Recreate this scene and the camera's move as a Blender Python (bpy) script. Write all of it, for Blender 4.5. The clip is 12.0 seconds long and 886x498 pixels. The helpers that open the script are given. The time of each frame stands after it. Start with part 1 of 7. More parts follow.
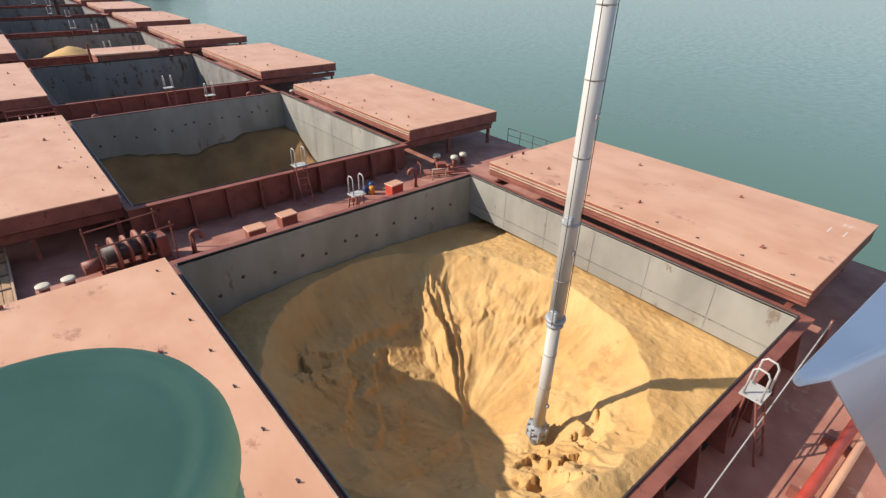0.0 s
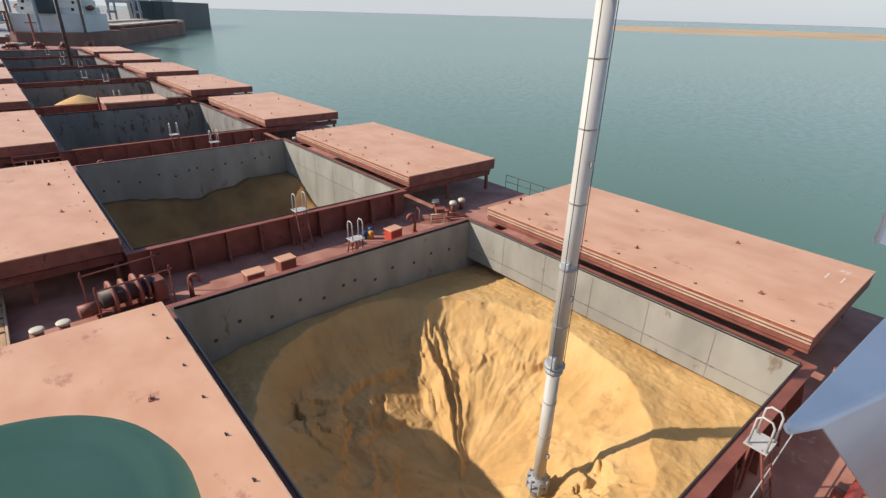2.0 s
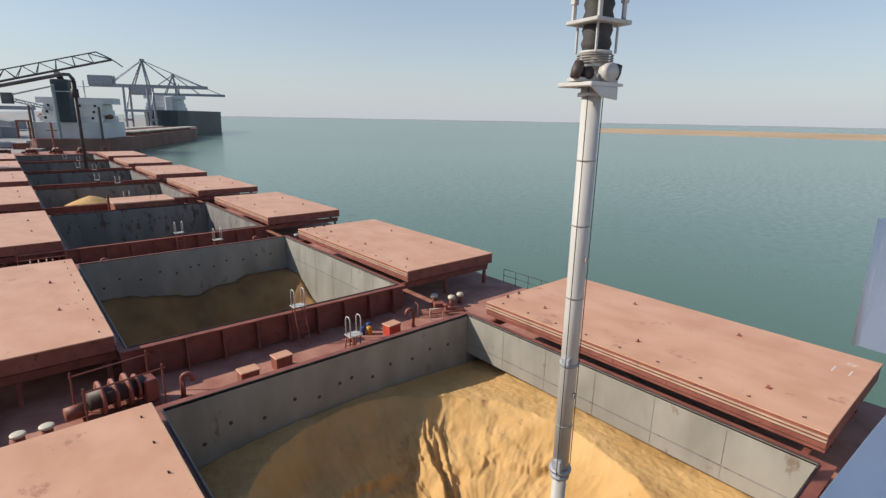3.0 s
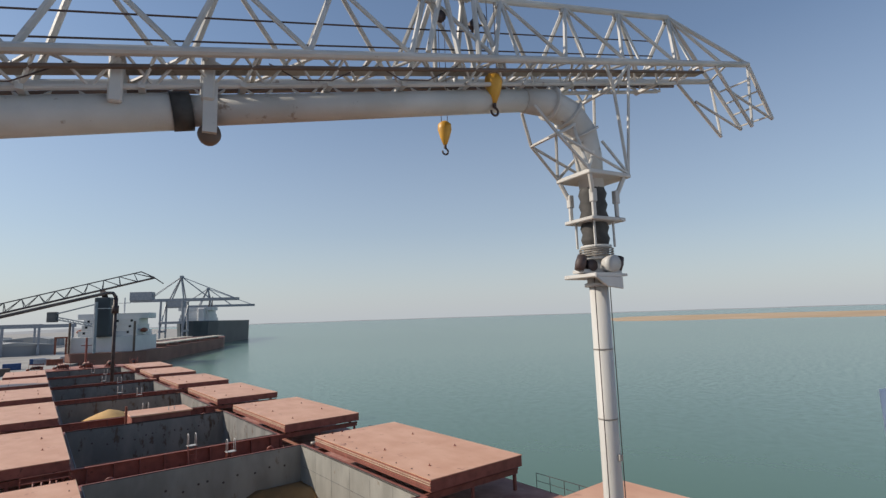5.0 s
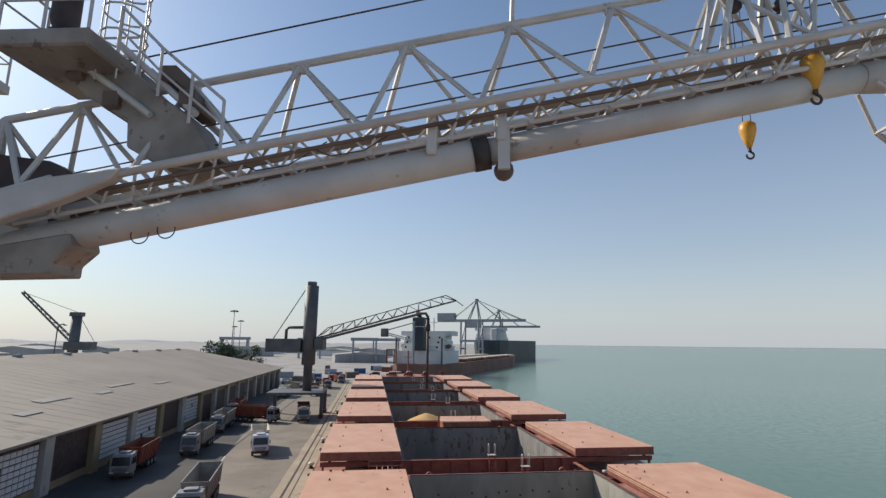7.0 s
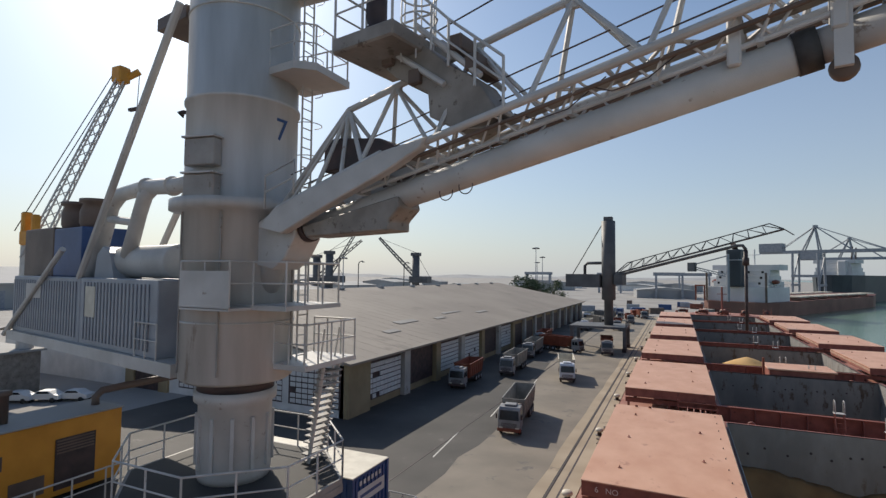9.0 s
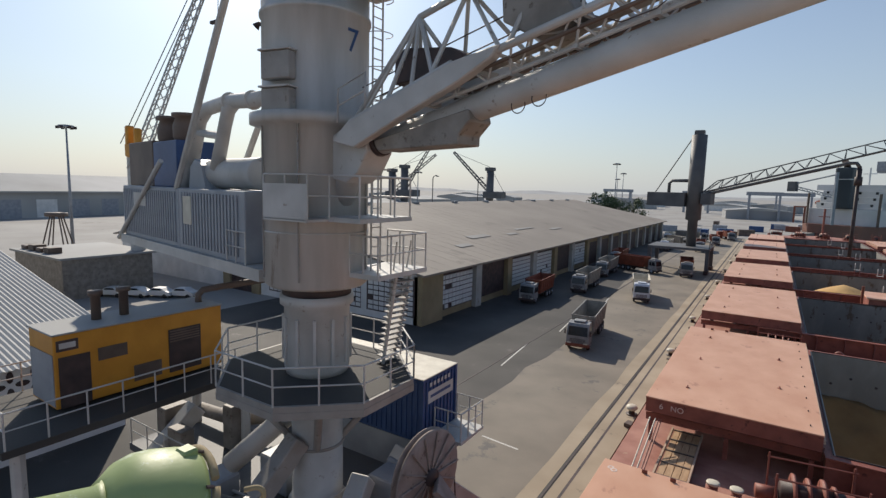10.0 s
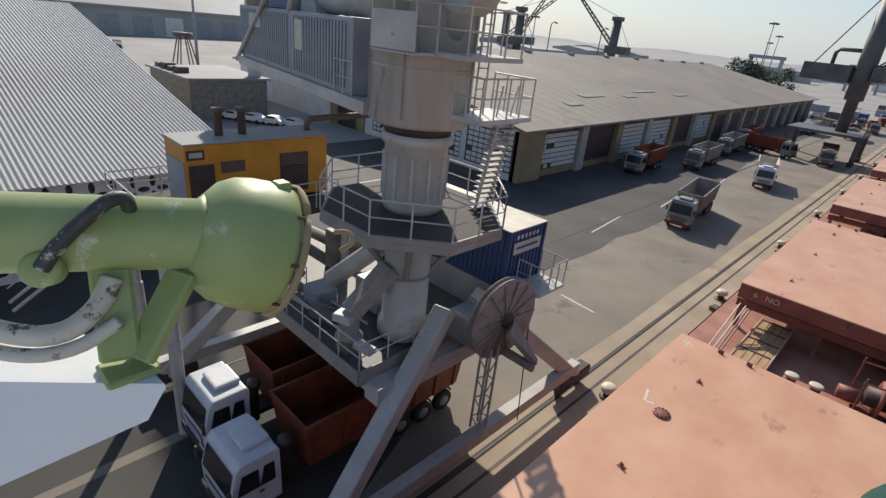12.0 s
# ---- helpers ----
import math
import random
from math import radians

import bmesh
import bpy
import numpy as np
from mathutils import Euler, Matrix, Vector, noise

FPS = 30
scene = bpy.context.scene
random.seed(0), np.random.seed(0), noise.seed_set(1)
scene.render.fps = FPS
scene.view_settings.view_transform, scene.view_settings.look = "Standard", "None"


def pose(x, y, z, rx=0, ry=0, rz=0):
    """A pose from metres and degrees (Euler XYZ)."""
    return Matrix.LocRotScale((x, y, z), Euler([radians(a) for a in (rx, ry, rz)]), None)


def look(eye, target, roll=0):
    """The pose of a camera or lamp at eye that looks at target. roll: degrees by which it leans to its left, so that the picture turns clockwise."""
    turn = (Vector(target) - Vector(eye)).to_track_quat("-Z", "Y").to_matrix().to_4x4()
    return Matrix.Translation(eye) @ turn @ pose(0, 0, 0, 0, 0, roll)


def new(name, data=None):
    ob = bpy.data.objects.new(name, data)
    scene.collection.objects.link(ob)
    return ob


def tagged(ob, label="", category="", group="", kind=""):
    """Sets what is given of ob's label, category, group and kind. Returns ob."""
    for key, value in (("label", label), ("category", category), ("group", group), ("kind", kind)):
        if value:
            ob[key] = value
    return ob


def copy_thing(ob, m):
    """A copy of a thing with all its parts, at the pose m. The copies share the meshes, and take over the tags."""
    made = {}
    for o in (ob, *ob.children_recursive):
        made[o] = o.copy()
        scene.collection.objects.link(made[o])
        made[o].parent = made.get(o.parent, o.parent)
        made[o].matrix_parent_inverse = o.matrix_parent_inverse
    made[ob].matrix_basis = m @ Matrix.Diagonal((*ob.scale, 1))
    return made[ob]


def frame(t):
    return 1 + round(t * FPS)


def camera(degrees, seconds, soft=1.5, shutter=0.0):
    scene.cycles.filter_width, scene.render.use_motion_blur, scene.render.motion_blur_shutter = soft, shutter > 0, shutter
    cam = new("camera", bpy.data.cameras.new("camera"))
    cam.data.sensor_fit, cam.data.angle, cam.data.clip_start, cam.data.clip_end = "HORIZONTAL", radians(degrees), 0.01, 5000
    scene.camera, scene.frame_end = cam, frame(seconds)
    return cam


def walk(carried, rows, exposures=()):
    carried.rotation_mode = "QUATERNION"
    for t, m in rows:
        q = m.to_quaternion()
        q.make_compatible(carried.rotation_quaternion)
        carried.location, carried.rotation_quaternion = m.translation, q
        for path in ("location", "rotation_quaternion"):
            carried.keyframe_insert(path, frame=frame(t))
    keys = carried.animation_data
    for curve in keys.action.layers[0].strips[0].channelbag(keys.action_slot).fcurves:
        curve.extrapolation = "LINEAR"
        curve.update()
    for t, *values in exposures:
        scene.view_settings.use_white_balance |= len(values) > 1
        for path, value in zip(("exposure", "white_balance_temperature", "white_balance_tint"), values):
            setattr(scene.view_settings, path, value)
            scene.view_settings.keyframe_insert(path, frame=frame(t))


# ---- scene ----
# x to starboard, y towards the bow, z up; the quay's surface is z = 0
cam = camera(81.54, 12.0, soft=1.4)
PATH = [
    (0.0, pose(-0.079, 0.229, 16.452, 60.32, -1.24, -40.23)),
    (0.5, pose(-0.114, 0.237, 16.443, 60.37, -1.30, -40.33)),
    (1.0, pose(-0.092, 0.251, 16.442, 60.57, -1.36, -40.32)),
    (1.5, pose(-0.106, 0.187, 16.456, 62.55, -1.44, -40.25)),
    (2.0, pose(-0.066, 0.182, 16.471, 65.29, -1.45, -40.21)),
    (2.5, pose(-0.074, 0.167, 16.539, 69.75, -1.34, -40.34)),
    (3.0, pose(-0.083, 0.113, 16.552, 75.70, -1.00, -40.48)),
    (3.5, pose(-0.082, 0.050, 16.574, 82.56, -0.27, -40.86)),
    (3.7, pose(-0.073, -0.004, 16.600, 85.45, 0.06, -40.89)),
    (5.3, pose(0.025, -0.032, 16.517, 98.76, 0.96, -36.91)),
    (5.5, pose(0.015, -0.041, 16.522, 99.08, 0.82, -34.76)),
    (6.0, pose(-0.028, -0.072, 16.511, 99.74, 0.92, -27.73)),
    (6.5, pose(-0.095, -0.056, 16.512, 100.05, 0.17, -18.38)),
    (7.0, pose(-0.168, -0.076, 16.509, 100.29, -0.53, -7.72)),
    (7.5, pose(-0.235, -0.214, 16.483, 100.14, -0.89, 1.29)),
    (7.7, pose(-0.266, -0.202, 16.460, 99.69, -1.11, 4.84)),
    (9.3, pose(0.063, 0.006, 16.704, 90.47, -0.26, 27.57)),
    (9.5, pose(0.099, 0.008, 16.695, 88.72, -0.21, 29.15)),
    (10.0, pose(0.087, 0.026, 16.696, 83.19, -1.50, 32.77)),
    (10.5, pose(0.087, 0.050, 16.629, 77.72, -3.72, 36.13)),
    (11.0, pose(0.065, 0.078, 16.546, 72.53, -5.67, 40.33)),
    (11.5, pose(0.066, 0.073, 16.493, 68.64, -5.67, 43.56)),
    (12.0, pose(0.046, 0.080, 16.458, 66.43, -5.63, 44.78)),
]
walk(cam, PATH, exposures=[(0.0, 0.35), (1.5, 0.3), (2.5, 0.1), (3.5, -0.02), (5.5, -0.12), (7.5, -0.02), (9.5, -0.2), (10.0, -0.15), (10.5, -0.02), (11.0, 0.0), (12.0, 0.0)])

# ---- world, sun ----
SUN_AZ, SUN_EL = 53.0, 33.0  # degrees to port of the bow, above the horizon
world = bpy.data.worlds.new("sky")
scene.world = world
world.use_nodes = True
wn = world.node_tree
sky = wn.nodes.new("ShaderNodeTexSky")
sky.sky_type = "NISHITA"
sky.sun_disc = False
sky.sun_elevation = radians(SUN_EL)
sky.sun_rotation = radians(-SUN_AZ)
sky.air_density, sky.dust_density, sky.ozone_density = 1.15, 1.15, 1.5
back = wn.nodes["Background"]
back.inputs["Strength"].default_value = 0.088
# dusty air: the sky pales towards the horizon all round
geo = wn.nodes.new("ShaderNodeTexCoord")
sep = wn.nodes.new("ShaderNodeSeparateXYZ")
wn.links.new(geo.outputs["Generated"], sep.inputs[0])
pale = wn.nodes.new("ShaderNodeValToRGB")
pale.color_ramp.elements[0].position, pale.color_ramp.elements[0].color = 0.0, (0.74, 0.74, 0.74, 1)
pale.color_ramp.elements[1].position, pale.color_ramp.elements[1].color = 0.85, (0, 0, 0, 1)
pale.color_ramp.elements.new(0.16).color = (0.4, 0.4, 0.4, 1)
pale.color_ramp.elements.new(0.45).color = (0.12, 0.12, 0.12, 1)
wn.links.new(sep.outputs[2], pale.inputs[0])
mixed = wn.nodes.new("ShaderNodeMixRGB")
mixed.inputs[2].default_value = (7.35, 7.8, 8.4, 1)
clear = wn.nodes.new("ShaderNodeMixRGB")
clear.blend_type = "MULTIPLY"
clear.inputs[0].default_value = 1.0
clear.inputs[2].default_value = (1.0, 1.18, 1.37, 1)
wn.links.new(pale.outputs[0], mixed.inputs[0])
wn.links.new(sky.outputs[0], clear.inputs[1])
wn.links.new(clear.outputs[0], mixed.inputs[1])
wn.links.new(mixed.outputs[0], back.inputs["Color"])
lamp = bpy.data.lights.new("sun", "SUN")
lamp.energy, lamp.angle, lamp.color = 5.0, radians(0.6), (1.0, 0.90, 0.765)
sun = new("sun", lamp)
sa, se = radians(SUN_AZ), radians(SUN_EL)
toward = Vector((-math.sin(sa) * math.cos(se), math.cos(sa) * math.cos(se), math.sin(se)))
sun.matrix_world = look(toward * 200, (0, 0, 0))


# ---- materials ----
def paint(name, a, b, scale=1.5, rough=0.6, metal=0.0, bump=0.15, fine=40.0, spot=None, spot_at=0.62, spot_scale=3.0, streak=1.0, stretch=1.0):
    """Two tones mixed by noise at one scale, roughness and relief at a finer one, and worn spots of a third tone."""
    m = bpy.data.materials.new(name)
    m.use_nodes = True
    t = m.node_tree
    n, l = t.nodes, t.links
    bsdf = n["Principled BSDF"]
    co = n.new("ShaderNodeTexCoord")
    mp = n.new("ShaderNodeMapping")
    mp.inputs["Scale"].default_value = (stretch, 1, streak)
    l.new(co.outputs["Object"], mp.inputs["Vector"])
    n1 = n.new("ShaderNodeTexNoise")
    n1.inputs["Scale"].default_value, n1.inputs["Detail"].default_value = scale, 6
    l.new(mp.outputs[0], n1.inputs["Vector"])
    r1 = n.new("ShaderNodeValToRGB")
    r1.color_ramp.elements[0].position, r1.color_ramp.elements[1].position = 0.36, 0.66
    r1.color_ramp.elements[0].color, r1.color_ramp.elements[1].color = (*a, 1), (*b, 1)
    l.new(n1.outputs["Fac"], r1.inputs[0])
    col = r1.outputs[0]
    n2 = n.new("ShaderNodeTexNoise")
    n2.inputs["Scale"].default_value, n2.inputs["Detail"].default_value = fine, 4
    l.new(co.outputs["Object"], n2.inputs["Vector"])
    if spot:
        n3 = n.new("ShaderNodeTexNoise")
        n3.inputs["Scale"].default_value, n3.inputs["Detail"].default_value, n3.inputs["Roughness"].default_value = spot_scale, 8, 0.7
        l.new(mp.outputs[0], n3.inputs["Vector"])
        r3 = n.new("ShaderNodeValToRGB")
        r3.color_ramp.elements[0].position, r3.color_ramp.elements[1].position = spot_at, spot_at + 0.06
        l.new(n3.outputs["Fac"], r3.inputs[0])
        mx = n.new("ShaderNodeMixRGB")
        mx.inputs[2].default_value = (*spot, 1)
        l.new(r3.outputs[0], mx.inputs[0])
        l.new(col, mx.inputs[1])
        col = mx.outputs[0]
    l.new(col, bsdf.inputs["Base Color"])
    rr = n.new("ShaderNodeMapRange")
    rr.inputs["To Min"].default_value, rr.inputs["To Max"].default_value = max(0.02, rough - 0.12), min(1, rough + 0.12)
    l.new(n2.outputs["Fac"], rr.inputs["Value"])
    l.new(rr.outputs[0], bsdf.inputs["Roughness"])
    bsdf.inputs["Metallic"].default_value = metal
    if bump:
        bp = n.new("ShaderNodeBump")
        bp.inputs["Strength"].default_value, bp.inputs["Distance"].default_value = bump, 0.02
        l.new(n2.outputs["Fac"], bp.inputs["Height"])
        l.new(bp.outputs[0], bsdf.inputs["Normal"])
    return m


M_COVER = paint("hatch_paint", (0.56, 0.29, 0.175), (0.65, 0.37, 0.24), 0.4, 0.46, bump=0.1, spot=(0.42, 0.20, 0.125), spot_at=0.595, spot_scale=0.55, stretch=1.6)
M_DECK = paint("deck_paint", (0.31, 0.125, 0.09), (0.44, 0.215, 0.16), 0.8, 0.7, spot=(0.42, 0.25, 0.18), spot_at=0.6, spot_scale=1.4)
M_RED = paint("red_steel", (0.19, 0.06, 0.042), (0.28, 0.095, 0.066), 1.2, 0.6, spot=(0.10, 0.035, 0.028), spot_at=0.6)
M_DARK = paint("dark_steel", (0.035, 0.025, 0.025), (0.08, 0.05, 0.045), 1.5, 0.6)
M_HOLD = paint("hold_wall_paint", (0.225, 0.215, 0.19), (0.32, 0.305, 0.27), 0.7, 0.65, spot=(0.19, 0.145, 0.11), spot_at=0.62, spot_scale=1.2, streak=0.4)
M_GRAIN = paint("grain", (0.50, 0.29, 0.105), (0.58, 0.365, 0.15), 0.6, 0.95, bump=1.0, fine=20, spot=(0.41, 0.235, 0.09), spot_at=0.6, spot_scale=0.5)
M_SEA = paint("sea_water", (0.082, 0.152, 0.098), (0.106, 0.182, 0.118), 0.004, 0.2, bump=0.12, fine=0.7)
M_QUAY = paint("quay_concrete", (0.31, 0.25, 0.175), (0.40, 0.33, 0.24), 0.2, 0.85, spot=(0.15, 0.125, 0.10), spot_at=0.6, spot_scale=0.25)
M_WHITE = paint("white_steel", (0.42, 0.405, 0.38), (0.53, 0.515, 0.49), 0.9, 0.5, spot=(0.27, 0.225, 0.19), spot_at=0.62)
M_ROOF = paint("roof_sheet", (0.235, 0.20, 0.165), (0.285, 0.245, 0.20), 0.08, 0.75, metal=0.0, spot=(0.20, 0.17, 0.14), spot_at=0.6, spot_scale=0.12)
M_YEL = paint("yellow_paint", (0.52, 0.225, 0.02), (0.62, 0.28, 0.03), 1.0, 0.5)
M_BLUE = paint("blue_paint", (0.015, 0.05, 0.15), (0.03, 0.075, 0.20), 1.0, 0.5)
M_GREEN = paint("green_paint", (0.26, 0.325, 0.115), (0.33, 0.39, 0.17), 5, 0.5, bump=0.03, spot=(0.47, 0.53, 0.38), spot_at=0.585, spot_scale=9, fine=60)
M_TEAL = paint("teal_paint", (0.20, 0.34, 0.185), (0.25, 0.39, 0.225), 4, 0.72, bump=0.03, spot=(0.26, 0.38, 0.28), spot_at=0.68, spot_scale=12, fine=80)
M_ASPH = paint("asphalt", (0.04, 0.037, 0.034), (0.07, 0.064, 0.057), 0.15, 0.8, spot=(0.12, 0.11, 0.1), spot_at=0.63, spot_scale=0.3)
M_GLASS = paint("dark_glass", (0.012, 0.014, 0.017), (0.02, 0.023, 0.027), 3, 0.12, bump=0)
M_RUB = paint("rubber", (0.018, 0.018, 0.018), (0.035, 0.034, 0.032), 6, 0.75)
M_TIP = paint("tipper_red", (0.16, 0.04, 0.02), (0.24, 0.062, 0.03), 1.2, 0.55, spot=(0.2, 0.16, 0.12), spot_at=0.62)
M_TIPG = paint("tipper_grey", (0.20, 0.19, 0.17), (0.29, 0.27, 0.24), 1.2, 0.6, spot=(0.12, 0.10, 0.08), spot_at=0.62)
M_CAB = paint("truck_white", (0.55, 0.58, 0.62), (0.66, 0.68, 0.70), 1.5, 0.35, bump=0.03, spot=(0.42, 0.40, 0.36), spot_at=0.68)
M_GREY = paint("grey_blue_steel", (0.24, 0.26, 0.29), (0.32, 0.34, 0.37), 0.8, 0.5, spot=(0.42, 0.42, 0.42), spot_at=0.68)
M_BROWN = paint("brown_sheet", (0.10, 0.07, 0.055), (0.16, 0.115, 0.09), 0.8, 0.6)
M_WALL = paint("limewash", (0.60, 0.60, 0.58), (0.72, 0.71, 0.69), 0.5, 0.8, spot=(0.42, 0.40, 0.36), spot_at=0.64, spot_scale=0.8)
M_OCHRE = paint("ochre_render", (0.25, 0.195, 0.11), (0.33, 0.26, 0.15), 0.4, 0.85, spot=(0.26, 0.2, 0.12), spot_at=0.62)
M_SHIPW = paint("ship_white", (0.58, 0.58, 0.57), (0.70, 0.70, 0.69), 0.12, 0.5)
M_NAVY = paint("dark_hull", (0.025, 0.035, 0.045), (0.045, 0.06, 0.07), 0.05, 0.5)
M_RUST = paint("rust_hull", (0.16, 0.07, 0.05), (0.25, 0.12, 0.09), 0.08, 0.6)
M_CREAM = paint("cream_paint", (0.55, 0.50, 0.40), (0.66, 0.61, 0.50), 2, 0.6)
M_LINE = paint("road_paint", (0.55, 0.54, 0.5), (0.68, 0.66, 0.6), 3, 0.8, spot=(0.3, 0.28, 0.25), spot_at=0.55, spot_scale=6)
M_LEAF = paint("leaf", (0.035, 0.06, 0.02), (0.06, 0.095, 0.035), 1.0, 0.7)
M_BARK = paint("bark", (0.09, 0.065, 0.045), (0.14, 0.10, 0.07), 3, 0.9)
M_SAND = paint("sand", (0.42, 0.29, 0.17), (0.50, 0.36, 0.23), 0.01, 0.95, bump=0)
# land colour greyed to give distant haze
M_LAND = paint("hazed_land", (0.27, 0.275, 0.28), (0.34, 0.345, 0.35), 0.01, 0.95, bump=0)
M_FAR = paint("pale_roofs", (0.30, 0.30, 0.29), (0.42, 0.42, 0.41), 0.03, 0.8, bump=0)
M_WING = paint("wing_paint", (0.66, 0.69, 0.73), (0.74, 0.76, 0.79), 2.5, 0.4, bump=0.05, spot=(0.5, 0.42, 0.32), spot_at=0.72, spot_scale=10)
M_RUBB = paint("bellows_rubber", (0.03, 0.028, 0.027), (0.06, 0.056, 0.052), 3, 0.7)
M_ORANGE = paint("hook_yellow", (0.50, 0.25, 0.02), (0.62, 0.33, 0.04), 3, 0.45, spot=(0.2, 0.11, 0.03), spot_at=0.64, spot_scale=6)
M_REDP = paint("pipe_red", (0.42, 0.05, 0.03), (0.52, 0.08, 0.05), 2, 0.5)


# ---- mesh helpers ----
def mesh_of(name, bm, material):
    me = bpy.data.meshes.new(name)
    bm.to_mesh(me)
    bm.free()
    me.materials.append(material)
    return me


def part(name, bm, material, parent=None, label="", m=None):
    ob = new(name, mesh_of(name, bm, material))
    ob.parent = parent
    if m is not None:
        ob.matrix_basis = m
    if label:
        ob["label"] = label
    return ob


def box(bm, x0, x1, y0, y1, z0, z1, m=None):
    ret = bmesh.ops.create_cube(bm, size=1.0, matrix=Matrix.Translation(((x0 + x1) / 2, (y0 + y1) / 2, (z0 + z1) / 2)) @ Matrix.Diagonal((x1 - x0, y1 - y0, z1 - z0, 1)))
    if m is not None:
        bmesh.ops.transform(bm, matrix=m, verts=ret["verts"])
    return ret["verts"]


def rod(bm, a, b, r, seg=8, r2=None):
    a, b = Vector(a), Vector(b)
    d = b - a
    m = Matrix.Translation((a + b) / 2) @ d.to_track_quat("Z", "Y").to_matrix().to_4x4()
    return bmesh.ops.create_cone(bm, cap_ends=True, segments=seg, radius1=r, radius2=r if r2 is None else r2, depth=d.length, matrix=m)["verts"]


def empty(name, m=None):
    ob = new(name)
    if m is not None:
        ob.matrix_basis = m
    return ob


def boxes(*bs):
    bm = bmesh.new()
    for b in bs:
        box(bm, *b)
    return bm


def rods(r, *ps, seg=8):
    bm = bmesh.new()
    for a, b in ps:
        rod(bm, a, b, r, seg)
    return bm




def bevelled(bm, width=0.02, segments=1):
    bmesh.ops.bevel(bm, geom=bm.edges[:], offset=width, segments=segments, affect="EDGES", profile=0.6)
    return bm


def lathe(profile, seg=24, m=None):
    """A turned form: (radius, height) pairs round the z axis."""
    bm = bmesh.new()
    rings = []
    for r, z in profile:
        if r < 1e-5:
            rings.append([bm.verts.new((0, 0, z))])
        else:
            rings.append([bm.verts.new((r * math.cos(math.tau * k / seg), r * math.sin(math.tau * k / seg), z)) for k in range(seg)])
    for a, b in zip(rings, rings[1:]):
        for k in range(seg):
            f = [a[k % len(a)], a[(k + 1) % len(a)], b[(k + 1) % len(b)], b[k % len(b)]]
            f = list(dict.fromkeys(f))
            if len(f) > 2:
                bm.faces.new(f)
    for r in (rings[0], rings[-1]):
        if len(r) > 1:
            bm.faces.new(r)
    bmesh.ops.recalc_face_normals(bm, faces=bm.faces[:])
    if m is not None:
        bmesh.ops.transform(bm, matrix=m, verts=bm.verts[:])
    for f in bm.faces:
        f.smooth = len(f.verts) <= 4
    return bm


def tube(points, r, seg=10, closed=False):
    """A bent pipe through points; r may be a list."""
    bm = bmesh.new()
    ps = [Vector(p) for p in points]
    rs = r if isinstance(r, (list, tuple)) else [r] * len(ps)
    rings, side = [], None
    for i, p in enumerate(ps):
        d = (ps[min(i + 1, len(ps) - 1)] - ps[max(i - 1, 0)]).normalized()
        if side is None:
            side = d.orthogonal().normalized()
        side = (side - d * side.dot(d)).normalized()
        up = d.cross(side)
        rings.append([bm.verts.new(p + (side * math.cos(math.tau * k / seg) + up * math.sin(math.tau * k / seg)) * rs[i]) for k in range(seg)])
    for a, b in zip(rings, rings[1:]):
        for k in range(seg):
            bm.faces.new((a[k], a[(k + 1) % seg], b[(k + 1) % seg], b[k])).smooth = True
    bm.faces.new(rings[0][::-1])
    bm.faces.new(rings[-1])
    bmesh.ops.recalc_face_normals(bm, faces=bm.faces[:])
    return bm


def arc(c, r, a0, a1, u, v, n=8):
    u, v, c = Vector(u), Vector(v), Vector(c)
    return [c + (u * math.cos(radians(a0 + (a1 - a0) * k / n)) + v * math.sin(radians(a0 + (a1 - a0) * k / n))) * r for k in range(n + 1)]


def prism(poly, z0, z1):
    """A flat slab over a plan outline."""
    bm = bmesh.new()
    lo = [bm.verts.new((x, y, z0)) for x, y in poly]
    hi = [bm.verts.new((x, y, z1)) for x, y in poly]
    n = len(poly)
    for k in range(n):
        bm.faces.new((lo[k], lo[(k + 1) % n], hi[(k + 1) % n], hi[k]))
    bm.faces.new(lo[::-1])
    bm.faces.new(hi)
    bmesh.ops.recalc_face_normals(bm, faces=bm.faces[:])
    return bm


def railing(parent, pts, h=1.05, r=0.025, mat=None, gap=1.3, mid=True):
    """Posts and two rails along a line, each a part."""
    mat = mat or M_WHITE
    up = Vector((0, 0, h))
    ps = [Vector(p) for p in pts]
    for a, b in zip(ps, ps[1:]):
        n = max(1, round((b - a).length / gap))
        for k in range(n):
            p = a.lerp(b, k / n)
            part("post", rods(r, (p, p + up), seg=6), mat, parent)
        part("handrail", rods(r, (a + up, b + up), seg=6), mat, parent)
        if mid:
            part("midrail", rods(r * 0.8, (a + up * 0.52, b + up * 0.52), seg=6), mat, parent)
    part("post", rods(r, (ps[-1], ps[-1] + up), seg=6), mat, parent)


def lettering(body, size, m, parent, material):
    cu = bpy.data.curves.new("lettering", "FONT")
    cu.body, cu.size, cu.extrude, cu.align_x = body, size, 0.002, "CENTER"
    cu.materials.append(material)
    ob = new("lettering", cu)
    ob.parent = parent
    ob.matrix_basis = m
    return ob


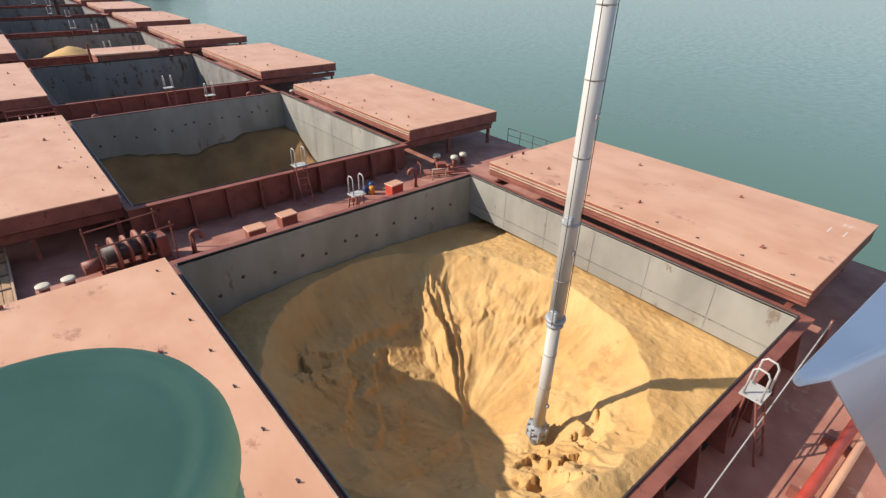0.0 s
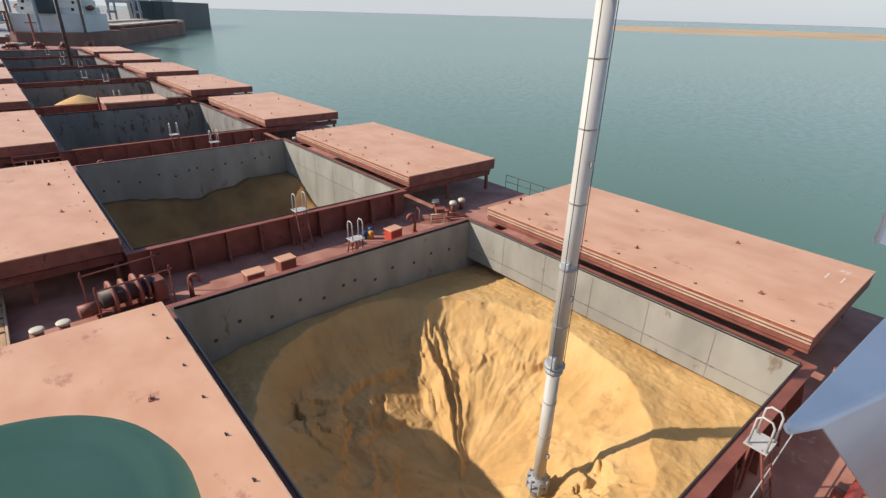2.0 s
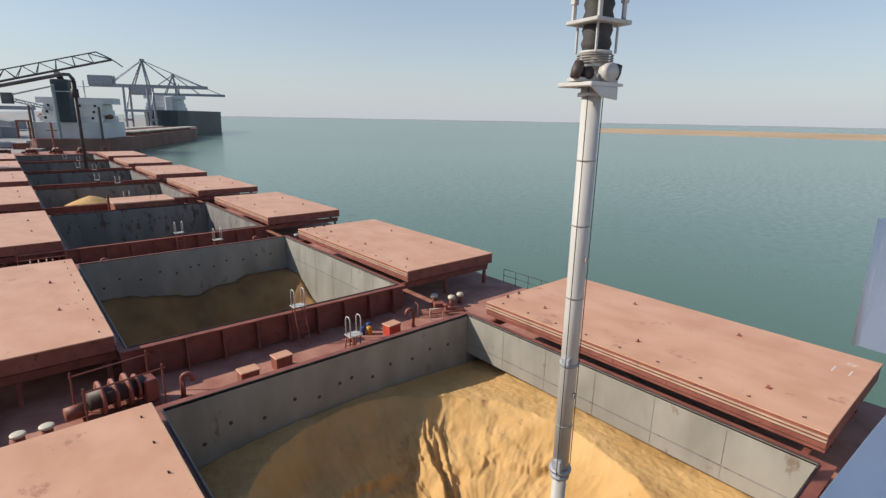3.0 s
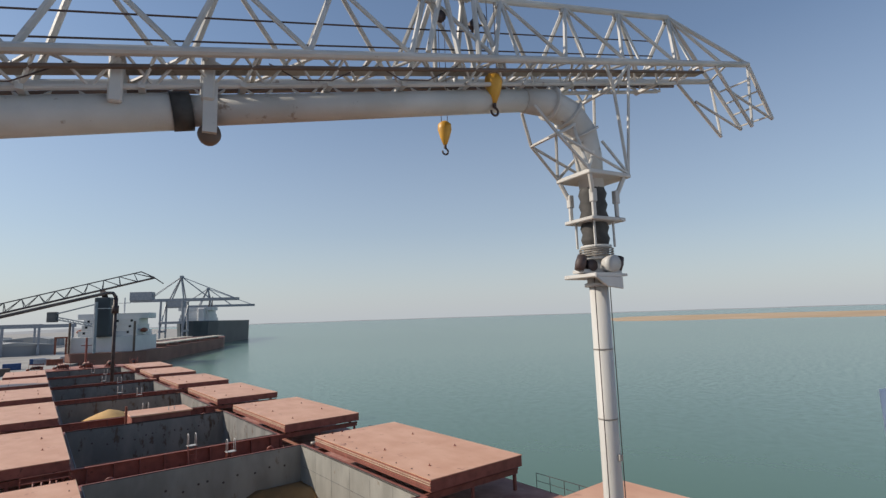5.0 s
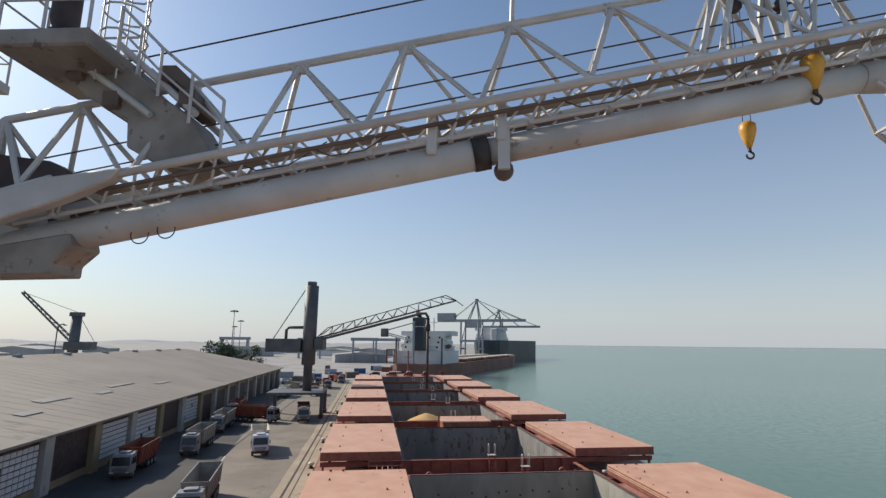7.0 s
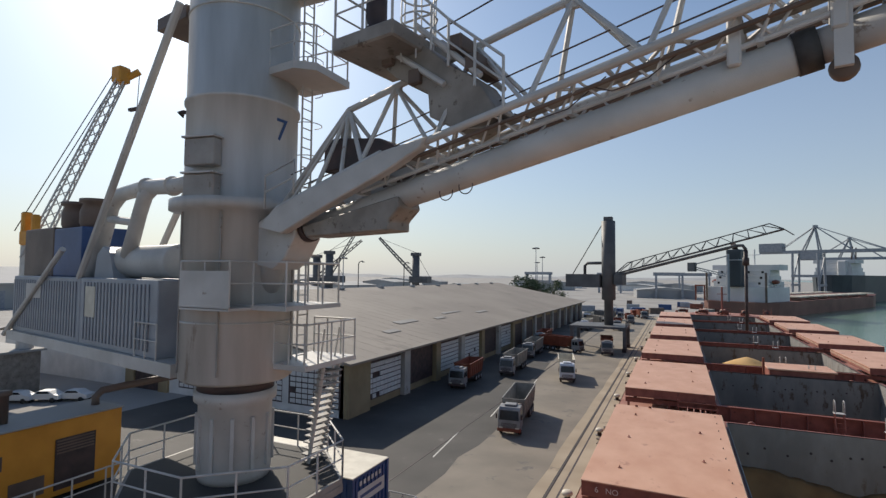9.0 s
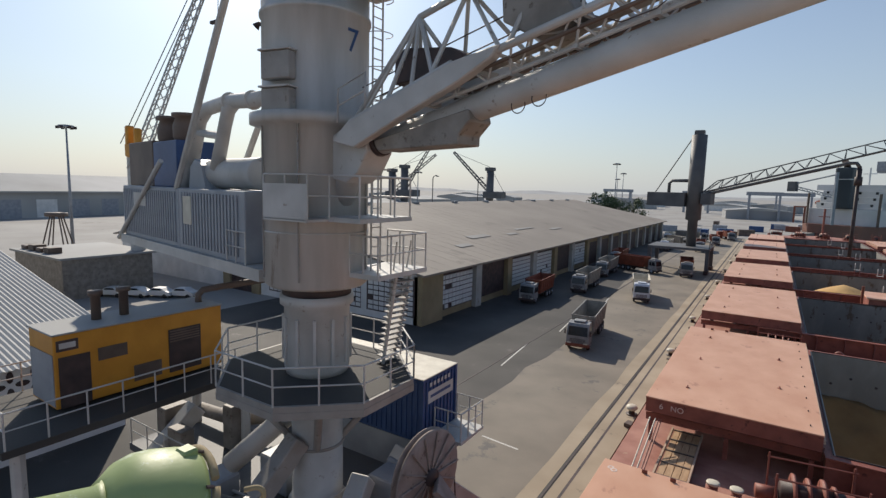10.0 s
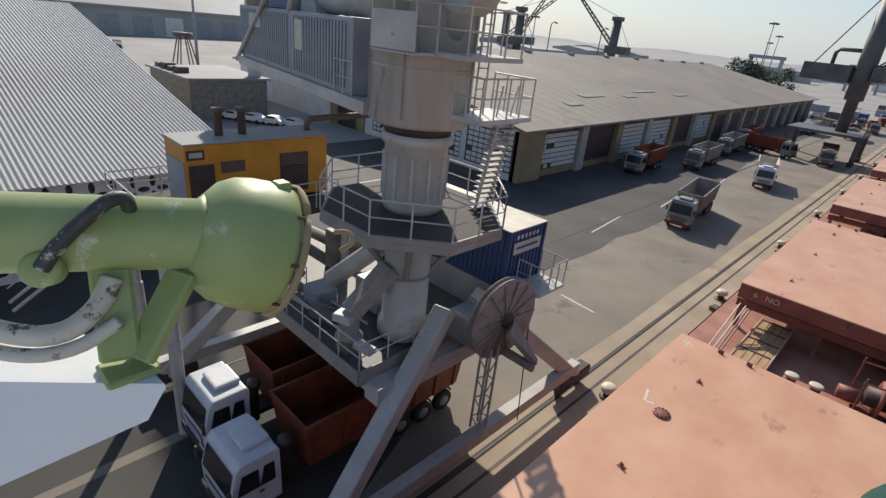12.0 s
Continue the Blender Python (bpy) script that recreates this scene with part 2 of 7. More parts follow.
# dark steel; on the far unloader and rear deck it also holds shade
M_HAZE = paint("dark_shaded_steel", (0.085, 0.085, 0.088), (0.13, 0.13, 0.13), 0.3, 0.6)
# same cargo as the first hold, with the holds' shade put into its colour
M_GRAIN2 = paint("shaded_grain", (0.22, 0.12, 0.045), (0.30, 0.17, 0.065), 0.6, 0.95, bump=0.5, fine=18)
M_TAN = paint("tan_seal", (0.40, 0.27, 0.19), (0.50, 0.36, 0.26), 2.0, 0.7)
M_REEL = paint("rusty_reel", (0.24, 0.19, 0.165), (0.33, 0.27, 0.235), 2.0, 0.7, spot=(0.15, 0.10, 0.08), spot_at=0.6)
# grey cab paint; on lorries by the warehouse it paints their shade
M_GREYCAB = paint("grey_cab", (0.20, 0.20, 0.20), (0.30, 0.295, 0.285), 1.0, 0.5)

# darker copy of the hold paint with rust spots; shade is in its tone
M_HOLD2 = paint("rusty_shaded_hold_paint", (0.155, 0.15, 0.145), (0.235, 0.22, 0.205), 0.7, 0.7, spot=(0.10, 0.07, 0.05), spot_at=0.56, spot_scale=1.0, streak=0.4)
M_MAST = paint("streaked_mast_paint", (0.40, 0.385, 0.36), (0.56, 0.545, 0.52), 1.1, 0.55, bump=0.06, spot=(0.27, 0.23, 0.195), spot_at=0.63, spot_scale=1.6, streak=0.18)
M_YARD = paint("yard_concrete", (0.27, 0.255, 0.235), (0.35, 0.335, 0.31), 0.05, 0.9, spot=(0.19, 0.175, 0.16), spot_at=0.6, spot_scale=0.08)
# dusty steel, greyed further for shade on the platform parts
M_DUST_SHADE = paint("dusty_shaded_steel", (0.24, 0.225, 0.205), (0.33, 0.31, 0.285), 1.2, 0.6, spot=(0.17, 0.14, 0.115), spot_at=0.6)
# grimy steel; the shade of the boom's drive is also in this brown
M_GRIME_SHADE = paint("grimy_shaded_steel", (0.19, 0.165, 0.14), (0.29, 0.26, 0.225), 1.4, 0.6, spot=(0.12, 0.095, 0.075), spot_at=0.58)
M_PIER = paint("spotted_dark_limewash", (0.36, 0.345, 0.31), (0.47, 0.455, 0.42), 0.4, 0.85, spot=(0.25, 0.22, 0.18), spot_at=0.58, spot_scale=0.7)
M_PLANK = paint("gangway_timber", (0.36, 0.22, 0.12), (0.48, 0.31, 0.18), 2.0, 0.8, stretch=4.0)
M_CHIP = paint("chipped_black", (0.03, 0.03, 0.03), (0.06, 0.06, 0.055), 5, 0.5, spot=(0.45, 0.5, 0.38), spot_at=0.56, spot_scale=22)
M_FLAKE = paint("flaking_paint", (0.48, 0.45, 0.38), (0.60, 0.57, 0.49), 6, 0.6, spot=(0.12, 0.085, 0.06), spot_at=0.56, spot_scale=25)
M_LANE = paint("worn_lane", (0.175, 0.15, 0.118), (0.245, 0.21, 0.165), 0.18, 0.8, spot=(0.12, 0.11, 0.098), spot_at=0.6, spot_scale=0.3)

# ---- sea, shore, hull ----
DECK, COAM, TOP, SEA = 4.9, 6.5, 7.2, -3.0
HATCH = [(2.9 + 22.0 * i, 2.9 + 22.0 * i + (15.6 if i == 0 else 16.4)) for i in range(7)]
HX0, HX1 = 3.0, 17.55


def sheet(name, poly, z, material, label, cat, depth=0.4):
    return tagged(part(name, prism(poly, z - depth, z), material), label, cat, kind="structure")


sheet("water", [(-6.5, -900), (4700, -900), (4700, 4800), (-4700, 4800), (-4700, 3000), (-6.5, 2900)], SEA, M_SEA, "calm turquoise harbour water reaching the horizon", "water", 3)
sheet("ground", [(-5.9, -900), (-5.9, 235), (60, 420), (190, 700), (420, 1500), (420, 3000), (-4600, 3000), (-4600, -900)], 0.0, M_YARD, "dusty grey concrete port yard behind the quay", "ground", 6)
sheet("pavement", [(-10.7, -118), (-5.95, -118), (-5.95, 230), (-10.7, 230)], 0.002, M_QUAY, "dusty tan concrete quay edge along the ship", "quay", 0.2)
sheet("lane", [(-26, -118), (-10.3, -118)] + [(-10.3 - 0.25 * random.Random(k).random(), -60 + 5 * k) for k in range(58)] + [(-26, 230)], 0.004, M_LANE, "worn grey lane between quay edge and road", "lane", 0.2)
sheet("road", [(-60, -120), (-18.4, -120)] + [(-18.2 + random.Random(5 + k).uniform(-0.35, 0.35), -20 + 4 * k) for k in range(20)] + [(-20.5, 80), (-23.5, 110), (-25, 232), (-60, 232)], 0.009, M_ASPH, "dark worn asphalt road along the warehouse", "road", 0.2)
# dark sheet paints the shade on the ground round the unloader
sheet("apron", [(-17.7, -120), (-10.75, -120)] + [(-10.75 - 0.12 * (k % 2), -30 + 3 * k) for k in range(14)] + [(-12.5, 13), (-17.7, 14.5)], 0.009, M_ASPH, "dark ground patch painted for the shade under the grain unloader", "apron", 0.2)

hull = tagged(empty("ship_hull"), "red-brown bulk carrier hull moored along the quay", "ship", kind="structure")
X0, X1, BOW = -5.1, 27.1, 166.0


def hull_shell():
    bm = bmesh.new()
    mid = (X0 + X1) / 2
    ys = [-40, 130, 142, 152, 160, 166, 170]
    half = [16.1, 16.1, 15.2, 13.0, 9.5, 5.0, 0.6]
    rows = []
    for y, h in zip(ys, half):
        rows.append([bm.verts.new((mid - h, y, DECK)), bm.verts.new((mid - h * 0.99, y, 1.0)), bm.verts.new((mid - h * 0.96, y, -7)),
                     bm.verts.new((mid + h * 0.96, y, -7)), bm.verts.new((mid + h * 0.99, y, 1.0)), bm.verts.new((mid + h, y, DECK))])
    for a, b in zip(rows, rows[1:]):
        for k in range(5):
            bm.faces.new((a[k], a[k + 1], b[k + 1], b[k]))
    return bm


part("shell", hull_shell(), M_RED, hull)


def deck_plate(x0, x1, y0, y1):
    return tagged(part("deck", boxes((x0, x1, y0, y1, DECK - 0.12, DECK)), M_DECK), "rust-red painted steel weather deck, dusty and scuffed", "deck", kind="structure")


deck_plate(X0 + 0.05, X1 - 0.05, -40, HATCH[0][0] - 0.2)
for i, (y0, y1) in enumerate(HATCH):
    y2 = HATCH[i + 1][0] - 0.2 if i < 6 else 152.3
    if i == 6:
        y2 = y1 + 3
    deck_plate(X0 + 0.05, X1 - 0.05, y1 + 0.2, y2)
    deck_plate(X0 + 0.05, HX0 - 0.1, y0 - 0.2, y1 + 0.2)
    deck_plate(HX1 + 0.1, X1 - 0.05, y0 - 0.2, y1 + 0.2)
tagged(part("deck", prism([(X0 + 1, 154.3), (X0 + 4.5, 160), (7, 166), (11, 169), (15, 166), (22.5, 160), (X1 - 1, 154.3)], DECK, DECK + 1.6), M_DECK), "raised red forecastle deck at the bow", "deck", kind="structure")

# ---- hatch coamings and holds ----
# dark disc that paints the shade of a small hole in a wall
hole_mesh = mesh_of("hole", lathe([(0.0, 0.012), (0.075, 0.012), (0.085, 0.0), (0.085, -0.03), (0, -0.03)], 10), M_DARK)


def coaming(i, y0, y1):
    c = tagged(empty("hatch_coaming", pose(0, y0, DECK)), "red steel hatch coaming with a grey painted cargo hold inside", "hatch coaming", "hatch coamings")
    L, h, lo = y1 - y0, COAM - DECK, -11.0
    foot = -0.52 if i == 0 else lo
    if i == 0:
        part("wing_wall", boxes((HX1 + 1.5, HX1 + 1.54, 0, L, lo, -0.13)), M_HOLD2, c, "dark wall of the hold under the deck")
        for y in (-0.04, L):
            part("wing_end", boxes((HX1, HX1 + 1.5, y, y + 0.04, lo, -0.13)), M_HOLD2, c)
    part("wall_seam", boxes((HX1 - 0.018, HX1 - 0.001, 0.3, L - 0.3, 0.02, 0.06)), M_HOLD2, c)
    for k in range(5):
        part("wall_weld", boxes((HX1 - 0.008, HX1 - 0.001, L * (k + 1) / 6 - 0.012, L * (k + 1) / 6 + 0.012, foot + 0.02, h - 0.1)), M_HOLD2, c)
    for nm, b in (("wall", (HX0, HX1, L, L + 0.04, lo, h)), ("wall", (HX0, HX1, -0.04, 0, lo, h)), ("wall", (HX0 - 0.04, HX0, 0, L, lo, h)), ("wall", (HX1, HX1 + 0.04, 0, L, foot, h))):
        part(nm, boxes(b), M_HOLD if i < 2 else M_HOLD2, c, "grey painted inner wall with stains" if i < 2 else "grey inner wall, rust-stained and darkened for shade")
    part("hold_floor", boxes((HX0, HX1, 0, L, lo - 0.2, lo)), M_HOLD, c)
    # outer plates, red, and the flat top bar
    for b in ((HX0 - 0.3, HX1 + 0.3, L + 0.045, L + 0.1, 0, h - 0.06), (HX0 - 0.3, HX1 + 0.3, -0.1, -0.045, 0, h - 0.06), (HX0 - 0.1, HX0 - 0.045, 0, L, 0, h - 0.06), (HX1 + 0.045, HX1 + 0.1, 0, L, 0, h - 0.06)):
        part("outer_plate", boxes(b), M_RED, c)
    for b in ((HX0 - 0.35, HX1 + 0.35, L + 0.0, L + 0.42, h - 0.055, h), (HX0 - 0.35, HX1 + 0.35, -0.42, 0.0, h - 0.055, h), (HX0 - 0.38, HX0, 0.002, L - 0.002, h - 0.055, h - 0.003), (HX1, HX1 + 0.38, 0.002, L - 0.002, h - 0.055, h - 0.003)):
        part("top_bar", boxes(b), M_RED, c)
    for b in ((HX0, HX1, L + 0.02, L + 0.06, h, h + 0.05), (HX0, HX1, -0.06, -0.02, h, h + 0.05), (HX0 - 0.09, HX0 - 0.05, 0, L, h, h + 0.05), (HX1 + 0.05, HX1 + 0.09, 0, L, h, h + 0.05)):
        part("seal_bar", boxes(b), M_DARK, c)
    stay = bmesh.new()
    vs = [stay.verts.new(p) for p in ((0, -0.1, 0), (0, -0.62, 0), (0, -0.38, h - 0.06), (0, -0.1, h - 0.06))]
    f = stay.faces.new(vs)
    ext = bmesh.ops.extrude_face_region(stay, geom=[f])
    bmesh.ops.translate(stay, vec=(0.06, 0, 0), verts=[v for v in ext["geom"] if isinstance(v, bmesh.types.BMVert)])
    me = mesh_of("stay", stay, M_RED)
    for k in range(9):
        x = HX0 + 0.6 + k * (HX1 - HX0 - 1.2) / 8
        for m in (pose(x, 0, 0), pose(x, L, 0, 0, 0, 180)):
            s = new("stay", me)
            s.parent, s.matrix_basis = c, m
    if i < 3:
        for x, z in ((4.2, -0.2), (5.2, 0.3), (6.5, 0.0), (7.8, 0.35), (8.9, 0.05), (9.9, 0.35), (10.5, 0.42), (11.6, 0.1), (12.6, 0.42), (13.9, 0.3), (15.0, 0.5), (16.2, 0.4)):
            o = new("hole", hole_mesh)
            o.parent, o.matrix_basis = c, pose(x, L, z - 0.1, 90, 0, 0)
    return c


for i, (y0, y1) in enumerate(HATCH):
    coaming(i, y0, y1)


# ---- grain ----
def fbm(x, y, s, o=4):
    return noise.fractal(Vector((x * s, y * s, 3.7)), 1.0, 2.0, o)


PIPE = (10.75, 7.43)


def crater(x, y):
    """Height of the cargo in the first hold: a flat top sucked out to a funnel beside the pipe."""
    cx, cy = 9.9, 10.1
    wx, wy = x + 0.35 * fbm(x, y, 0.5, 3), y + 0.35 * fbm(y + 31, x, 0.5, 3)
    dx, dy = wx - cx, wy - cy
    r, a = math.hypot(dx, dy), math.atan2(dy, dx)
    left = math.exp(-(((a - 2.45 + math.pi) % math.tau - math.pi) / 0.85) ** 2)
    rim = 6.3 + 0.5 * left + 1.3 * max(0, math.sin(a)) ** 2 - 0.35 * max(0, -math.sin(a))
    top = 4.12 + 0.1 * fbm(x, y, 0.35) - 0.4 * max(0, (y - 14) / 4.5) * abs((x - 10.3) / 7.3) ** 1.5 - 0.25 * max(0, 1 - (x - 3) / 2.5)
    t = r / rim
    steep = math.exp(-((a - 1.12) / 0.2) ** 2)
    if t < 1:
        z = 0.45 + (top - 0.45) * (t ** (1.12 + 0.5 * left - 0.35 * steep))
        band = min(1, (1 - t) * 6) * min(1, t * 1.8)
        # slip gullies in the steep back wall, softer ones elsewhere
        g = abs(noise.noise(Vector((a * 9.0, r * 0.25, 1.3)))) + 0.5 * abs(noise.noise(Vector((a * 21.0, r * 0.5, 7.1))))
        z -= (g + 0.25 * abs(noise.noise(Vector((x * 2.6, y * 2.6, 2.2)))) * steep) * band * (0.12 + 0.62 * steep)
        h = abs(noise.noise(Vector((a * 2.2, r * 0.1, 4.4))))
        z -= 0.55 * h * band
        # a few ragged slip edges across the shallow side
        ph = r + 1.3 * noise.noise(Vector((x * 0.45, y * 0.45, 9))) + 0.3 * noise.noise(Vector((x * 2.2, y * 2.2, 4))) + 0.12 * noise.noise(Vector((x * 6.0, y * 6.0, 8)))
        gate = max(0, noise.noise(Vector((x * 0.3, y * 0.3, 17))) + 0.4)
        for r0, am in ((2.3, 0.3), (3.3, 0.42), (4.5, 0.6)):
            q = ph - r0
            z += am * gate * band * (1 / (1 + math.exp(-max(-9, min(9, q * 34)))) - 0.5) * math.exp(-(q / 0.9) ** 2)
    else:
        z = top + 0.06 * math.exp(-((t - 1) * 9) ** 2)
    # heap on the near side and broken crust round the nozzle
    h = math.hypot(x - 8.4, y - 4.2)
    z += 0.6 * math.exp(-(h / 1.7) ** 2)
    for px, py, pr in ((PIPE[0] - 0.5, PIPE[1] - 1.2, 1.3), (PIPE[0] - 2.4, PIPE[1] - 2.0, 0.8), (6.3, 14.4, 0.9)):
        n = math.hypot(x - px, y - py)
        if n < pr * 2.5:
            crust = noise.cell(Vector((x * 1.6 + 0.7 * fbm(x, y, 1.3), y * 1.6 + 0.7 * fbm(y, x, 1.3), 0.5)))
            z += (crust - 0.35) * 0.5 * math.exp(-(n / pr) ** 2)
    n = math.hypot(x - PIPE[0], y - PIPE[1])
    z = z + (1.55 - z) * math.exp(-(n / 0.9) ** 4) * 0.8
    z += 0.03 * fbm(x, y, 1.6) + 0.02 * fbm(x, y, 5.0)
    return z


def cargo(name, x0, x1, y0, y1, step, fn, label, mat=None):
    nx, ny = int((x1 - x0) / step) + 1, int((y1 - y0) / step) + 1
    vs, fs = [], []
    for j in range(ny):
        for i in range(nx):
            x, y = x0 + (x1 - x0) * i / (nx - 1), y0 + (y1 - y0) * j / (ny - 1)
            vs.append((x, y, fn(x, y)))
    for j in range(ny - 1):
        for i in range(nx - 1):
            k = j * nx + i
            fs.append((k, k + 1, k + nx + 1, k + nx))
    n = len(vs)
    # skirt down to the hold's floor
    ring = [i for i in range(nx)] + [j * nx + nx - 1 for j in range(1, ny)] + [(ny - 1) * nx + i for i in range(nx - 2, -1, -1)] + [j * nx for j in range(ny - 2, 0, -1)]
    for k in ring:
        vs.append((vs[k][0], vs[k][1], -6.0))
    for q in range(len(ring)):
        q2 = (q + 1) % len(ring)
        fs.append((ring[q2], ring[q], n + q, n + q2))
    me = bpy.data.meshes.new(name)
    me.from_pydata(vs, [], fs)
    for p in me.polygons:
        p.use_smooth = True
    me.materials.append(mat or M_GRAIN)
    return tagged(new(name, me), label, "grain", kind="stuff")


cargo("grain", HX0 + 0.01, HX1 + 1.48, HATCH[0][0] + 0.01, HATCH[0][1] - 0.01, 0.05, crater, "yellow grain cargo sucked into a funnel round the pipe")
cargo("grain", HX0 + 0.01, HX1 - 0.01, HATCH[1][0] + 0.01, HATCH[1][1] - 0.01, 0.3, lambda x, y: min(3.75, -4.6 + 0.78 * math.hypot(x - 9.8, y - 31.5) + 0.4 * fbm(x, y, 0.4)) + 0.1 * fbm(x, y, 0.8), "grain left low in a hold, browned for its shade", M_GRAIN2)
cargo("grain", HX0 + 0.01, HX1 - 0.01, HATCH[2][0] + 0.01, HATCH[2][1] - 0.01, 0.5, lambda x, y: -1.0 + 0.2 * fbm(x, y, 0.4), "grain at the bottom of a hold, browned for its shade", M_GRAIN2)
cargo("grain", HX0 + 0.01, HX1 - 0.01, HATCH[3][0] + 0.01, HATCH[3][1] - 0.01, 0.3, lambda x, y: 2.5 + 4.0 * max(0, 1 - math.hypot((x - 8) / 7.5, (y - 77) / 9)) ** 0.8 + 0.1 * fbm(x, y, 0.5), "heap of pale grain rising above the hatch")
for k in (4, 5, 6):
    cargo("grain", HX0 + 0.01, HX1 - 0.01, HATCH[k][0] + 0.01, HATCH[k][1] - 0.01, 0.8, lambda x, y: 1.5 + 0.2 * fbm(x, y, 0.4), "grain low in a hold, browned for its shade", M_GRAIN2)


# ---- hatch covers ----
lug_mesh = mesh_of("lug", bevelled(boxes((-0.09, 0.09, -0.015, 0.015, 0, 0.13)), 0.01), M_RED)
pad_mesh = mesh_of("pad_eye", boxes((-0.09, 0.09, -0.07, 0.07, 0, 0.02), (-0.04, 0.05, -0.015, 0.015, 0.02, 0.12)), M_RED)
dot_mesh = mesh_of("cleat", boxes((-0.04, 0.07, -0.02, 0.02, 0, 0.03), (-0.04, -0.02, -0.02, 0.02, 0.03, 0.07)), M_DARK)
wheel_mesh = mesh_of("wheel", lathe([(0, -0.07), (0.2, -0.07), (0.2, 0.07), (0, 0.07)], 14), M_DARK)


def cover(side, i, y0, y1):
    """A side-rolling panel, stowed outboard; side -1 to port, 1 to starboard."""
    xa, xb = (-4.25, 2.6) if side < 0 else (18.4, 26.0)
    c = tagged(empty("hatch_cover", pose(0, y0, TOP)), "faded red steel hatch cover rolled open on its rails", "hatch cover", "hatch covers")
    L = y1 - y0
    inner = xb if side < 0 else xa
    part("top_plate", bevelled(boxes((xa, xb, 0, L, -0.055, 0.0)), 0.012), M_COVER, c, "sun-bleached red top plate")
    part("skirt", boxes((xa + 0.03, xb - 0.03, 0.03, 0.06, -0.72, -0.055)), M_RED, c)
    part("skirt", boxes((xa + 0.03, xb - 0.03, L - 0.06, L - 0.03, -0.72, -0.055)), M_RED, c)
    part("skirt", boxes((xa + 0.03, xa + 0.06, 0.06, L - 0.06, -0.72, -0.055)), M_RED, c)
    part("skirt", boxes((xb - 0.06, xb - 0.03, 0.06, L - 0.06, -0.72, -0.055)), M_RED, c)
    s = 1 if side < 0 else -1
    part("worn_edge", boxes((min(inner, inner - s * 0.035), max(inner, inner - s * 0.035), 0.05, L - 0.05, 0.001, 0.006)), M_TAN, c)
    for z in (-0.17, -0.30, -0.50):
        a, b = sorted((inner - s * 0.03, inner + s * 0.05))
        part("seal_strip", bevelled(boxes((a, b, 0.02, L - 0.02, z - 0.05, z)), 0.008), M_TAN if z > -0.4 else M_RED, c)
    part("underside", boxes((xa + 0.06, xb - 0.06, 0.06, L - 0.06, -0.62, -0.58)), M_DARK, c)
    rng = random.Random(11 + i)
    for k in range(5):
        o = new("pad_eye", pad_mesh)
        o.parent, o.matrix_basis = c, pose(xa + (0.22 + 0.56 * (k % 2)) * (xb - xa), (0.15 + 0.17 * k) * L, 0, 0, 0, rng.uniform(0, 180))
    if i < 2:
        for k in range(9):
            o = new("cleat", dot_mesh)
            o.parent, o.matrix_basis = c, pose(inner - s * 0.45, 0.8 + k * (L - 1.6) / 8, 0, 0, 0, 90)
        for k in range(2):
            o = new("lug", lug_mesh)
            o.parent, o.matrix_basis = c, pose(xa + 1.4 + 0.9 * k, L - 0.25, 0)
    for y in (0.5, L - 0.5):
        for x in (xa + 0.8, xb - 0.8):
            o = new("wheel", wheel_mesh)
            o.parent, o.matrix_basis = c, pose(x, y, -0.70, 90)
    # stowage rails and posts under the panel
    r = tagged(empty("stowage_rail", pose(0, y0, DECK)), "red steel rail and posts carrying an open hatch cover", "rail", "stowage rails")
    o0, o1 = (xa, HX0 - 0.4) if side < 0 else (HX1 + 0.4, xb)
    for y in (0.5, L - 0.5):
        part("rail", boxes((o0, o1, y - 0.1, y + 0.1, 1.28, 1.4)), M_RED, r)
        part("web", boxes((o0, o1, y - 0.02, y + 0.02, 1.0, 1.28)), M_RED, r)
        for x in (o0 + 0.25, (o0 + o1) / 2, o1 - 0.3):
            part("post", boxes((x - 0.09, x + 0.09, y - 0.09, y + 0.09, 0, 1.0)), M_RED, r)
    return c


port, starboard = [], []
for i, (y0, y1) in enumerate(HATCH):
    y2 = y1 - (0.5 if i == 0 else 0.8)
    port.append(cover(-1, i, y0, y2))
    starboard.append(cover(1, i, y0, y2))
M_LETTER = paint("letter_paint", (0.62, 0.5, 0.44), (0.72, 0.62, 0.55), 6, 0.7)
lettering("8", 0.55, pose(-3.7, HATCH[0][1] - HATCH[0][0] - 1.2, 0.004, 0, 0, 50), port[0], M_LETTER)
lettering("6   NO", 0.36, pose(-3.1, 0.02, -0.48, 90, 0, 0), port[1], M_LETTER)
lettering("55", 0.42, pose(25.0, 0.75, 0.004, 0, 0, 75), starboard[0], M_LETTER)
for q in (0.0, 0.55):
    part("painted_dash", boxes((23.6, 24.2, 0.6 + q, 0.66 + q, 0, 0.005)), M_LETTER, starboard[0])
tick = bmesh.new()
box(tick, -0.3, 0.3, -0.04, 0.04, 0, 0.005, pose(-3.55, 10.55, 0, 0, 0, -75))
box(tick, -0.13, 0.13, -0.04, 0.04, 0, 0.005, pose(-3.35, 10.3, 0, 0, 0, 20))
part("painted_tick", tick, M_LETTER, port[0])
manhole = lathe([(0, 0.05), (0.22, 0.05), (0.24, 0.03), (0.24, 0), (0, 0)], 20)
part("access_lid", manhole, M_RED, port[0], m=pose(-2.9, 10.1, 0))
ringbm = bmesh.new()
for k in range(10):
    a = math.tau * k / 10
    rod(ringbm, (0.18 * math.cos(a), 0.18 * math.sin(a), 0.05), (0.18 * math.cos(a), 0.18 * math.sin(a), 0.075), 0.02, 6)
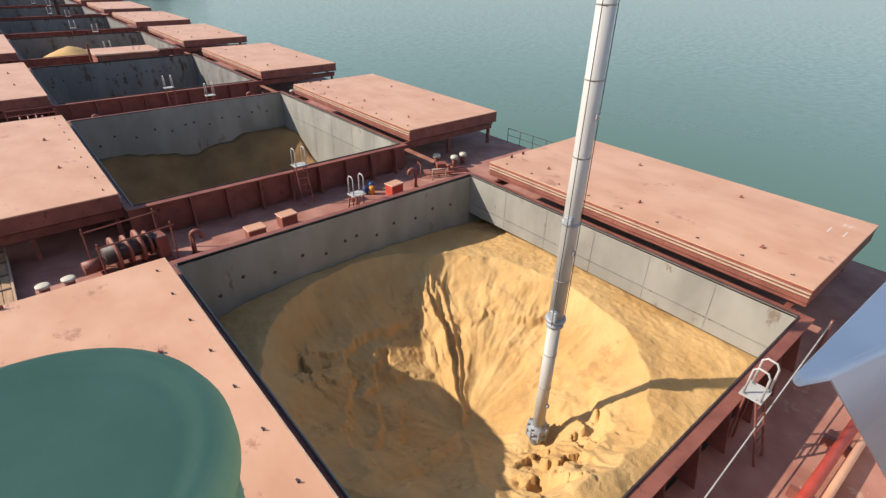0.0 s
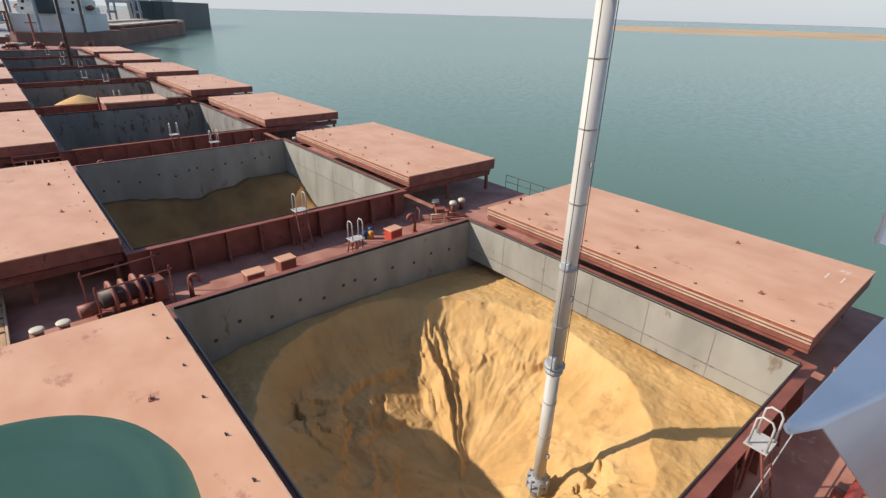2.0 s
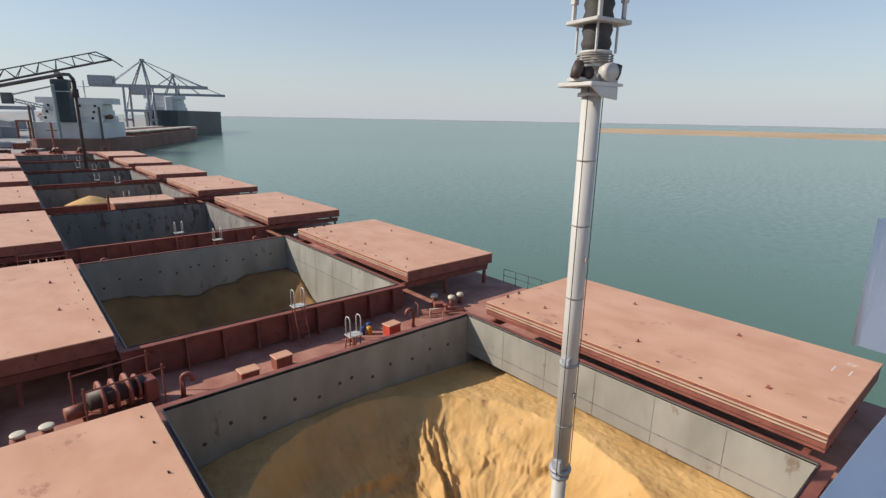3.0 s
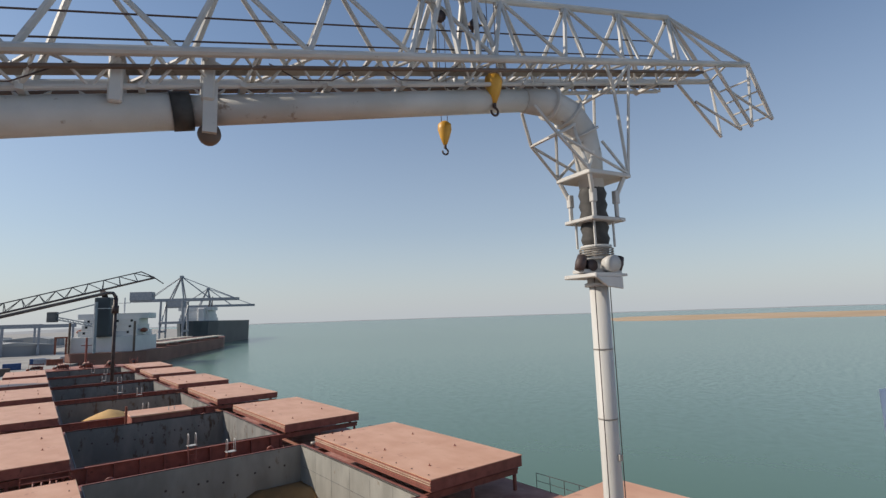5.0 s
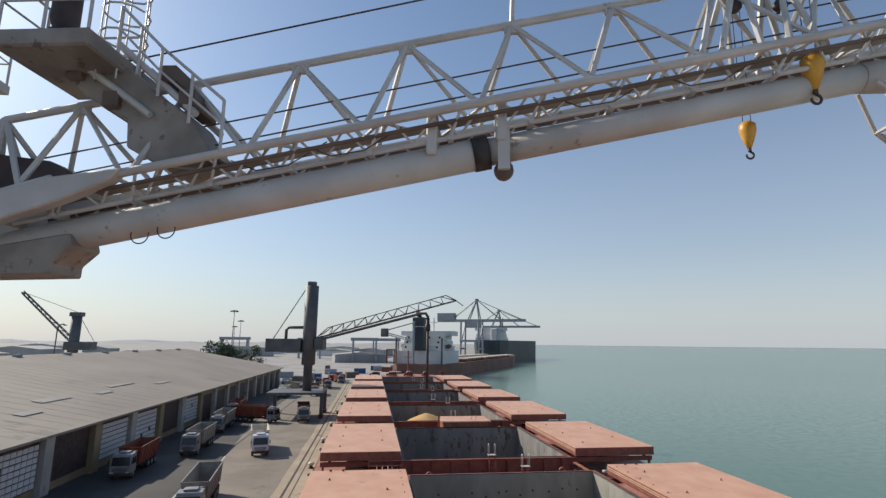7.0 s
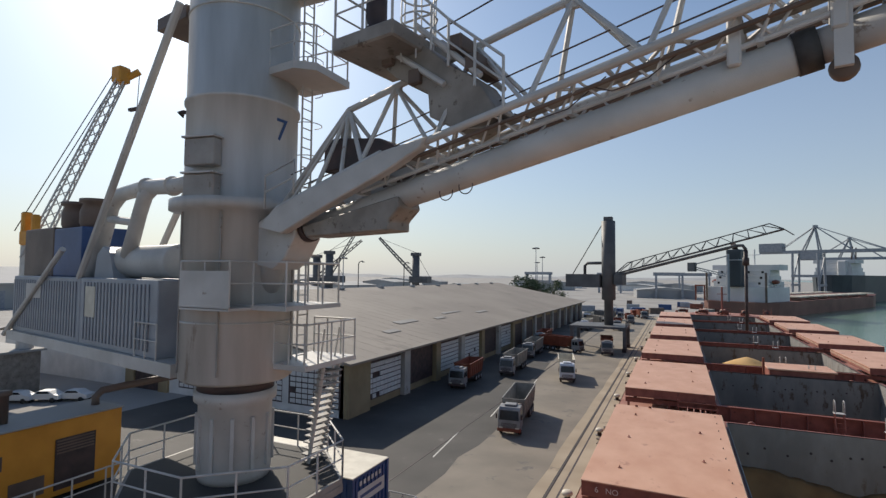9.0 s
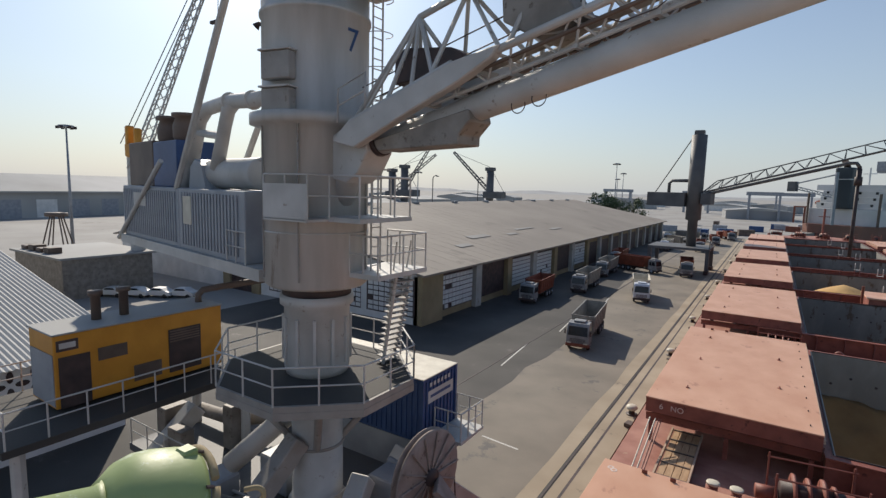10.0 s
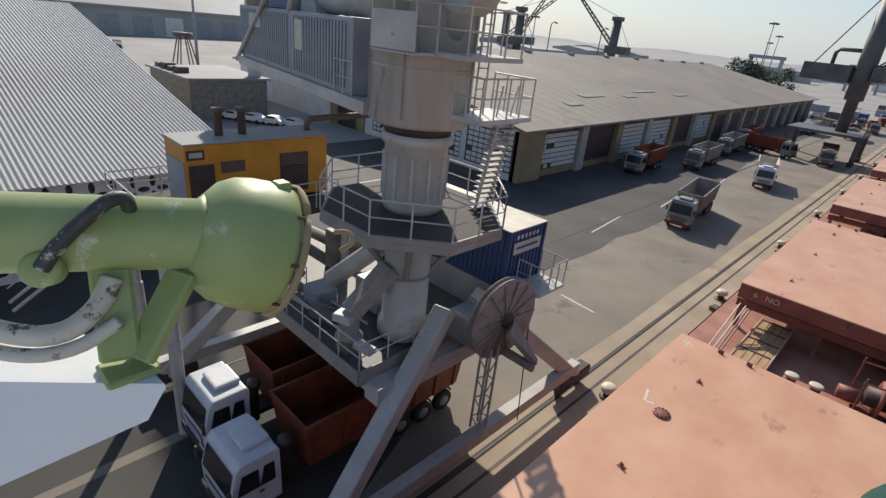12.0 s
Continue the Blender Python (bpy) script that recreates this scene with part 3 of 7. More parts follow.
part("lid_bolts", ringbm, M_DARK, port[0], m=pose(-2.9, 10.1, 0))


# ---- deck fittings ----
def gooseneck(h=0.9, r=0.1):
    g = tagged(empty("vent_pipe"), "red gooseneck air pipe standing on the deck", "vent", "deck vents")
    part("pipe", tube([(0, 0, 0), (0, 0, h)] + arc((r * 2, 0, h), r * 2, 180, 20, (1, 0, 0), (0, 0, 1), 7) + [(r * 4, 0, h - 0.12)], r, 10), M_RED, g)
    part("flange", lathe([(0, 0), (r * 1.7, 0), (r * 1.7, 0.05), (0, 0.05)], 12), M_RED, g)
    return g


def mushroom():
    g = tagged(empty("mushroom_vent"), "small cream-topped mushroom ventilator on the deck", "vent", "mushroom vents")
    part("neck", lathe([(0, 0), (0.15, 0), (0.15, 0.55), (0, 0.55)], 12), M_RED, g)
    part("cap", lathe([(0, 0.5), (0.24, 0.5), (0.25, 0.62), (0.2, 0.7), (0, 0.72)], 14), M_CREAM, g)
    return g


def deck_box(w=0.8, d=0.6, h=0.62):
    g = tagged(empty("deck_box"), "rusty red steel box bolted to the deck", "box", "deck boxes")
    part("body", bevelled(boxes((-w / 2, w / 2, -d / 2, d / 2, 0, h)), 0.02), M_RED, g)
    part("lid", bevelled(boxes((-w / 2 - 0.04, w / 2 + 0.04, -d / 2 - 0.04, d / 2 + 0.04, h, h + 0.06)), 0.015), M_COVER, g)
    return g


def inspection_platform(h=2.0):
    g = tagged(empty("inspection_platform"), "steel ladder with a small railed step over the coaming", "ladder", "inspection platforms")
    for x in (-0.28, 0.28):
        part("stringer", rods(0.035, ((x, -0.55, 0), (x, 0, h)), seg=6), M_RED, g)
        part("back_leg", rods(0.03, ((x, 0.25, 0), (x, 0.25, h)), seg=6), M_RED, g)
        part("handrail", tube([(x, -0.1, h), (x, -0.1, h + 0.75), (x, -0.02, h + 0.88), (x, 0.2, h + 0.9), (x, 0.3, h + 0.8), (x, 0.32, h)], 0.028, 8), M_WHITE, g, "pale hooped rail")
    for k in range(1, 6):
        part("rung", rods(0.022, ((-0.28, -0.55 + 0.55 * k / 6, h * k / 6), (0.28, -0.55 + 0.55 * k / 6, h * k / 6)), seg=6), M_RED, g)
    part("step", boxes((-0.36, 0.36, -0.15, 0.4, h - 0.03, h)), M_WHITE, g)
    return g


def winch():
    g = tagged(empty("mooring_winch"), "rust-red mooring winch with a ribbed drum on deck", "winch", "winches")
    part("base", boxes((-1.1, 1.1, -0.6, 0.6, 0, 0.12)), M_RED, g)
    for k, (x, r) in enumerate(((-0.55, 0.55), (-0.15, 0.5), (0.25, 0.55), (0.55, 0.42))):
        part("drum_flange", lathe([(0, -0.04), (r, -0.04), (r, 0.04), (0, 0.04)], 20), M_RED, g, m=pose(x, 0, 0.68, 0, 90, 0))
    part("drum", lathe([(0, -0.9), (0.3, -0.9), (0.3, 0.8), (0, 0.8)], 18), M_DARK, g, m=pose(0, 0, 0.68, 0, 90, 0))
    part("gearbox", bevelled(boxes((0.7, 1.15, -0.4, 0.35, 0.12, 0.9)), 0.05), M_RED, g)
    part("motor", lathe([(0, 0), (0.22, 0), (0.22, 0.6), (0, 0.6)], 14), M_RED, g, m=pose(-0.95, 0.2, 0.4, 0, -90, 0))
    for y in (-0.7, 0.7):
        part("guard_rail", rods(0.03, ((-1.2, y, 1.35), (1.3, y, 1.35)), seg=6), M_RED, g)
        for x in (-1.15, 1.2):
            part("guard_post", rods(0.03, ((x, y, 0), (x, y, 1.5)), seg=6), M_RED, g)
    return g


def bitts():
    g = tagged(empty("mooring_bitts"), "pair of red mooring bitts with pale worn tops", "bollard", "mooring bitts")
    part("base", boxes((-0.7, 0.7, -0.3, 0.3, 0, 0.08)), M_RED, g)
    for x in (-0.4, 0.4):
        p = part("post", lathe([(0, 0.08), (0.18, 0.08), (0.18, 0.7), (0, 0.7)], 14), M_RED, g, m=pose(x, 0, 0))
        part("cap", lathe([(0, 0.7), (0.24, 0.7), (0.24, 0.78), (0.2, 0.8), (0, 0.8)], 14), M_CREAM, p)
    return g


def valve_group():
    g = tagged(empty("deck_pipework"), "red deck pipes with a valve and low guard frames", "pipes", "deck pipework")
    for y in (-0.25, 0.0, 0.3):
        part("pipe", tube([(-1.3, y, 0.25), (1.2, y + 0.1, 0.25), (1.4, y + 0.1, 0.15), (1.5, y + 0.1, 0)], 0.07, 8), M_RED, g)
    part("valve", lathe([(0, 0), (0.14, 0), (0.16, 0.2), (0.1, 0.3), (0.1, 0.5), (0.2, 0.52), (0.2, 0.56), (0, 0.56)], 12), M_RED, g, m=pose(0.2, 0, 0.1))
    part("box", bevelled(boxes((-0.4, 0.25, 0.45, 0.95, 0, 0.55)), 0.02), M_RED, g)
    part("frame", tube([(-1, -0.7, 0), (-1, -0.7, 0.7), (-0.2, -0.7, 0.7), (-0.2, -0.7, 0)], 0.03, 6), M_CREAM, g)
    part("frame", tube([(-1.6, -0.2, 0), (-1.6, -0.2, 0.8), (-1.6, 0.5, 0.8), (-1.6, 0.5, 0)], 0.03, 6), M_RED, g)
    return g


def rubber_drum(mat):
    g = tagged(empty("small_drum"), "small blue drum standing on the deck" if mat is M_BLUE else "small yellow drum standing on the deck", "drum", "small drums")
    part("body", lathe([(0, 0), (0.15, 0), (0.16, 0.2), (0.16, 0.4), (0.12, 0.45), (0, 0.45)], 12), mat, g)
    return g


def first(ob, m):
    ob.matrix_basis = m
    return ob


g0, b0, m0, w0, t0, p0, v0 = gooseneck(), deck_box(), mushroom(), winch(), bitts(), inspection_platform(), valve_group()
first(g0, pose(4.4, 21.9, DECK, 0, 0, -20)), first(b0, pose(7.0, 21.5, DECK)), first(m0, pose(20.6, 23.2, DECK)), first(w0, pose(2.2, 22.4, DECK, 0, 0, 8) @ Matrix.Diagonal((1.15, 1.25, 1.25, 1)))
first(t0, pose(-0.58, 21.5, DECK)), first(p0, pose(10.75, 24.15, DECK)), first(v0, pose(19.2, 22.4, DECK, 0, 0, -25))
copy_thing(b0, pose(8.75, 21.95, DECK, 0, 0, 4))
redb = deck_box(0.8, 0.6, 0.62)
first(redb, pose(15.05, 21.9, DECK, 0, 0, 6))
redb.children[0].data.materials[0] = M_REDP
copy_thing(g0, pose(16.6, 22.0, DECK, 0, 0, 160))
copy_thing(g0, pose(11.9, 20.6, DECK, 0, 0, 90))
copy_thing(p0, pose(11.35, 19.8, DECK - 0.2, 0, 0, 180))
copy_thing(m0, pose(21.4, 23.3, DECK)), copy_thing(m0, pose(19.9, 24.1, DECK))
first(rubber_drum(M_BLUE), pose(13.8, 22.9, DECK)), first(rubber_drum(M_BLUE), pose(14.4, 23.2, DECK)), first(rubber_drum(M_YEL), pose(14.1, 22.7, DECK))
for k in range(1, 6):
    y = HATCH[k][1] + 3.0
    rng = random.Random(k)
    copy_thing(b0, pose(6 + rng.uniform(-1, 1), y + 0.3, DECK)), copy_thing(g0, pose(4.6, y, DECK, 0, 0, -20)), copy_thing(g0, pose(16.5, y + 0.4, DECK, 0, 0, 150))
    copy_thing(w0, pose(1.2, y + 0.9, DECK)), copy_thing(t0, pose(-2.5, y + 1, DECK)), copy_thing(m0, pose(20.5, y + 1.2, DECK)), copy_thing(m0, pose(21.3, y + 1.3, DECK))
    copy_thing(p0, pose(10.5, HATCH[k + 1][0] - 0.75, DECK)), copy_thing(v0, pose(19.2, y + 0.5, DECK, 0, 0, -20)), copy_thing(p0, pose(12.5, y - 1.4, DECK - 0.2, 0, 0, 180))
copy_thing(p0, pose(12.45, HATCH[0][0] - 0.75, DECK))
copy_thing(t0, pose(-2.6, 45.0, DECK))
# working gear on the forecastle
for k, x in enumerate((-1, 4, 9, 14, 19)):
    copy_thing(w0, pose(x + 2, 157.0, DECK + 1.6, 0, 0, 20 * k))
mast = tagged(empty("foremast"), "short red steel foremast on the forecastle", "mast")
part("pole", rods(0.25, ((11, 162, DECK + 1.6), (11, 162, DECK + 9))), M_RED, mast)
part("crosstree", rods(0.1, ((9.8, 162, DECK + 7), (12.2, 162, DECK + 7))), M_RED, mast)
# deck house between two hatches
hs = tagged(empty("deck_house"), "low red deck house standing between two hatches", "deck house")
part("wall", bevelled(boxes((8.6, 14.2, 63.6, 67.6, DECK, 7.05)), 0.03), M_RED, hs)
part("roof", bevelled(boxes((8.4, 14.4, 63.4, 67.8, 7.05, 7.2)), 0.03), M_COVER, hs)
part("post", rods(0.12, ((8.1, 64, DECK), (8.1, 64, 8.2))), M_TIP, hs)
# ship's side rail to starboard
rl = tagged(empty("ship_rail"), "thin steel guard rail along the ship's side", "railing")
for k in range(7):
    y = 18.8 + 22 * k
    railing(rl, [(26.95, y, DECK), (26.95, y + 5.8, DECK)], 1.0, 0.022, M_DARK, 1.2)
# planked gangway laid on the deck beside the port rail, and steel rods propped next to it
gw = tagged(empty("gangway", pose(-2.5, 21.3, DECK)), "sunlit tan timber gangway lying on the deck", "gangway")
for k in range(4):
    part("plank", bevelled(boxes((-0.56 + 0.29 * k, -0.29 + 0.29 * k, 0, 5.2, 0.3, 0.36)), 0.01), M_PLANK, gw)
for y in (0.3, 1.5, 2.7, 3.9, 5.0):
    part("cleat", boxes((-0.6, 0.62, y - 0.04, y + 0.04, 0.36, 0.40)), M_BROWN, gw)
    part("bearer", boxes((-0.55, 0.58, y - 0.06, y + 0.06, 0.0, 0.3)), M_RED, gw)
for x in (-0.66, 0.64):
    part("side_rail", boxes((x - 0.04, x + 0.04, 0, 5.2, 0.24, 0.42)), M_TAN, gw)
for k, (x, lean) in enumerate(((-4.05, 0.12), (-3.85, 0.16), (-3.68, 0.12), (-3.58, 0.14))):
    rr_ = tagged(empty("lashing_rod", pose(x, 21.0, DECK)), "thin pale steel rod propped against a hatch cover", "rod", "lashing rods")
    part("bar", rods(0.03, ((0, 0, 0.02), (lean, 3.6, 1.45)), seg=6), M_CREAM if k < 2 else M_RED, rr_)
# deck in front of the wheelhouse
rp = tagged(empty("deck_pipe_run"), "bright red fire main along the deck on brackets", "pipe")
part("pipe", tube([(6, 0.55, DECK + 0.45), (17.5, 0.25, DECK + 0.45)], 0.14, 12), M_REDP, rp)
part("pipe", tube([(6, 0.15, DECK + 0.35), (20, -0.1, DECK + 0.35)], 0.1, 12), M_COVER, rp)
for x in (7, 9.5, 12, 14.5, 17):
    part("bracket", boxes((x - 0.08, x + 0.08, -0.1, 0.75, DECK, DECK + 0.3)), M_RED, rp)
wire = tagged(empty("hatch_wire"), "taut steel wire stretched beside the hatch coaming", "wire")
part("wire", rods(0.018, ((6.5, 1.75, DECK + 0.9), (18.4, 2.1, DECK + 1.5)), seg=6), M_WHITE, wire)
part("end_post", rods(0.05, ((18.4, 2.1, DECK), (18.4, 2.1, DECK + 1.55)), seg=8), M_RED, wire)
part("end_post", rods(0.05, ((6.5, 1.75, DECK), (6.5, 1.75, DECK + 0.95)), seg=8), M_RED, wire)
# accommodation block under and behind the camera
acc = tagged(empty("accommodation"), "white painted accommodation block of the ship", "deckhouse", kind="structure")
part("wall", boxes((3.5, 18.5, -22, -1.2, DECK, 14.9)), M_WING, acc)
part("wing_deck", boxes((-5.2, 27.2, -5, -0.25, 14.7, 14.9)), M_WING, acc)
part("wheelhouse", boxes((4.5, 17.5, -12, -1.2, 14.9, 18.0)), M_WING, acc)

# ---- pneumatic unloader on the quay ----
PX, PY = -12.25, 11.75


def axis(a, b):
    return Matrix.Translation(a) @ (Vector(b) - Vector(a)).to_track_quat("Z", "Y").to_matrix().to_4x4()


def unloader():
    c = tagged(empty("grain_unloader", pose(PX, PY, 0)), "dusty cream pneumatic grain unloader with a long boom", "crane")
    W = M_WHITE
    # mast
    part("lower_column", lathe([(0, 5.6), (0.98, 5.6), (0.98, 6.1), (0.84, 6.2), (0.84, 10.6), (0, 10.6)], 32), W, c)
    part("turret", lathe([(0, 10.6), (1.0, 10.6), (1.05, 10.8), (1.05, 12.8), (1.18, 12.9), (1.18, 13.2), (0, 13.2)], 32), W, c)
    part("slewing_ring", lathe([(0, 13.2), (1.1, 13.2), (1.1, 13.5), (0, 13.5)], 32), M_DARK, c)
    part("mast", lathe([(0, 13.5), (1.5, 13.5), (1.62, 13.6), (1.62, 18.4), (2.0, 18.45), (2.0, 18.75), (1.62, 18.8), (1.62, 21.6), (1.68, 21.62), (1.68, 21.72), (1.62, 21.74), (1.62, 29.2), (0, 29.2)], 40), M_MAST, c, "cream steel mast, stained with grain dust")
    for a in range(0, 360, 30):
        part("gusset", boxes((0.98, 1.12, -0.05, 0.05, 11.0, 12.5)), W, c, m=pose(0, 0, 0, 0, 0, a + 12))
    part("seam_band", lathe([(0.86, 8.1), (0.9, 8.1), (0.9, 8.18), (0.86, 8.18)], 32), M_DUST_SHADE, c)
    lettering("7", 0.95, pose(1.627, -0.12, 20.55, 90, 0, 86), c, M_BLUE)
    lettering("7", 0.55, pose(-0.0, -0.865, 7.6, 90, 0, 0), c, M_BLUE)
    for z in (15.2, 24.3):
        part("weld_band", lathe([(1.6, z), (1.645, z), (1.645, z + 0.06), (1.6, z + 0.06)], 40), M_MAST, c)
    for a in (-62, -118, 20):
        part("conduit", rods(0.03, ((1.66 * math.cos(radians(a)), 1.66 * math.sin(radians(a)), 13.8), (1.66 * math.cos(radians(a)), 1.66 * math.sin(radians(a)), 18.4)), seg=6), M_DUST_SHADE, c)
    part("signal_horn", tube([(-1.55, -0.6, 21.6), (-1.75, -0.75, 21.65), (-1.85, -0.8, 21.55)], [0.05, 0.07, 0.13], 10), M_DARK, c)
    # switch boxes on the mast
    for z in (20.0, 19.0):
        part("switch_box", bevelled(boxes((-0.5, 0.5, -0.28, 0.05, z - 0.4, z + 0.36)), 0.03), M_DUST_SHADE, c, m=pose(0.26, -1.6, 0, 0, 0, 9))
        part("box_hood", boxes((-0.54, 0.54, -0.34, 0.05, z + 0.37, z + 0.42)), M_MAST, c, m=pose(0.26, -1.6, 0, 0, 0, 9))
        # balconies on the boom's side
    part("balcony_floor", boxes((0.2, 2.9, -1.2, 1.2, 15.65, 15.78)), W, c)
    part("balcony_screen", boxes((-0.1, 1.7, -2.0, -1.94, 15.7, 16.7)), W, c, "solid cream balcony screen")
    part("balcony_floor", boxes((-0.1, 1.7, -2.0, -1.2, 15.65, 15.72)), W, c)
    railing(c, [(-0.1, -1.97, 15.75), (1.7, -1.97, 15.75), (1.75, -1.2, 15.75), (2.85, -1.15, 15.75), (2.85, 1.15, 15.75), (1.2, 1.3, 15.75)], 1.2, 0.028, W, 0.8)
    part("balcony_floor", boxes((1.0, 2.75, -0.2, 2.3, 13.9, 14.05)), W, c)
    railing(c, [(1.6, -0.2, 14.05), (2.72, -0.2, 14.05), (2.72, 2.25, 14.05), (1.1, 2.25, 14.05)], 1.15, 0.028, W, 0.6)
    part("upper_landing", prism([(0.9, -0.5), (2.5, -0.7), (3.0, -0.3), (3.0, 1.3), (1.2, 1.4)], 22.4, 22.62), W, c)
    railing(c, [(1.5, -0.55, 22.62), (2.5, -0.67, 22.62), (2.95, -0.28, 22.62), (2.95, 1.25, 22.62), (1.3, 1.35, 22.62)], 1.1, 0.028, W, 0.7)
    part("high_platform", boxes((0.6, 2.6, -1.0, 1.0, 25.2, 25.5)), W, c)
    # ladder up the mast
    for y in (0.5, 0.95):
        part("ladder_rail", rods(0.03, ((1.85, y, 14), (1.85, y, 29)), seg=6), W, c)
    rung = mesh_of("rung", rods(0.02, ((1.85, 0.5, 0), (1.85, 0.95, 0)), seg=6), W)
    for k in range(48):
        o = new("rung", rung)
        o.parent, o.matrix_basis = c, pose(0, 0, 14.2 + 0.3 * k)
    for z in range(17, 29, 1):
        part("cage_hoop", tube(arc((1.9, 0.72, z + 0.2), 0.42, -100, 100, (1, 0, 0), (0, 1, 0), 8), 0.015, 5), W, c)
    # slatted stair between platform and turret
    for side in (0.0, 0.75):
        part("stair_stringer", rods(0.06, ((1.3 + side * 0.2, 2.4 - side, 10.6), (2.6, 1.6 - side, 14.0)), seg=6), W, c)
        part("stair_rail", rods(0.03, ((1.3 + side * 0.2, 2.4 - side, 11.0), (2.6, 1.6 - side, 15.0)), seg=6), W, c)
    for k in range(16):
        t = (k + 0.5) / 16
        part("tread", boxes((-0.14, 0.14, -0.42, 0.42, -0.02, 0.02)), M_DUST_SHADE, c, m=pose(1.35 + 1.25 * t, 2.0 - 0.8 * t, 10.6 + 3.4 * t, 0, 0, -10))
    # eight-sided service platform
    oct_ = [(3.35 * math.cos(radians(22.5 + 45 * k)), 3.1 * math.sin(radians(22.5 + 45 * k))) for k in range(8)]
    part("service_platform", prism(oct_, 10.42, 10.6), M_DUST_SHADE, c)
    part("platform_fascia", prism([(x * 1.005, y * 1.005) for x, y in oct_], 10.2, 10.42), M_DUST_SHADE, c)
    part("platform_mesh", prism([(x * 0.97, y * 0.97) for x, y in oct_], 10.6, 10.61), M_ASPH, c, "dark grey open floor mesh")
    railing(c, [(x, y, 10.6) for x, y in oct_ + oct_[:1]], 1.1, 0.03, W, 1.1)
    for a in range(45, 360, 90):
        part("knee_brace", rods(0.12, ((0.8 * math.cos(radians(a)), 0.8 * math.sin(radians(a)), 8.2), (2.7 * math.cos(radians(a)), 2.5 * math.sin(radians(a)), 10.2)), seg=8), M_DUST_SHADE, c)
    # big inclined conveying tube down to the lorries
    part("chute", tube([(-2.9, -1.3, 6.9), (-1.2, -0.4, 8.7), (-0.6, 0.3, 9.4)], 0.36, 16), W, c, "cream inclined conveying tube")
    part("chute", bevelled(boxes((-0.34, 0.34, -0.3, 0.3, 0, 2.1)), 0.04), M_DUST_SHADE, c, m=axis((0.05, -0.85, 8.5), (-0.35, -2.3, 6.9)))
    part("gear_unit", bevelled(boxes((-2.7, -1.3, -0.3, 1.0, 5.65, 6.9)), 0.06), M_GREY, c)
    part("discharge_drum", lathe([(0, 5.5), (0.46, 5.5), (0.46, 6.0), (0.5, 6.02), (0.5, 6.1), (0.36, 6.2), (0.36, 6.75), (0, 6.75)], 20), M_DUST_SHADE, c, m=pose(-0.3, -2.3, 0))
    part("light_box", bevelled(boxes((-0.36, 0.36, -0.28, 0.28, 0, 0.3)), 0.03), W, c, m=pose(-0.35, -2.45, 6.7, 0, 0, 20))
    part("light_box", bevelled(boxes((-0.3, 0.5, -0.2, 0.2, 0, 0.22)), 0.03), W, c, m=pose(0.5, -2.3, 5.9, 0, 0, 10))
    for k in range(3):
        part("pipe_run", rods(0.05, ((-4.4, -2.2 + 0.5 * k, 5.7), (-0.9, -2.0 + 0.5 * k, 5.75)), seg=6), W, c)
    part("motor", bevelled(boxes((-4.2, -3.1, -1.8, -0.8, 5.5, 6.3)), 0.08), M_GREY, c)
    part("motor", lathe([(0, -0.6), (0.3, -0.6), (0.34, -0.5), (0.34, 0.5), (0.3, 0.6), (0, 0.6)], 16), M_HAZE, c, m=pose(-2.2, -2.0, 5.9, 0, 90, 15))
    # portal deck, beams and legs
    part("portal_deck", boxes((-4.9, 1.1, -2.9, 6.6, 5.1, 5.5)), M_HAZE, c, "dark grimy steel portal deck")
    # added dark deck stands in for the shaded ground below the generator
    part("rear_deck", boxes((-10.2, -4.95, -1.2, 6.6, 5.1, 5.42)), M_HAZE, c, "dark deck added for the shaded ground under the generator")
    for x, y, dx, dy, h in ((-9.2, 0.2, 0.7, 1.1, 1.5), (-7.6, -0.4, 1.0, 0.6, 1.1), (-6.3, 1.3, 0.6, 0.9, 1.9), (-8.6, 3.2, 0.9, 0.8, 1.3), (-6.0, 4.4, 0.8, 1.2, 1.6)):
        part("cabinet", bevelled(boxes((x - dx / 2, x + dx / 2, y - dy / 2, y + dy / 2, 5.42, 5.42 + h)), 0.04), M_GRIME_SHADE, c)
    part("service_duct", tube([(-9.8, 1.8, 6.0), (-7.2, 1.9, 6.1), (-5.4, 2.6, 6.5), (-4.2, 2.8, 7.6)], 0.3, 12), M_GRIME_SHADE, c)
    railing(c, [(-10.1, -1.15, 5.42), (-4.95, -1.15, 5.42)], 1.1, 0.03, W, 1.3)
    for y in (-2.4, 5.2):
        part("cross_girder", boxes((-8.5, 1.0, y, y + 0.6, 4.42, 5.08)), W, c)
    part("deck_fascia", boxes((-4.9, 1.12, -2.95, -2.91, 5.0, 5.6)), M_DUST_SHADE, c)
    part("deck_fascia", boxes((1.11, 1.16, -2.9, 6.6, 5.0, 5.6)), M_DUST_SHADE, c)
    railing(c, [(-4.8, -2.85, 5.5), (1.05, -2.85, 5.5), (1.05, 0.9, 5.5)], 1.1, 0.03, W, 1.2)
    railing(c, [(1.05, 3.6, 5.5), (1.05, 6.5, 5.5)], 1.1, 0.03, W, 1.2)
    part("skid", bevelled(boxes((1.2, 2.7, 1.2, 3.2, 5.5, 6.7)), 0.05), M_GREY, c)
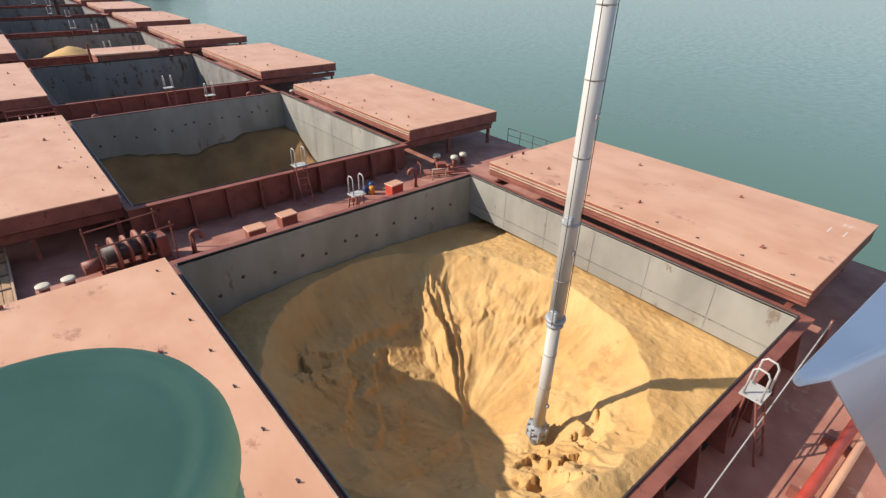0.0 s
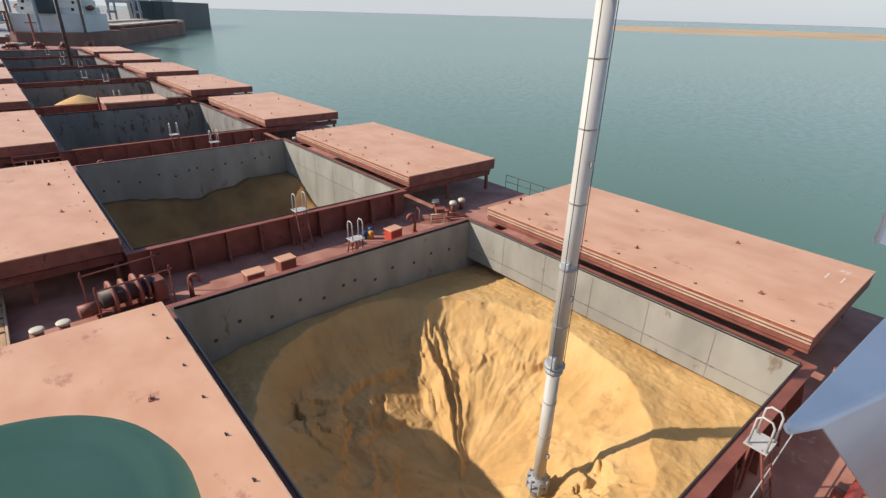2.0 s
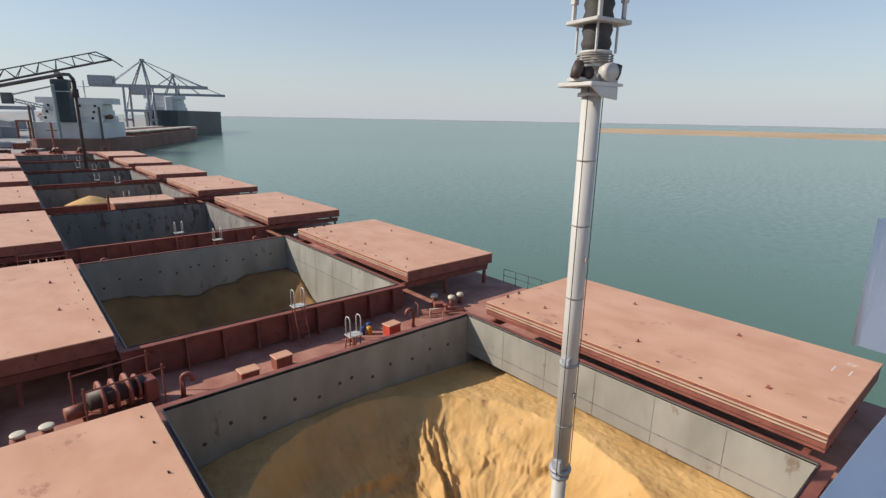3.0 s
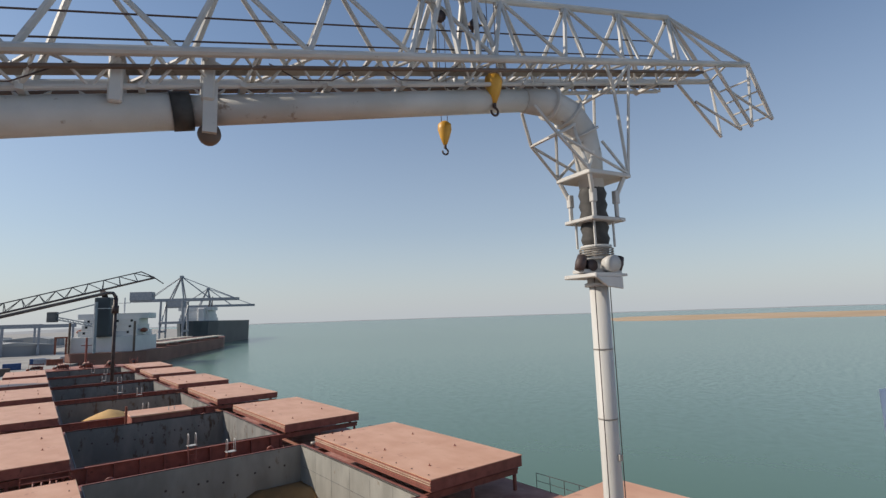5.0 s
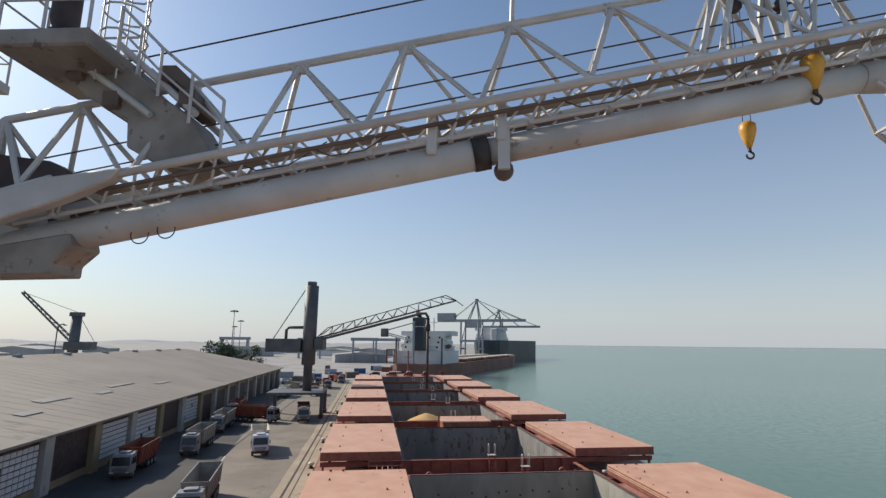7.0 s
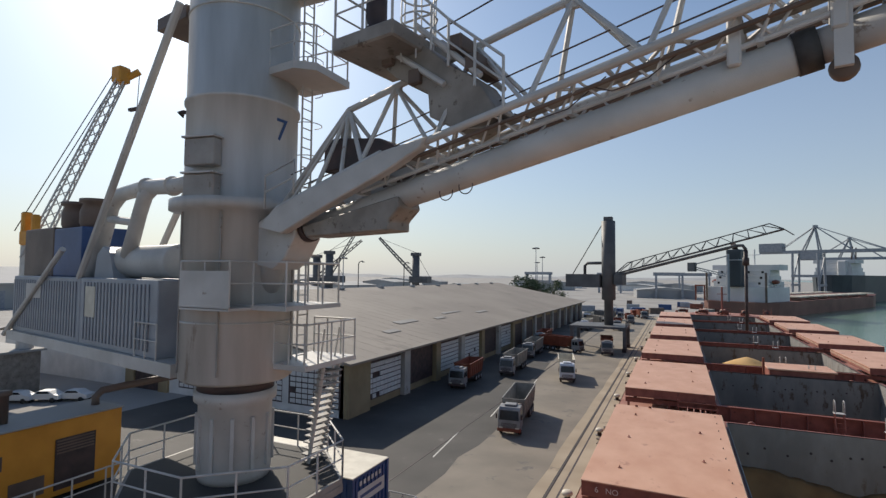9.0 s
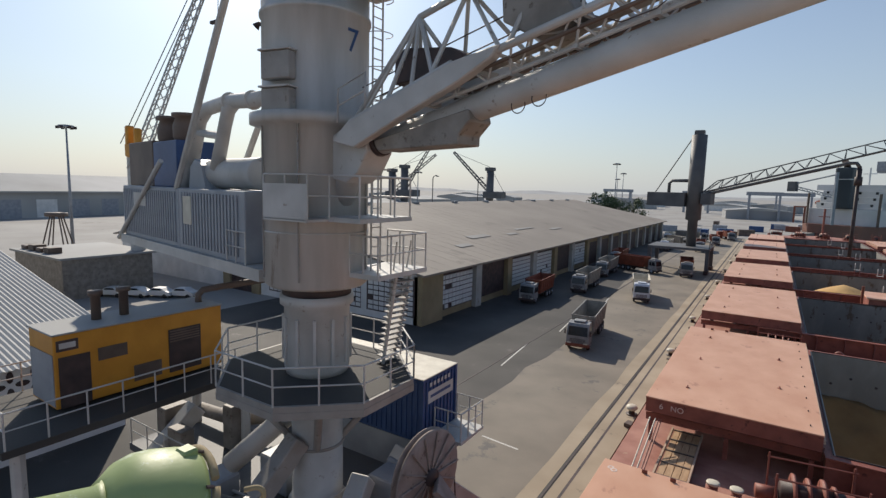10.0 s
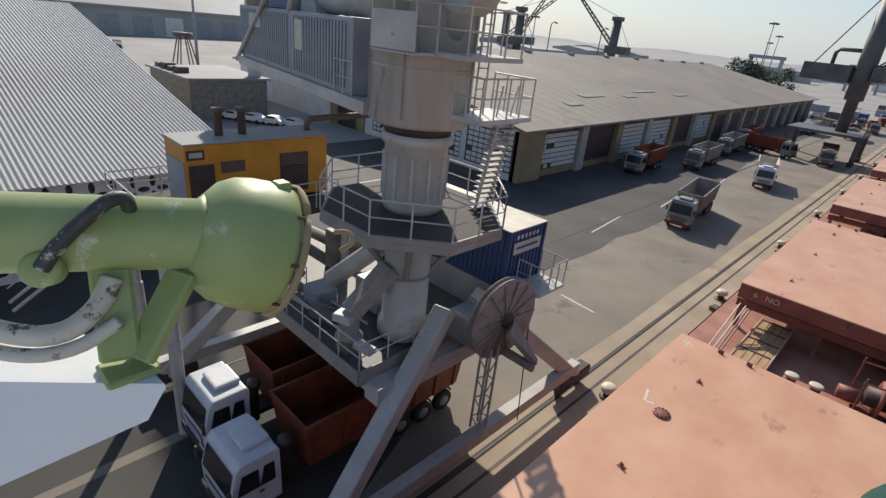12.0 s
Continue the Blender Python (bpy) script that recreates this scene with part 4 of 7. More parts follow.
    for x, xt in ((2.95, 1.45), (-9.0, -8.2)):
        for s in (-1, 1):
            top_, foot = Vector((xt, 1.6 + s * 0.9, 6.9)), Vector((x, 1.6 + s * 7.6, 0.9))
            part("leg", bevelled(boxes((-0.34, 0.34, -0.34, 0.34, 0, (foot - top_).length)), 0.04), W, c, m=axis(top_, foot))
            part("bogie", bevelled(boxes((x - 0.35, x + 0.35, 1.6 + s * 7.6 - 1.4, 1.6 + s * 7.6 + 1.4, 0.45, 1.1)), 0.08), M_DARK, c)
            for q in (-0.9, 0.9):
                w = part("rail_wheel", lathe([(0, -0.1), (0.32, -0.1), (0.32, 0.1), (0, 0.1)], 16), M_DARK, c, m=pose(x, 1.6 + s * 7.6 + q, 0.33, 0, 90, 0))
        part("sill_beam", boxes((x - 0.25, x + 0.25, -6.2, 9.4, 1.1, 1.65)), W, c)
        part("portal_girder", boxes((xt - 0.35, xt + 0.35, -2.6, 6.0, 4.4, 5.1)), W, c)
    # cable reel on a lattice bracket
    reel = part("cable_reel", lathe([(0.2, -0.16), (1.45, -0.16), (1.5, -0.12), (1.5, -0.08), (0.5, -0.06), (0.5, 0.06), (1.5, 0.08), (1.5, 0.12), (1.45, 0.16), (0.2, 0.16)], 36), M_REEL, c, "rusty brown cable reel", m=pose(2.85, 2.4, 6.65, 90, 0, 84) @ Matrix.Scale(1.1, 4))
    for k in range(14):
        part("spoke", rods(0.035, ((0.25 * math.cos(math.tau * k / 14), 0.25 * math.sin(math.tau * k / 14), 0.2), (1.42 * math.cos(math.tau * k / 14), 1.42 * math.sin(math.tau * k / 14), 0.2)), seg=5), M_REEL, reel)
    part("hub", lathe([(0, -0.3), (0.28, -0.3), (0.28, 0.3), (0, 0.3)], 16), M_DARK, reel)
    part("reel_shaft", rods(0.16, ((1.2, 2.4, 6.65), (2.7, 2.4, 6.65)), seg=12), M_GREY, c)
    for x, y in ((2.6, 1.75), (3.05, 1.75), (2.6, 2.2), (3.05, 2.2)):
        part("reel_post", rods(0.05, ((x, y, 1.6), (x, y, 5.6)), seg=6), W, c)
    for k in range(8):
        z = 1.7 + 0.46 * k
        xa, xb = (2.6, 3.05) if k % 2 else (3.05, 2.6)
        part("reel_lacing", rods(0.028, ((xa, 1.75, z), (xb, 1.75, z + 0.46)), ((3.05, 1.75 + 0.45 * (k % 2), z), (3.05, 2.2 - 0.45 * (k % 2), z + 0.46)), seg=5), W, c)
    part("side_arm", bevelled(prism([(-0.55, 0), (0.55, 0), (0.2, 1.75), (-0.12, 1.75)], -0.1, 0.1), 0.02), M_REEL, c, m=axis((3.3, 2.35, 6.5), (4.5, 3.0, 4.95)) @ pose(0, 0, 0, 90, 0, 0))
    part("arm_bracket", boxes((2.7, 4.4, 2.55, 2.75, 5.0, 5.3)), M_REEL, c)
    part("power_cable", rods(0.025, ((3.1, 3.9, 6.3), (3.4, 4.0, 1.2)), seg=5), M_DARK, c)
    # machinery house on the counter arm, turned with the boom
    hd = math.degrees(math.atan2(PIPE[1] - PY, PIPE[0] - PX))
    arm = pose(0, 0, 0, 0, 0, hd)
    def onarm(m=None):
        return arm if m is None else arm @ m
    house = part("machinery_house", bevelled(boxes((-8.0, -2.2, -1.35, 1.35, 13.95, 16.4)), 0.03), M_GREY, c, "grey-blue corrugated machinery house", m=arm)
    house2 = part("machinery_house", bevelled(boxes((-15.4, -8.04, -1.35, 1.35, 13.95, 16.4)), 0.03), M_GREY, c, "grey-blue corrugated machinery house", m=arm)
    rib = mesh_of("rib", bevelled(boxes((-0.07, 0.07, -0.045, 0, 14.15, 16.25)), 0.012), M_GREY)
    for k in range(47):
        x = -15.2 + 0.27 * k
        if -8.25 < x < -7.8:
            continue
        o = new("rib", rib)
        o.parent, o.matrix_basis = (house if x > -8 else house2), pose(x, -1.352, 0)
    part("hatch_panel", boxes((-13.6, -11.9, -1.42, -1.4, 15.5, 16.1)), M_WHITE, house2)
    part("hatch_panel", boxes((-7.4, -6.6, -1.42, -1.4, 15.0, 16.1)), M_CREAM, house)
    part("house_bed", boxes((-15.6, -1.0, -1.5, 1.5, 13.55, 13.95)), W, c, m=arm)
    railing(c, [arm @ Vector((-3.4, -1.45, 13.95)), arm @ Vector((-2.0, -1.45, 13.95))], 1.1, 0.028, W, 0.8)
    part("filter_tank", lathe([(0, -2.1), (0.56, -2.1), (0.6, -2.0), (0.6, 2.0), (0.56, 2.1), (0, 2.1)], 24), W, c, "cream drum filter", m=onarm(pose(-5.6, 0.0, 17.02, 0, 90, 0)))
    part("tank_hood", prism([(-8.6, 16.4), (-6.9, 16.4), (-7.3, 17.35), (-7.9, 17.6), (-8.4, 17.3)], -0.5, 0.5), M_GREY, c, m=onarm(pose(0, -0.2, 0, 90, 0, 0)))
    part("brown_cabin", bevelled(boxes((-16.9, -13.3, -0.6, 1.3, 16.4, 18.6)), 0.04), M_BROWN, c, m=arm)
    part("blue_cabin", bevelled(boxes((-13.2, -10.2, -0.6, 1.2, 16.4, 18.5)), 0.04), M_BLUE, c, m=arm)
    for x in (-13.0, -11.0):
        part("silencer", lathe([(0, 18.3), (0.45, 18.3), (0.62, 18.7), (0.62, 19.2), (0.5, 19.55), (0.66, 19.6), (0.66, 19.75), (0, 19.75)], 18), M_BROWN, c, m=onarm(pose(x, 0.2, 0)))
    part("air_duct", tube([(-1.3, -0.4, 19.55), (-3.4, -0.4, 19.58), (-5.3, -0.4, 19.7), (-7.3, -0.4, 19.6), (-8.1, -0.4, 19.2), (-9.9, -0.4, 16.4)], [0.27, 0.27, 0.27, 0.27, 0.3, 0.42], 14), W, c, "cream air duct", m=arm)
    part("air_duct", tube([(-4.6, -0.4, 19.68), (-5.35, -0.4, 19.4), (-5.7, -0.4, 18.8), (-6.5, -0.4, 17.2)], [0.22, 0.26, 0.25, 0.27], 14), W, c, "cream air duct", m=arm)
    part("duct_tie", rods(0.15, ((-5.9, -0.4, 18.45), (-8.6, -0.4, 18.75)), seg=8), W, c, m=arm)
    for x, z in ((-3.4, 19.58), (-5.2, 19.7)):
        part("duct_flange", lathe([(0.2, -0.04), (0.34, -0.04), (0.34, 0.04), (0.2, 0.04)], 16), W, c, m=onarm(pose(x, -0.4, z, 0, 90, 0)))
    part("back_stay", rods(0.13, ((-8.3, -1.3, 16.4), (-1.3, -1.45, 24.9)), seg=8), W, c, m=arm)
    part("back_stay", rods(0.13, ((-8.3, 1.2, 16.4), (-1.3, 1.2, 24.9)), seg=8), W, c, m=arm)
    part("bed_strut", rods(0.11, ((-9.6, -1.45, 17.5), (-16.1, -1.45, 13.7)), seg=8), W, c, m=arm)
    part("top_bracket", boxes((-3.2, -1.4, -1.2, 1.2, 24.6, 25.0)), M_BROWN, c, m=arm)
    # boom: three-chord truss rising to the tip
    def lowz(x):
        return 19.98 + 0.195 * (x - 9.93)
    x0, x1 = 5.4, 29.5
    w = 0.62
    A = ((x0, -w, lowz(x0)), (x1, -w, lowz(x1)))
    B = ((x0, w, lowz(x0)), (x1, w, lowz(x1)))
    def topz(x):
        return 21.6 + 0.184 * (x - 8.46)

    def at(ch, t):
        return Vector(ch[0]).lerp(Vector(ch[1]), t)
    bo = part("boom", rods(0.085, A, seg=10), W, c, "cream lattice boom", m=arm)
    part("chord", rods(0.085, B, seg=10), W, bo)
    part("chord", rods(0.08, ((4.6, 0, topz(4.6)), (26.84, 0, topz(26.84))), seg=10), W, bo)
    nodes = [6.2, 8.46, 10.65, 12.8, 14.9, 16.9, 18.9, 20.9, 22.9, 24.8, 26.84]
    for x in nodes:
        for s in (-1, 1):
            lx, rx = max(x - 0.65, x0), min(x + 1.42, x1)
            part("brace", rods(0.055, ((lx, s * w, lowz(lx)), (x, 0, topz(x))), seg=6), W, bo)
            part("brace", rods(0.05, ((x, 0, topz(x)), (rx, s * w, lowz(rx))), seg=6), W, bo)
        part("node_plate", bevelled(boxes((x - 0.16, x + 0.16, -0.05, 0.05, topz(x) - 0.2, topz(x) + 0.02)), 0.01), W, bo)
        if x > 20:
            part("brace", rods(0.04, ((x, -w, lowz(x)), (x, 0, topz(x))), seg=6), W, bo)
    for s in (-1, 1):
        part("tip_brace", rods(0.06, ((26.84, 0, topz(26.84)), (x1, s * w, lowz(x1))), seg=6), W, bo)
    n = 12
    for k in range(n * 2):
        t0_, t1_ = k / (n * 2), (k + 1) / (n * 2)
        a_, b_ = (A, B) if k % 2 else (B, A)
        part("floor_brace", rods(0.035, (at(a_, t0_), at(b_, t1_)), seg=6), W, bo)
        if k % 2 == 0:
            part("floor_beam", rods(0.045, (at(A, t0_), at(B, t0_)), seg=6), W, bo)
    for y in (-0.3, 0.3):
        part("trolley_rail", rods(0.05, ((x0, y, lowz(x0) - 0.44), (x1 - 3, y, lowz(x1 - 3) - 0.44)), seg=8), W, bo)
    part("walkway", boxes((0, x1 - x0 - 1, -0.16, 0.16, -0.03, 0.0)), M_GRIME_SHADE, bo, "grimy boom walkway", m=pose(x0, 0, lowz(x0) - 0.02, 0, -math.degrees(math.atan(0.195)), 0))
    for s in (-0.5, 0.5):
        part("service_pipe", rods(0.045, ((x0, s, lowz(x0) - 0.2), (x1 - 2, s, lowz(x1 - 2) - 0.2)), seg=6), M_BROWN, bo)
    for k in range(25):
        x = x0 + 0.4 + k * 0.85
        for s in (-1, 1):
            part("rail_lacing", rods(0.026, ((x, s * w, lowz(x)), (x + 0.42, s * 0.3, lowz(x + 0.42) - 0.44)), ((x + 0.42, s * 0.3, lowz(x + 0.42) - 0.44), (x + 0.85, s * w, lowz(x + 0.85))), seg=5), W, bo)
    for k in range(14):
        x = x0 + 0.8 + k * 1.5
        part("rail_hanger", boxes((x - 0.05, x + 0.05, -0.4, 0.4, lowz(x) - 0.5, lowz(x) - 0.42)), W, bo)
        for s in (-1, 1):
            part("rail_hanger", rods(0.03, ((x, s * 0.35, lowz(x) - 0.44), (x + 0.2, s * w, lowz(x))), seg=5), W, bo)
    # root of the boom: box girders over the pipe, a boxed elbow at the mast and a fairing underneath
    def inplane(poly, half):
        return bevelled(prism(poly, -half, half), 0.03)
    for s in (-1, 1):
        part("root_girder", inplane([(1.9, 17.9), (2.6, 18.4), (4.5, 18.92), (6.3, 19.42), (7.7, 19.6), (7.5, 19.36), (6.6, 18.98), (4.7, 18.35), (2.9, 17.7)], 0.14), W, bo, "heavy cream boom root", m=pose(0, s * w, 0, 90, 0, 0))
        part("girder_flange", rods(0.09, ((2.6, s * w, 18.4), (4.5, s * w, 18.92)), ((4.5, s * w, 18.92), (6.3, s * w, 19.42)), seg=8), W, bo)
        for fx, fz in ((3.1, 18.5), (4.1, 18.8), (5.0, 19.05), (5.7, 19.25)):
            part("root_brace", rods(0.055, ((fx, s * w, fz), (4.6, 0, topz(4.6))), seg=6), W, bo)
        part("handrail", tube([(2.2, s * 0.75, 18.4), (2.2, s * 0.75, 19.3), (3.4, s * 0.75, 19.6), (3.4, s * 0.75, 18.7)], 0.028, 6), W, bo)
        part("handrail", rods(0.025, ((2.2, s * 0.75, 18.85), (3.4, s * 0.75, 19.15)), seg=6), W, bo)
    for k in range(5):
        part("root_tie", boxes((3.0 + 0.9 * k, 3.16 + 0.9 * k, -w, w, 18.2 + 0.25 * k, 18.34 + 0.25 * k)), W, bo)
    part("chord", rods(0.075, ((2.0, 0, 18.6), (4.6, 0, topz(4.6))), seg=8), W, bo)
    part("root_elbow", inplane([(1.3, 16.9), (1.5, 18.1), (2.5, 18.5), (3.1, 18.15), (3.1, 17.6), (2.7, 17.05), (2.2, 16.75)], 0.46), W, bo, "boxed cream elbow at the mast", m=pose(0, 0, 0, 90, 0, 0))
    part("pipe_collar", tube([(3.08, 0, 17.86), (3.24, 0, 17.89)], 0.37, 20), M_DARK, bo)
    part("hoist_cabin", inplane([(3.7, 19.35), (3.75, 20.1), (4.1, 20.22), (5.7, 20.0), (6.1, 19.8), (6.1, 19.45)], 0.4), M_DARK, bo, "dark hoist cabin in the boom root", m=pose(0, 0.35, 0, 90, 0, 0))
    part("pipe_fairing", inplane([(3.5, 17.62), (6.35, 17.68), (6.35, 17.9), (6.68, 18.2), (6.6, 18.45), (3.3, 17.9)], 0.4), M_GRIME_SHADE, bo, "grimy brown fairing under the pipe", m=pose(0, 0, 0, 90, 0, 0))
    # hoist stays from the mast's top
    part("pendant_bar", rods(0.05, ((14.9, 0, topz(14.9)), (15.0, -0.2, topz(14.9) + 2.5)), seg=6), W, bo)
    for z in (0.55, 1.0):
        part("cable", rods(0.018, ((2.2, 0.1, lowz(2.2) + z), (26.2, 0.1, lowz(26.2) + z)), seg=5), M_DARK, bo)
    part("cable", rods(0.02, ((6.5, 0.2, 22.2), (20.5, 0.1, 25.0)), seg=5), M_DARK, bo)
    # drive platform above the boom
    part("drive_housing", inplane([(6.1, 21.6), (7.4, 21.75), (8.0, 21.2), (8.7, 20.75), (9.25, 19.95), (8.4, 19.62), (7.55, 20.1), (7.5, 20.65), (6.6, 21.15)], 0.48), M_GRIME_SHADE, bo, "cream drive housing, grimy and browned for shade", m=pose(0, 0, 0, 90, 0, 0))
    for q, (xx, zz) in enumerate(((7.2, 21.0), (8.3, 21.5), (8.7, 21.0), (6.4, 21.6))):
        part("gear_case", bevelled(boxes((xx - 0.16, xx + 0.16, -0.62, 0.3, zz - 0.14, zz + 0.2)), 0.03), M_BROWN, bo)
    for q in (-0.55, 0.45):
        part("drive_strut", rods(0.07, ((8.9, q, 20.7), (7.2, q, 22.2)), ((8.0, q, 20.7), (6.2, q, 22.0)), seg=6), W, bo)
    part("drive_platform", bevelled(boxes((5.55, 7.35, -1.5, 0.6, 21.6, 21.95)), 0.04), M_GRIME_SHADE, bo)
    part("drive_motor", lathe([(0, 22.3), (0.25, 22.3), (0.25, 22.55), (0.18, 22.6), (0.24, 22.8), (0.24, 23.5), (0.15, 23.6), (0, 23.6)], 16), M_DARK, bo, m=pose(6.35, -0.9, -0.35))
    railing(bo, [(7.3, -1.45, 21.95), (5.6, -1.45, 21.95), (5.6, 0.55, 21.95), (6.9, 0.55, 21.95)], 1.1, 0.03, W, 1.0)
    for k in range(5):
        part("cage_hoop", tube(arc((7.1, -0.3, 21.9 + 0.55 * k), 0.42, 0, 350, (1, 0, 0), (0, 1, 0), 12), 0.022, 6), W, bo)
    for a in range(0, 360, 60):
        part("cage_bar", rods(0.018, ((7.1 + 0.42 * math.cos(radians(a)), -0.3 + 0.42 * math.sin(radians(a)), 21.4), (7.1 + 0.42 * math.cos(radians(a)), -0.3 + 0.42 * math.sin(radians(a)), 24.3)), seg=5), W, bo)
    railing(bo, [(7.3, -0.7, 21.9), (8.2, -0.7, 21.0), (9.5, -0.7, 19.9)], 1.0, 0.03, W, 0.7)
    # trolley with its two hooks
    tx = 19.6
    for s in (-1, 1):
        for a_, b_ in (((tx - 0.9, s * 0.5, lowz(tx)), (tx - 0.3, s * 0.2, lowz(tx) + 2.1)), ((tx + 0.9, s * 0.5, lowz(tx)), (tx + 0.3, s * 0.2, lowz(tx) + 2.1)), ((tx - 0.2, s * 0.55, lowz(tx)), (tx - 0.4, s * 0.2, lowz(tx) + 2.1)), ((tx + 0.3, s * 0.55, lowz(tx)), (tx + 0.4, s * 0.2, lowz(tx) + 2.1))):
            part("trolley_strut", rods(0.06, (a_, b_), seg=6), W, bo)
    part("trolley_head", bevelled(boxes((tx - 0.45, tx + 0.5, -0.16, 0.16, lowz(tx) + 1.8, lowz(tx) + 2.12)), 0.05), W, bo)
    for x in (tx - 0.5, tx + 0.35):
        part("sheave", lathe([(0, -0.04), (0.13, -0.04), (0.1, 0), (0.13, 0.04), (0, 0.04)], 18), M_DARK, bo, m=pose(x, -0.3, lowz(tx) + 1.0, 90, 0, 0))
    part("cable_loop", tube(arc((tx + 0.5, -0.3, lowz(tx) + 1.2), 0.16, 0, 350, (1, 0, 0), (0, 0, 1), 14), 0.025, 6), M_DARK, bo)
    # tip
    for s in (-1, 1):
        part("tip_frame", rods(0.06, ((x1, s * w, lowz(x1)), (x1 + 1.2, s * 0.5, lowz(x1) - 1.5)), seg=6), W, bo)
        part("tip_frame", rods(0.05, ((x1 - 1.6, s * w, lowz(x1) - 0.4), (x1 + 0.1, s * 0.5, lowz(x1) - 1.9)), seg=6), W, bo)
        part("tip_frame", rods(0.04, ((x1, s * w, lowz(x1)), (x1 + 0.1, s * 0.5, lowz(x1) - 1.9)), seg=6), W, bo)
        part("tip_frame", rods(0.04, ((x1 - 1.0, s * 0.5, lowz(x1) - 0.9), (x1 + 1.2, s * 0.5, lowz(x1) - 1.5)), seg=6), W, bo)
    for k in range(4):
        z = lowz(x1) - 0.35 * (k + 1)
        part("tip_rung", rods(0.03, ((x1 + 0.28 * (k + 1), -0.5, z), (x1 + 0.28 * (k + 1), 0.5, z)), seg=5), W, bo)
    # conveying pipe under the boom
    L = math.hypot(PIPE[0] - PX, PIPE[1] - PY)

    def pz(x):
        return 19.17 + 0.2 * (x - 9.78)
    part("conveying_pipe", tube([(1.3, 0, 16.3), (1.9, 0, 17.2), (2.8, 0, pz(2.8))], [0.4, 0.36, 0.3], 18), W, bo, "cream conveying pipe")
    part("conveying_pipe", tube([(2.8, 0, pz(2.8)), (14.3, 0, pz(14.3))], 0.31, 20), W, bo, "cream conveying pipe")
    part("conveying_pipe", tube([(14.3, 0, pz(14.3)), (L - 1.9, 0, pz(L - 1.9))], 0.265, 20), W, bo, "cream conveying pipe")
    part("joint_band", tube([(14.12, 0, pz(14.12)), (14.42, 0, pz(14.42))], 0.33, 20), M_RUBB, bo, "black rubber joint")
    for x in (13.35, 14.65):
        part("pipe_clamp", bevelled(boxes((x - 0.1, x + 0.1, -0.4, 0.4, pz(x) + 0.05, pz(x) + 0.95)), 0.03), W, bo)
    part("roller", lathe([(0, -0.12), (0.17, -0.12), (0.19, 0), (0.17, 0.12), (0, 0.12)], 16), M_BROWN, bo, m=pose(14.7, -0.1, pz(14.7) - 0.46, 90, 0, 0))
    part("pipe_clamp", boxes((14.58, 14.8, -0.35, -0.25, pz(14.7) - 0.5, pz(14.7) + 0.4)), W, bo)
    for k in range(2):
        part("cable_loop", tube(arc((7.9 + 0.5 * k, -0.3, pz(7.9 + 0.5 * k) - 0.36), 0.17, 165, 375, (1, 0, 0), (0, 0, 1), 14), 0.012, 6), M_DARK, bo)
    for x in (15.6, 17.6, 11, 9.6):
        part("cable_loop", tube([(x, -0.45, lowz(x) - 0.1), (x + 0.5, -0.45, lowz(x) - 0.3), (x + 1.1, -0.45, lowz(x) - 0.2), (x + 1.8, -0.45, lowz(x + 1.8) - 0.1)], 0.012, 6), M_DARK, bo)
    # elbow, bellows and upright telescope over the hold
    zt = pz(L - 1.9)
    bend = [(L - 2.0, 0, zt - 0.02), (L - 1.2, 0, zt + 0.05), (L - 0.62, 0, zt - 0.15), (L - 0.2, 0, zt - 0.6), (L - 0.05, 0, zt - 1.2), (L, 0, zt - 2.0)]
    part("elbow", tube(bend, [0.28, 0.34, 0.37, 0.37, 0.34, 0.3], 20), W, bo, "cream ribbed elbow casting")
    for q in (1, 2, 3):
        p, d = Vector(bend[q]), Vector(bend[q + 1]) - Vector(bend[q - 1])
        part("elbow_flange", lathe([(0.3, -0.03), (0.43, -0.03), (0.43, 0.03), (0.3, 0.03)], 20), W, bo, m=Matrix.Translation(p) @ d.to_track_quat("Z", "Y").to_matrix().to_4x4())
    v = part("upright_pipe", lathe([(0, 17.2), (0.225, 17.2), (0.225, 6.95), (0, 6.95)], 24), M_MAST, c, "cream upright suction pipe", m=pose(PIPE[0] - PX, PIPE[1] - PY, 0))
    part("upright_pipe", lathe([(0, 7.0), (0.2, 7.0), (0.2, 2.2), (0, 2.2)], 24), M_MAST, c, "cream upright suction pipe", m=pose(PIPE[0] - PX, PIPE[1] - PY, 0))
    for z, r in ((10.2, 0.25), (6.95, 0.31), (6.75, 0.27)):
        part("flange", lathe([(0, z), (r, z), (r, z + 0.09), (0, z + 0.09)], 20), M_GREY, v)
    part("clamp", bevelled(boxes((-0.3, -0.16, -0.2, 0.05, 7.05, 7.4)), 0.02), M_GREY, v)
    part("clamp", bevelled(boxes((-0.3, -0.16, -0.2, 0.05, 10.3, 10.5)), 0.02), M_GREY, v)
    part("nozzle", lathe([(0, 1.2), (0.2, 1.2), (0.24, 1.3), (0.24, 1.9), (0.36, 1.95), (0.36, 2.02), (0.24, 2.05), (0.3, 2.2), (0.38, 2.24), (0.38, 2.32), (0.2, 2.4), (0.2, 2.5), (0, 2.5)], 24), M_GREY, v, "scuffed steel suction nozzle")
    for a in range(0, 360, 45):
        part("nozzle_lug", rods(0.035, ((0.36 * math.cos(radians(a)), 0.36 * math.sin(radians(a)), 1.9), (0.36 * math.cos(radians(a)), 0.36 * math.sin(radians(a)), 2.42)), seg=6), M_GREY, v)
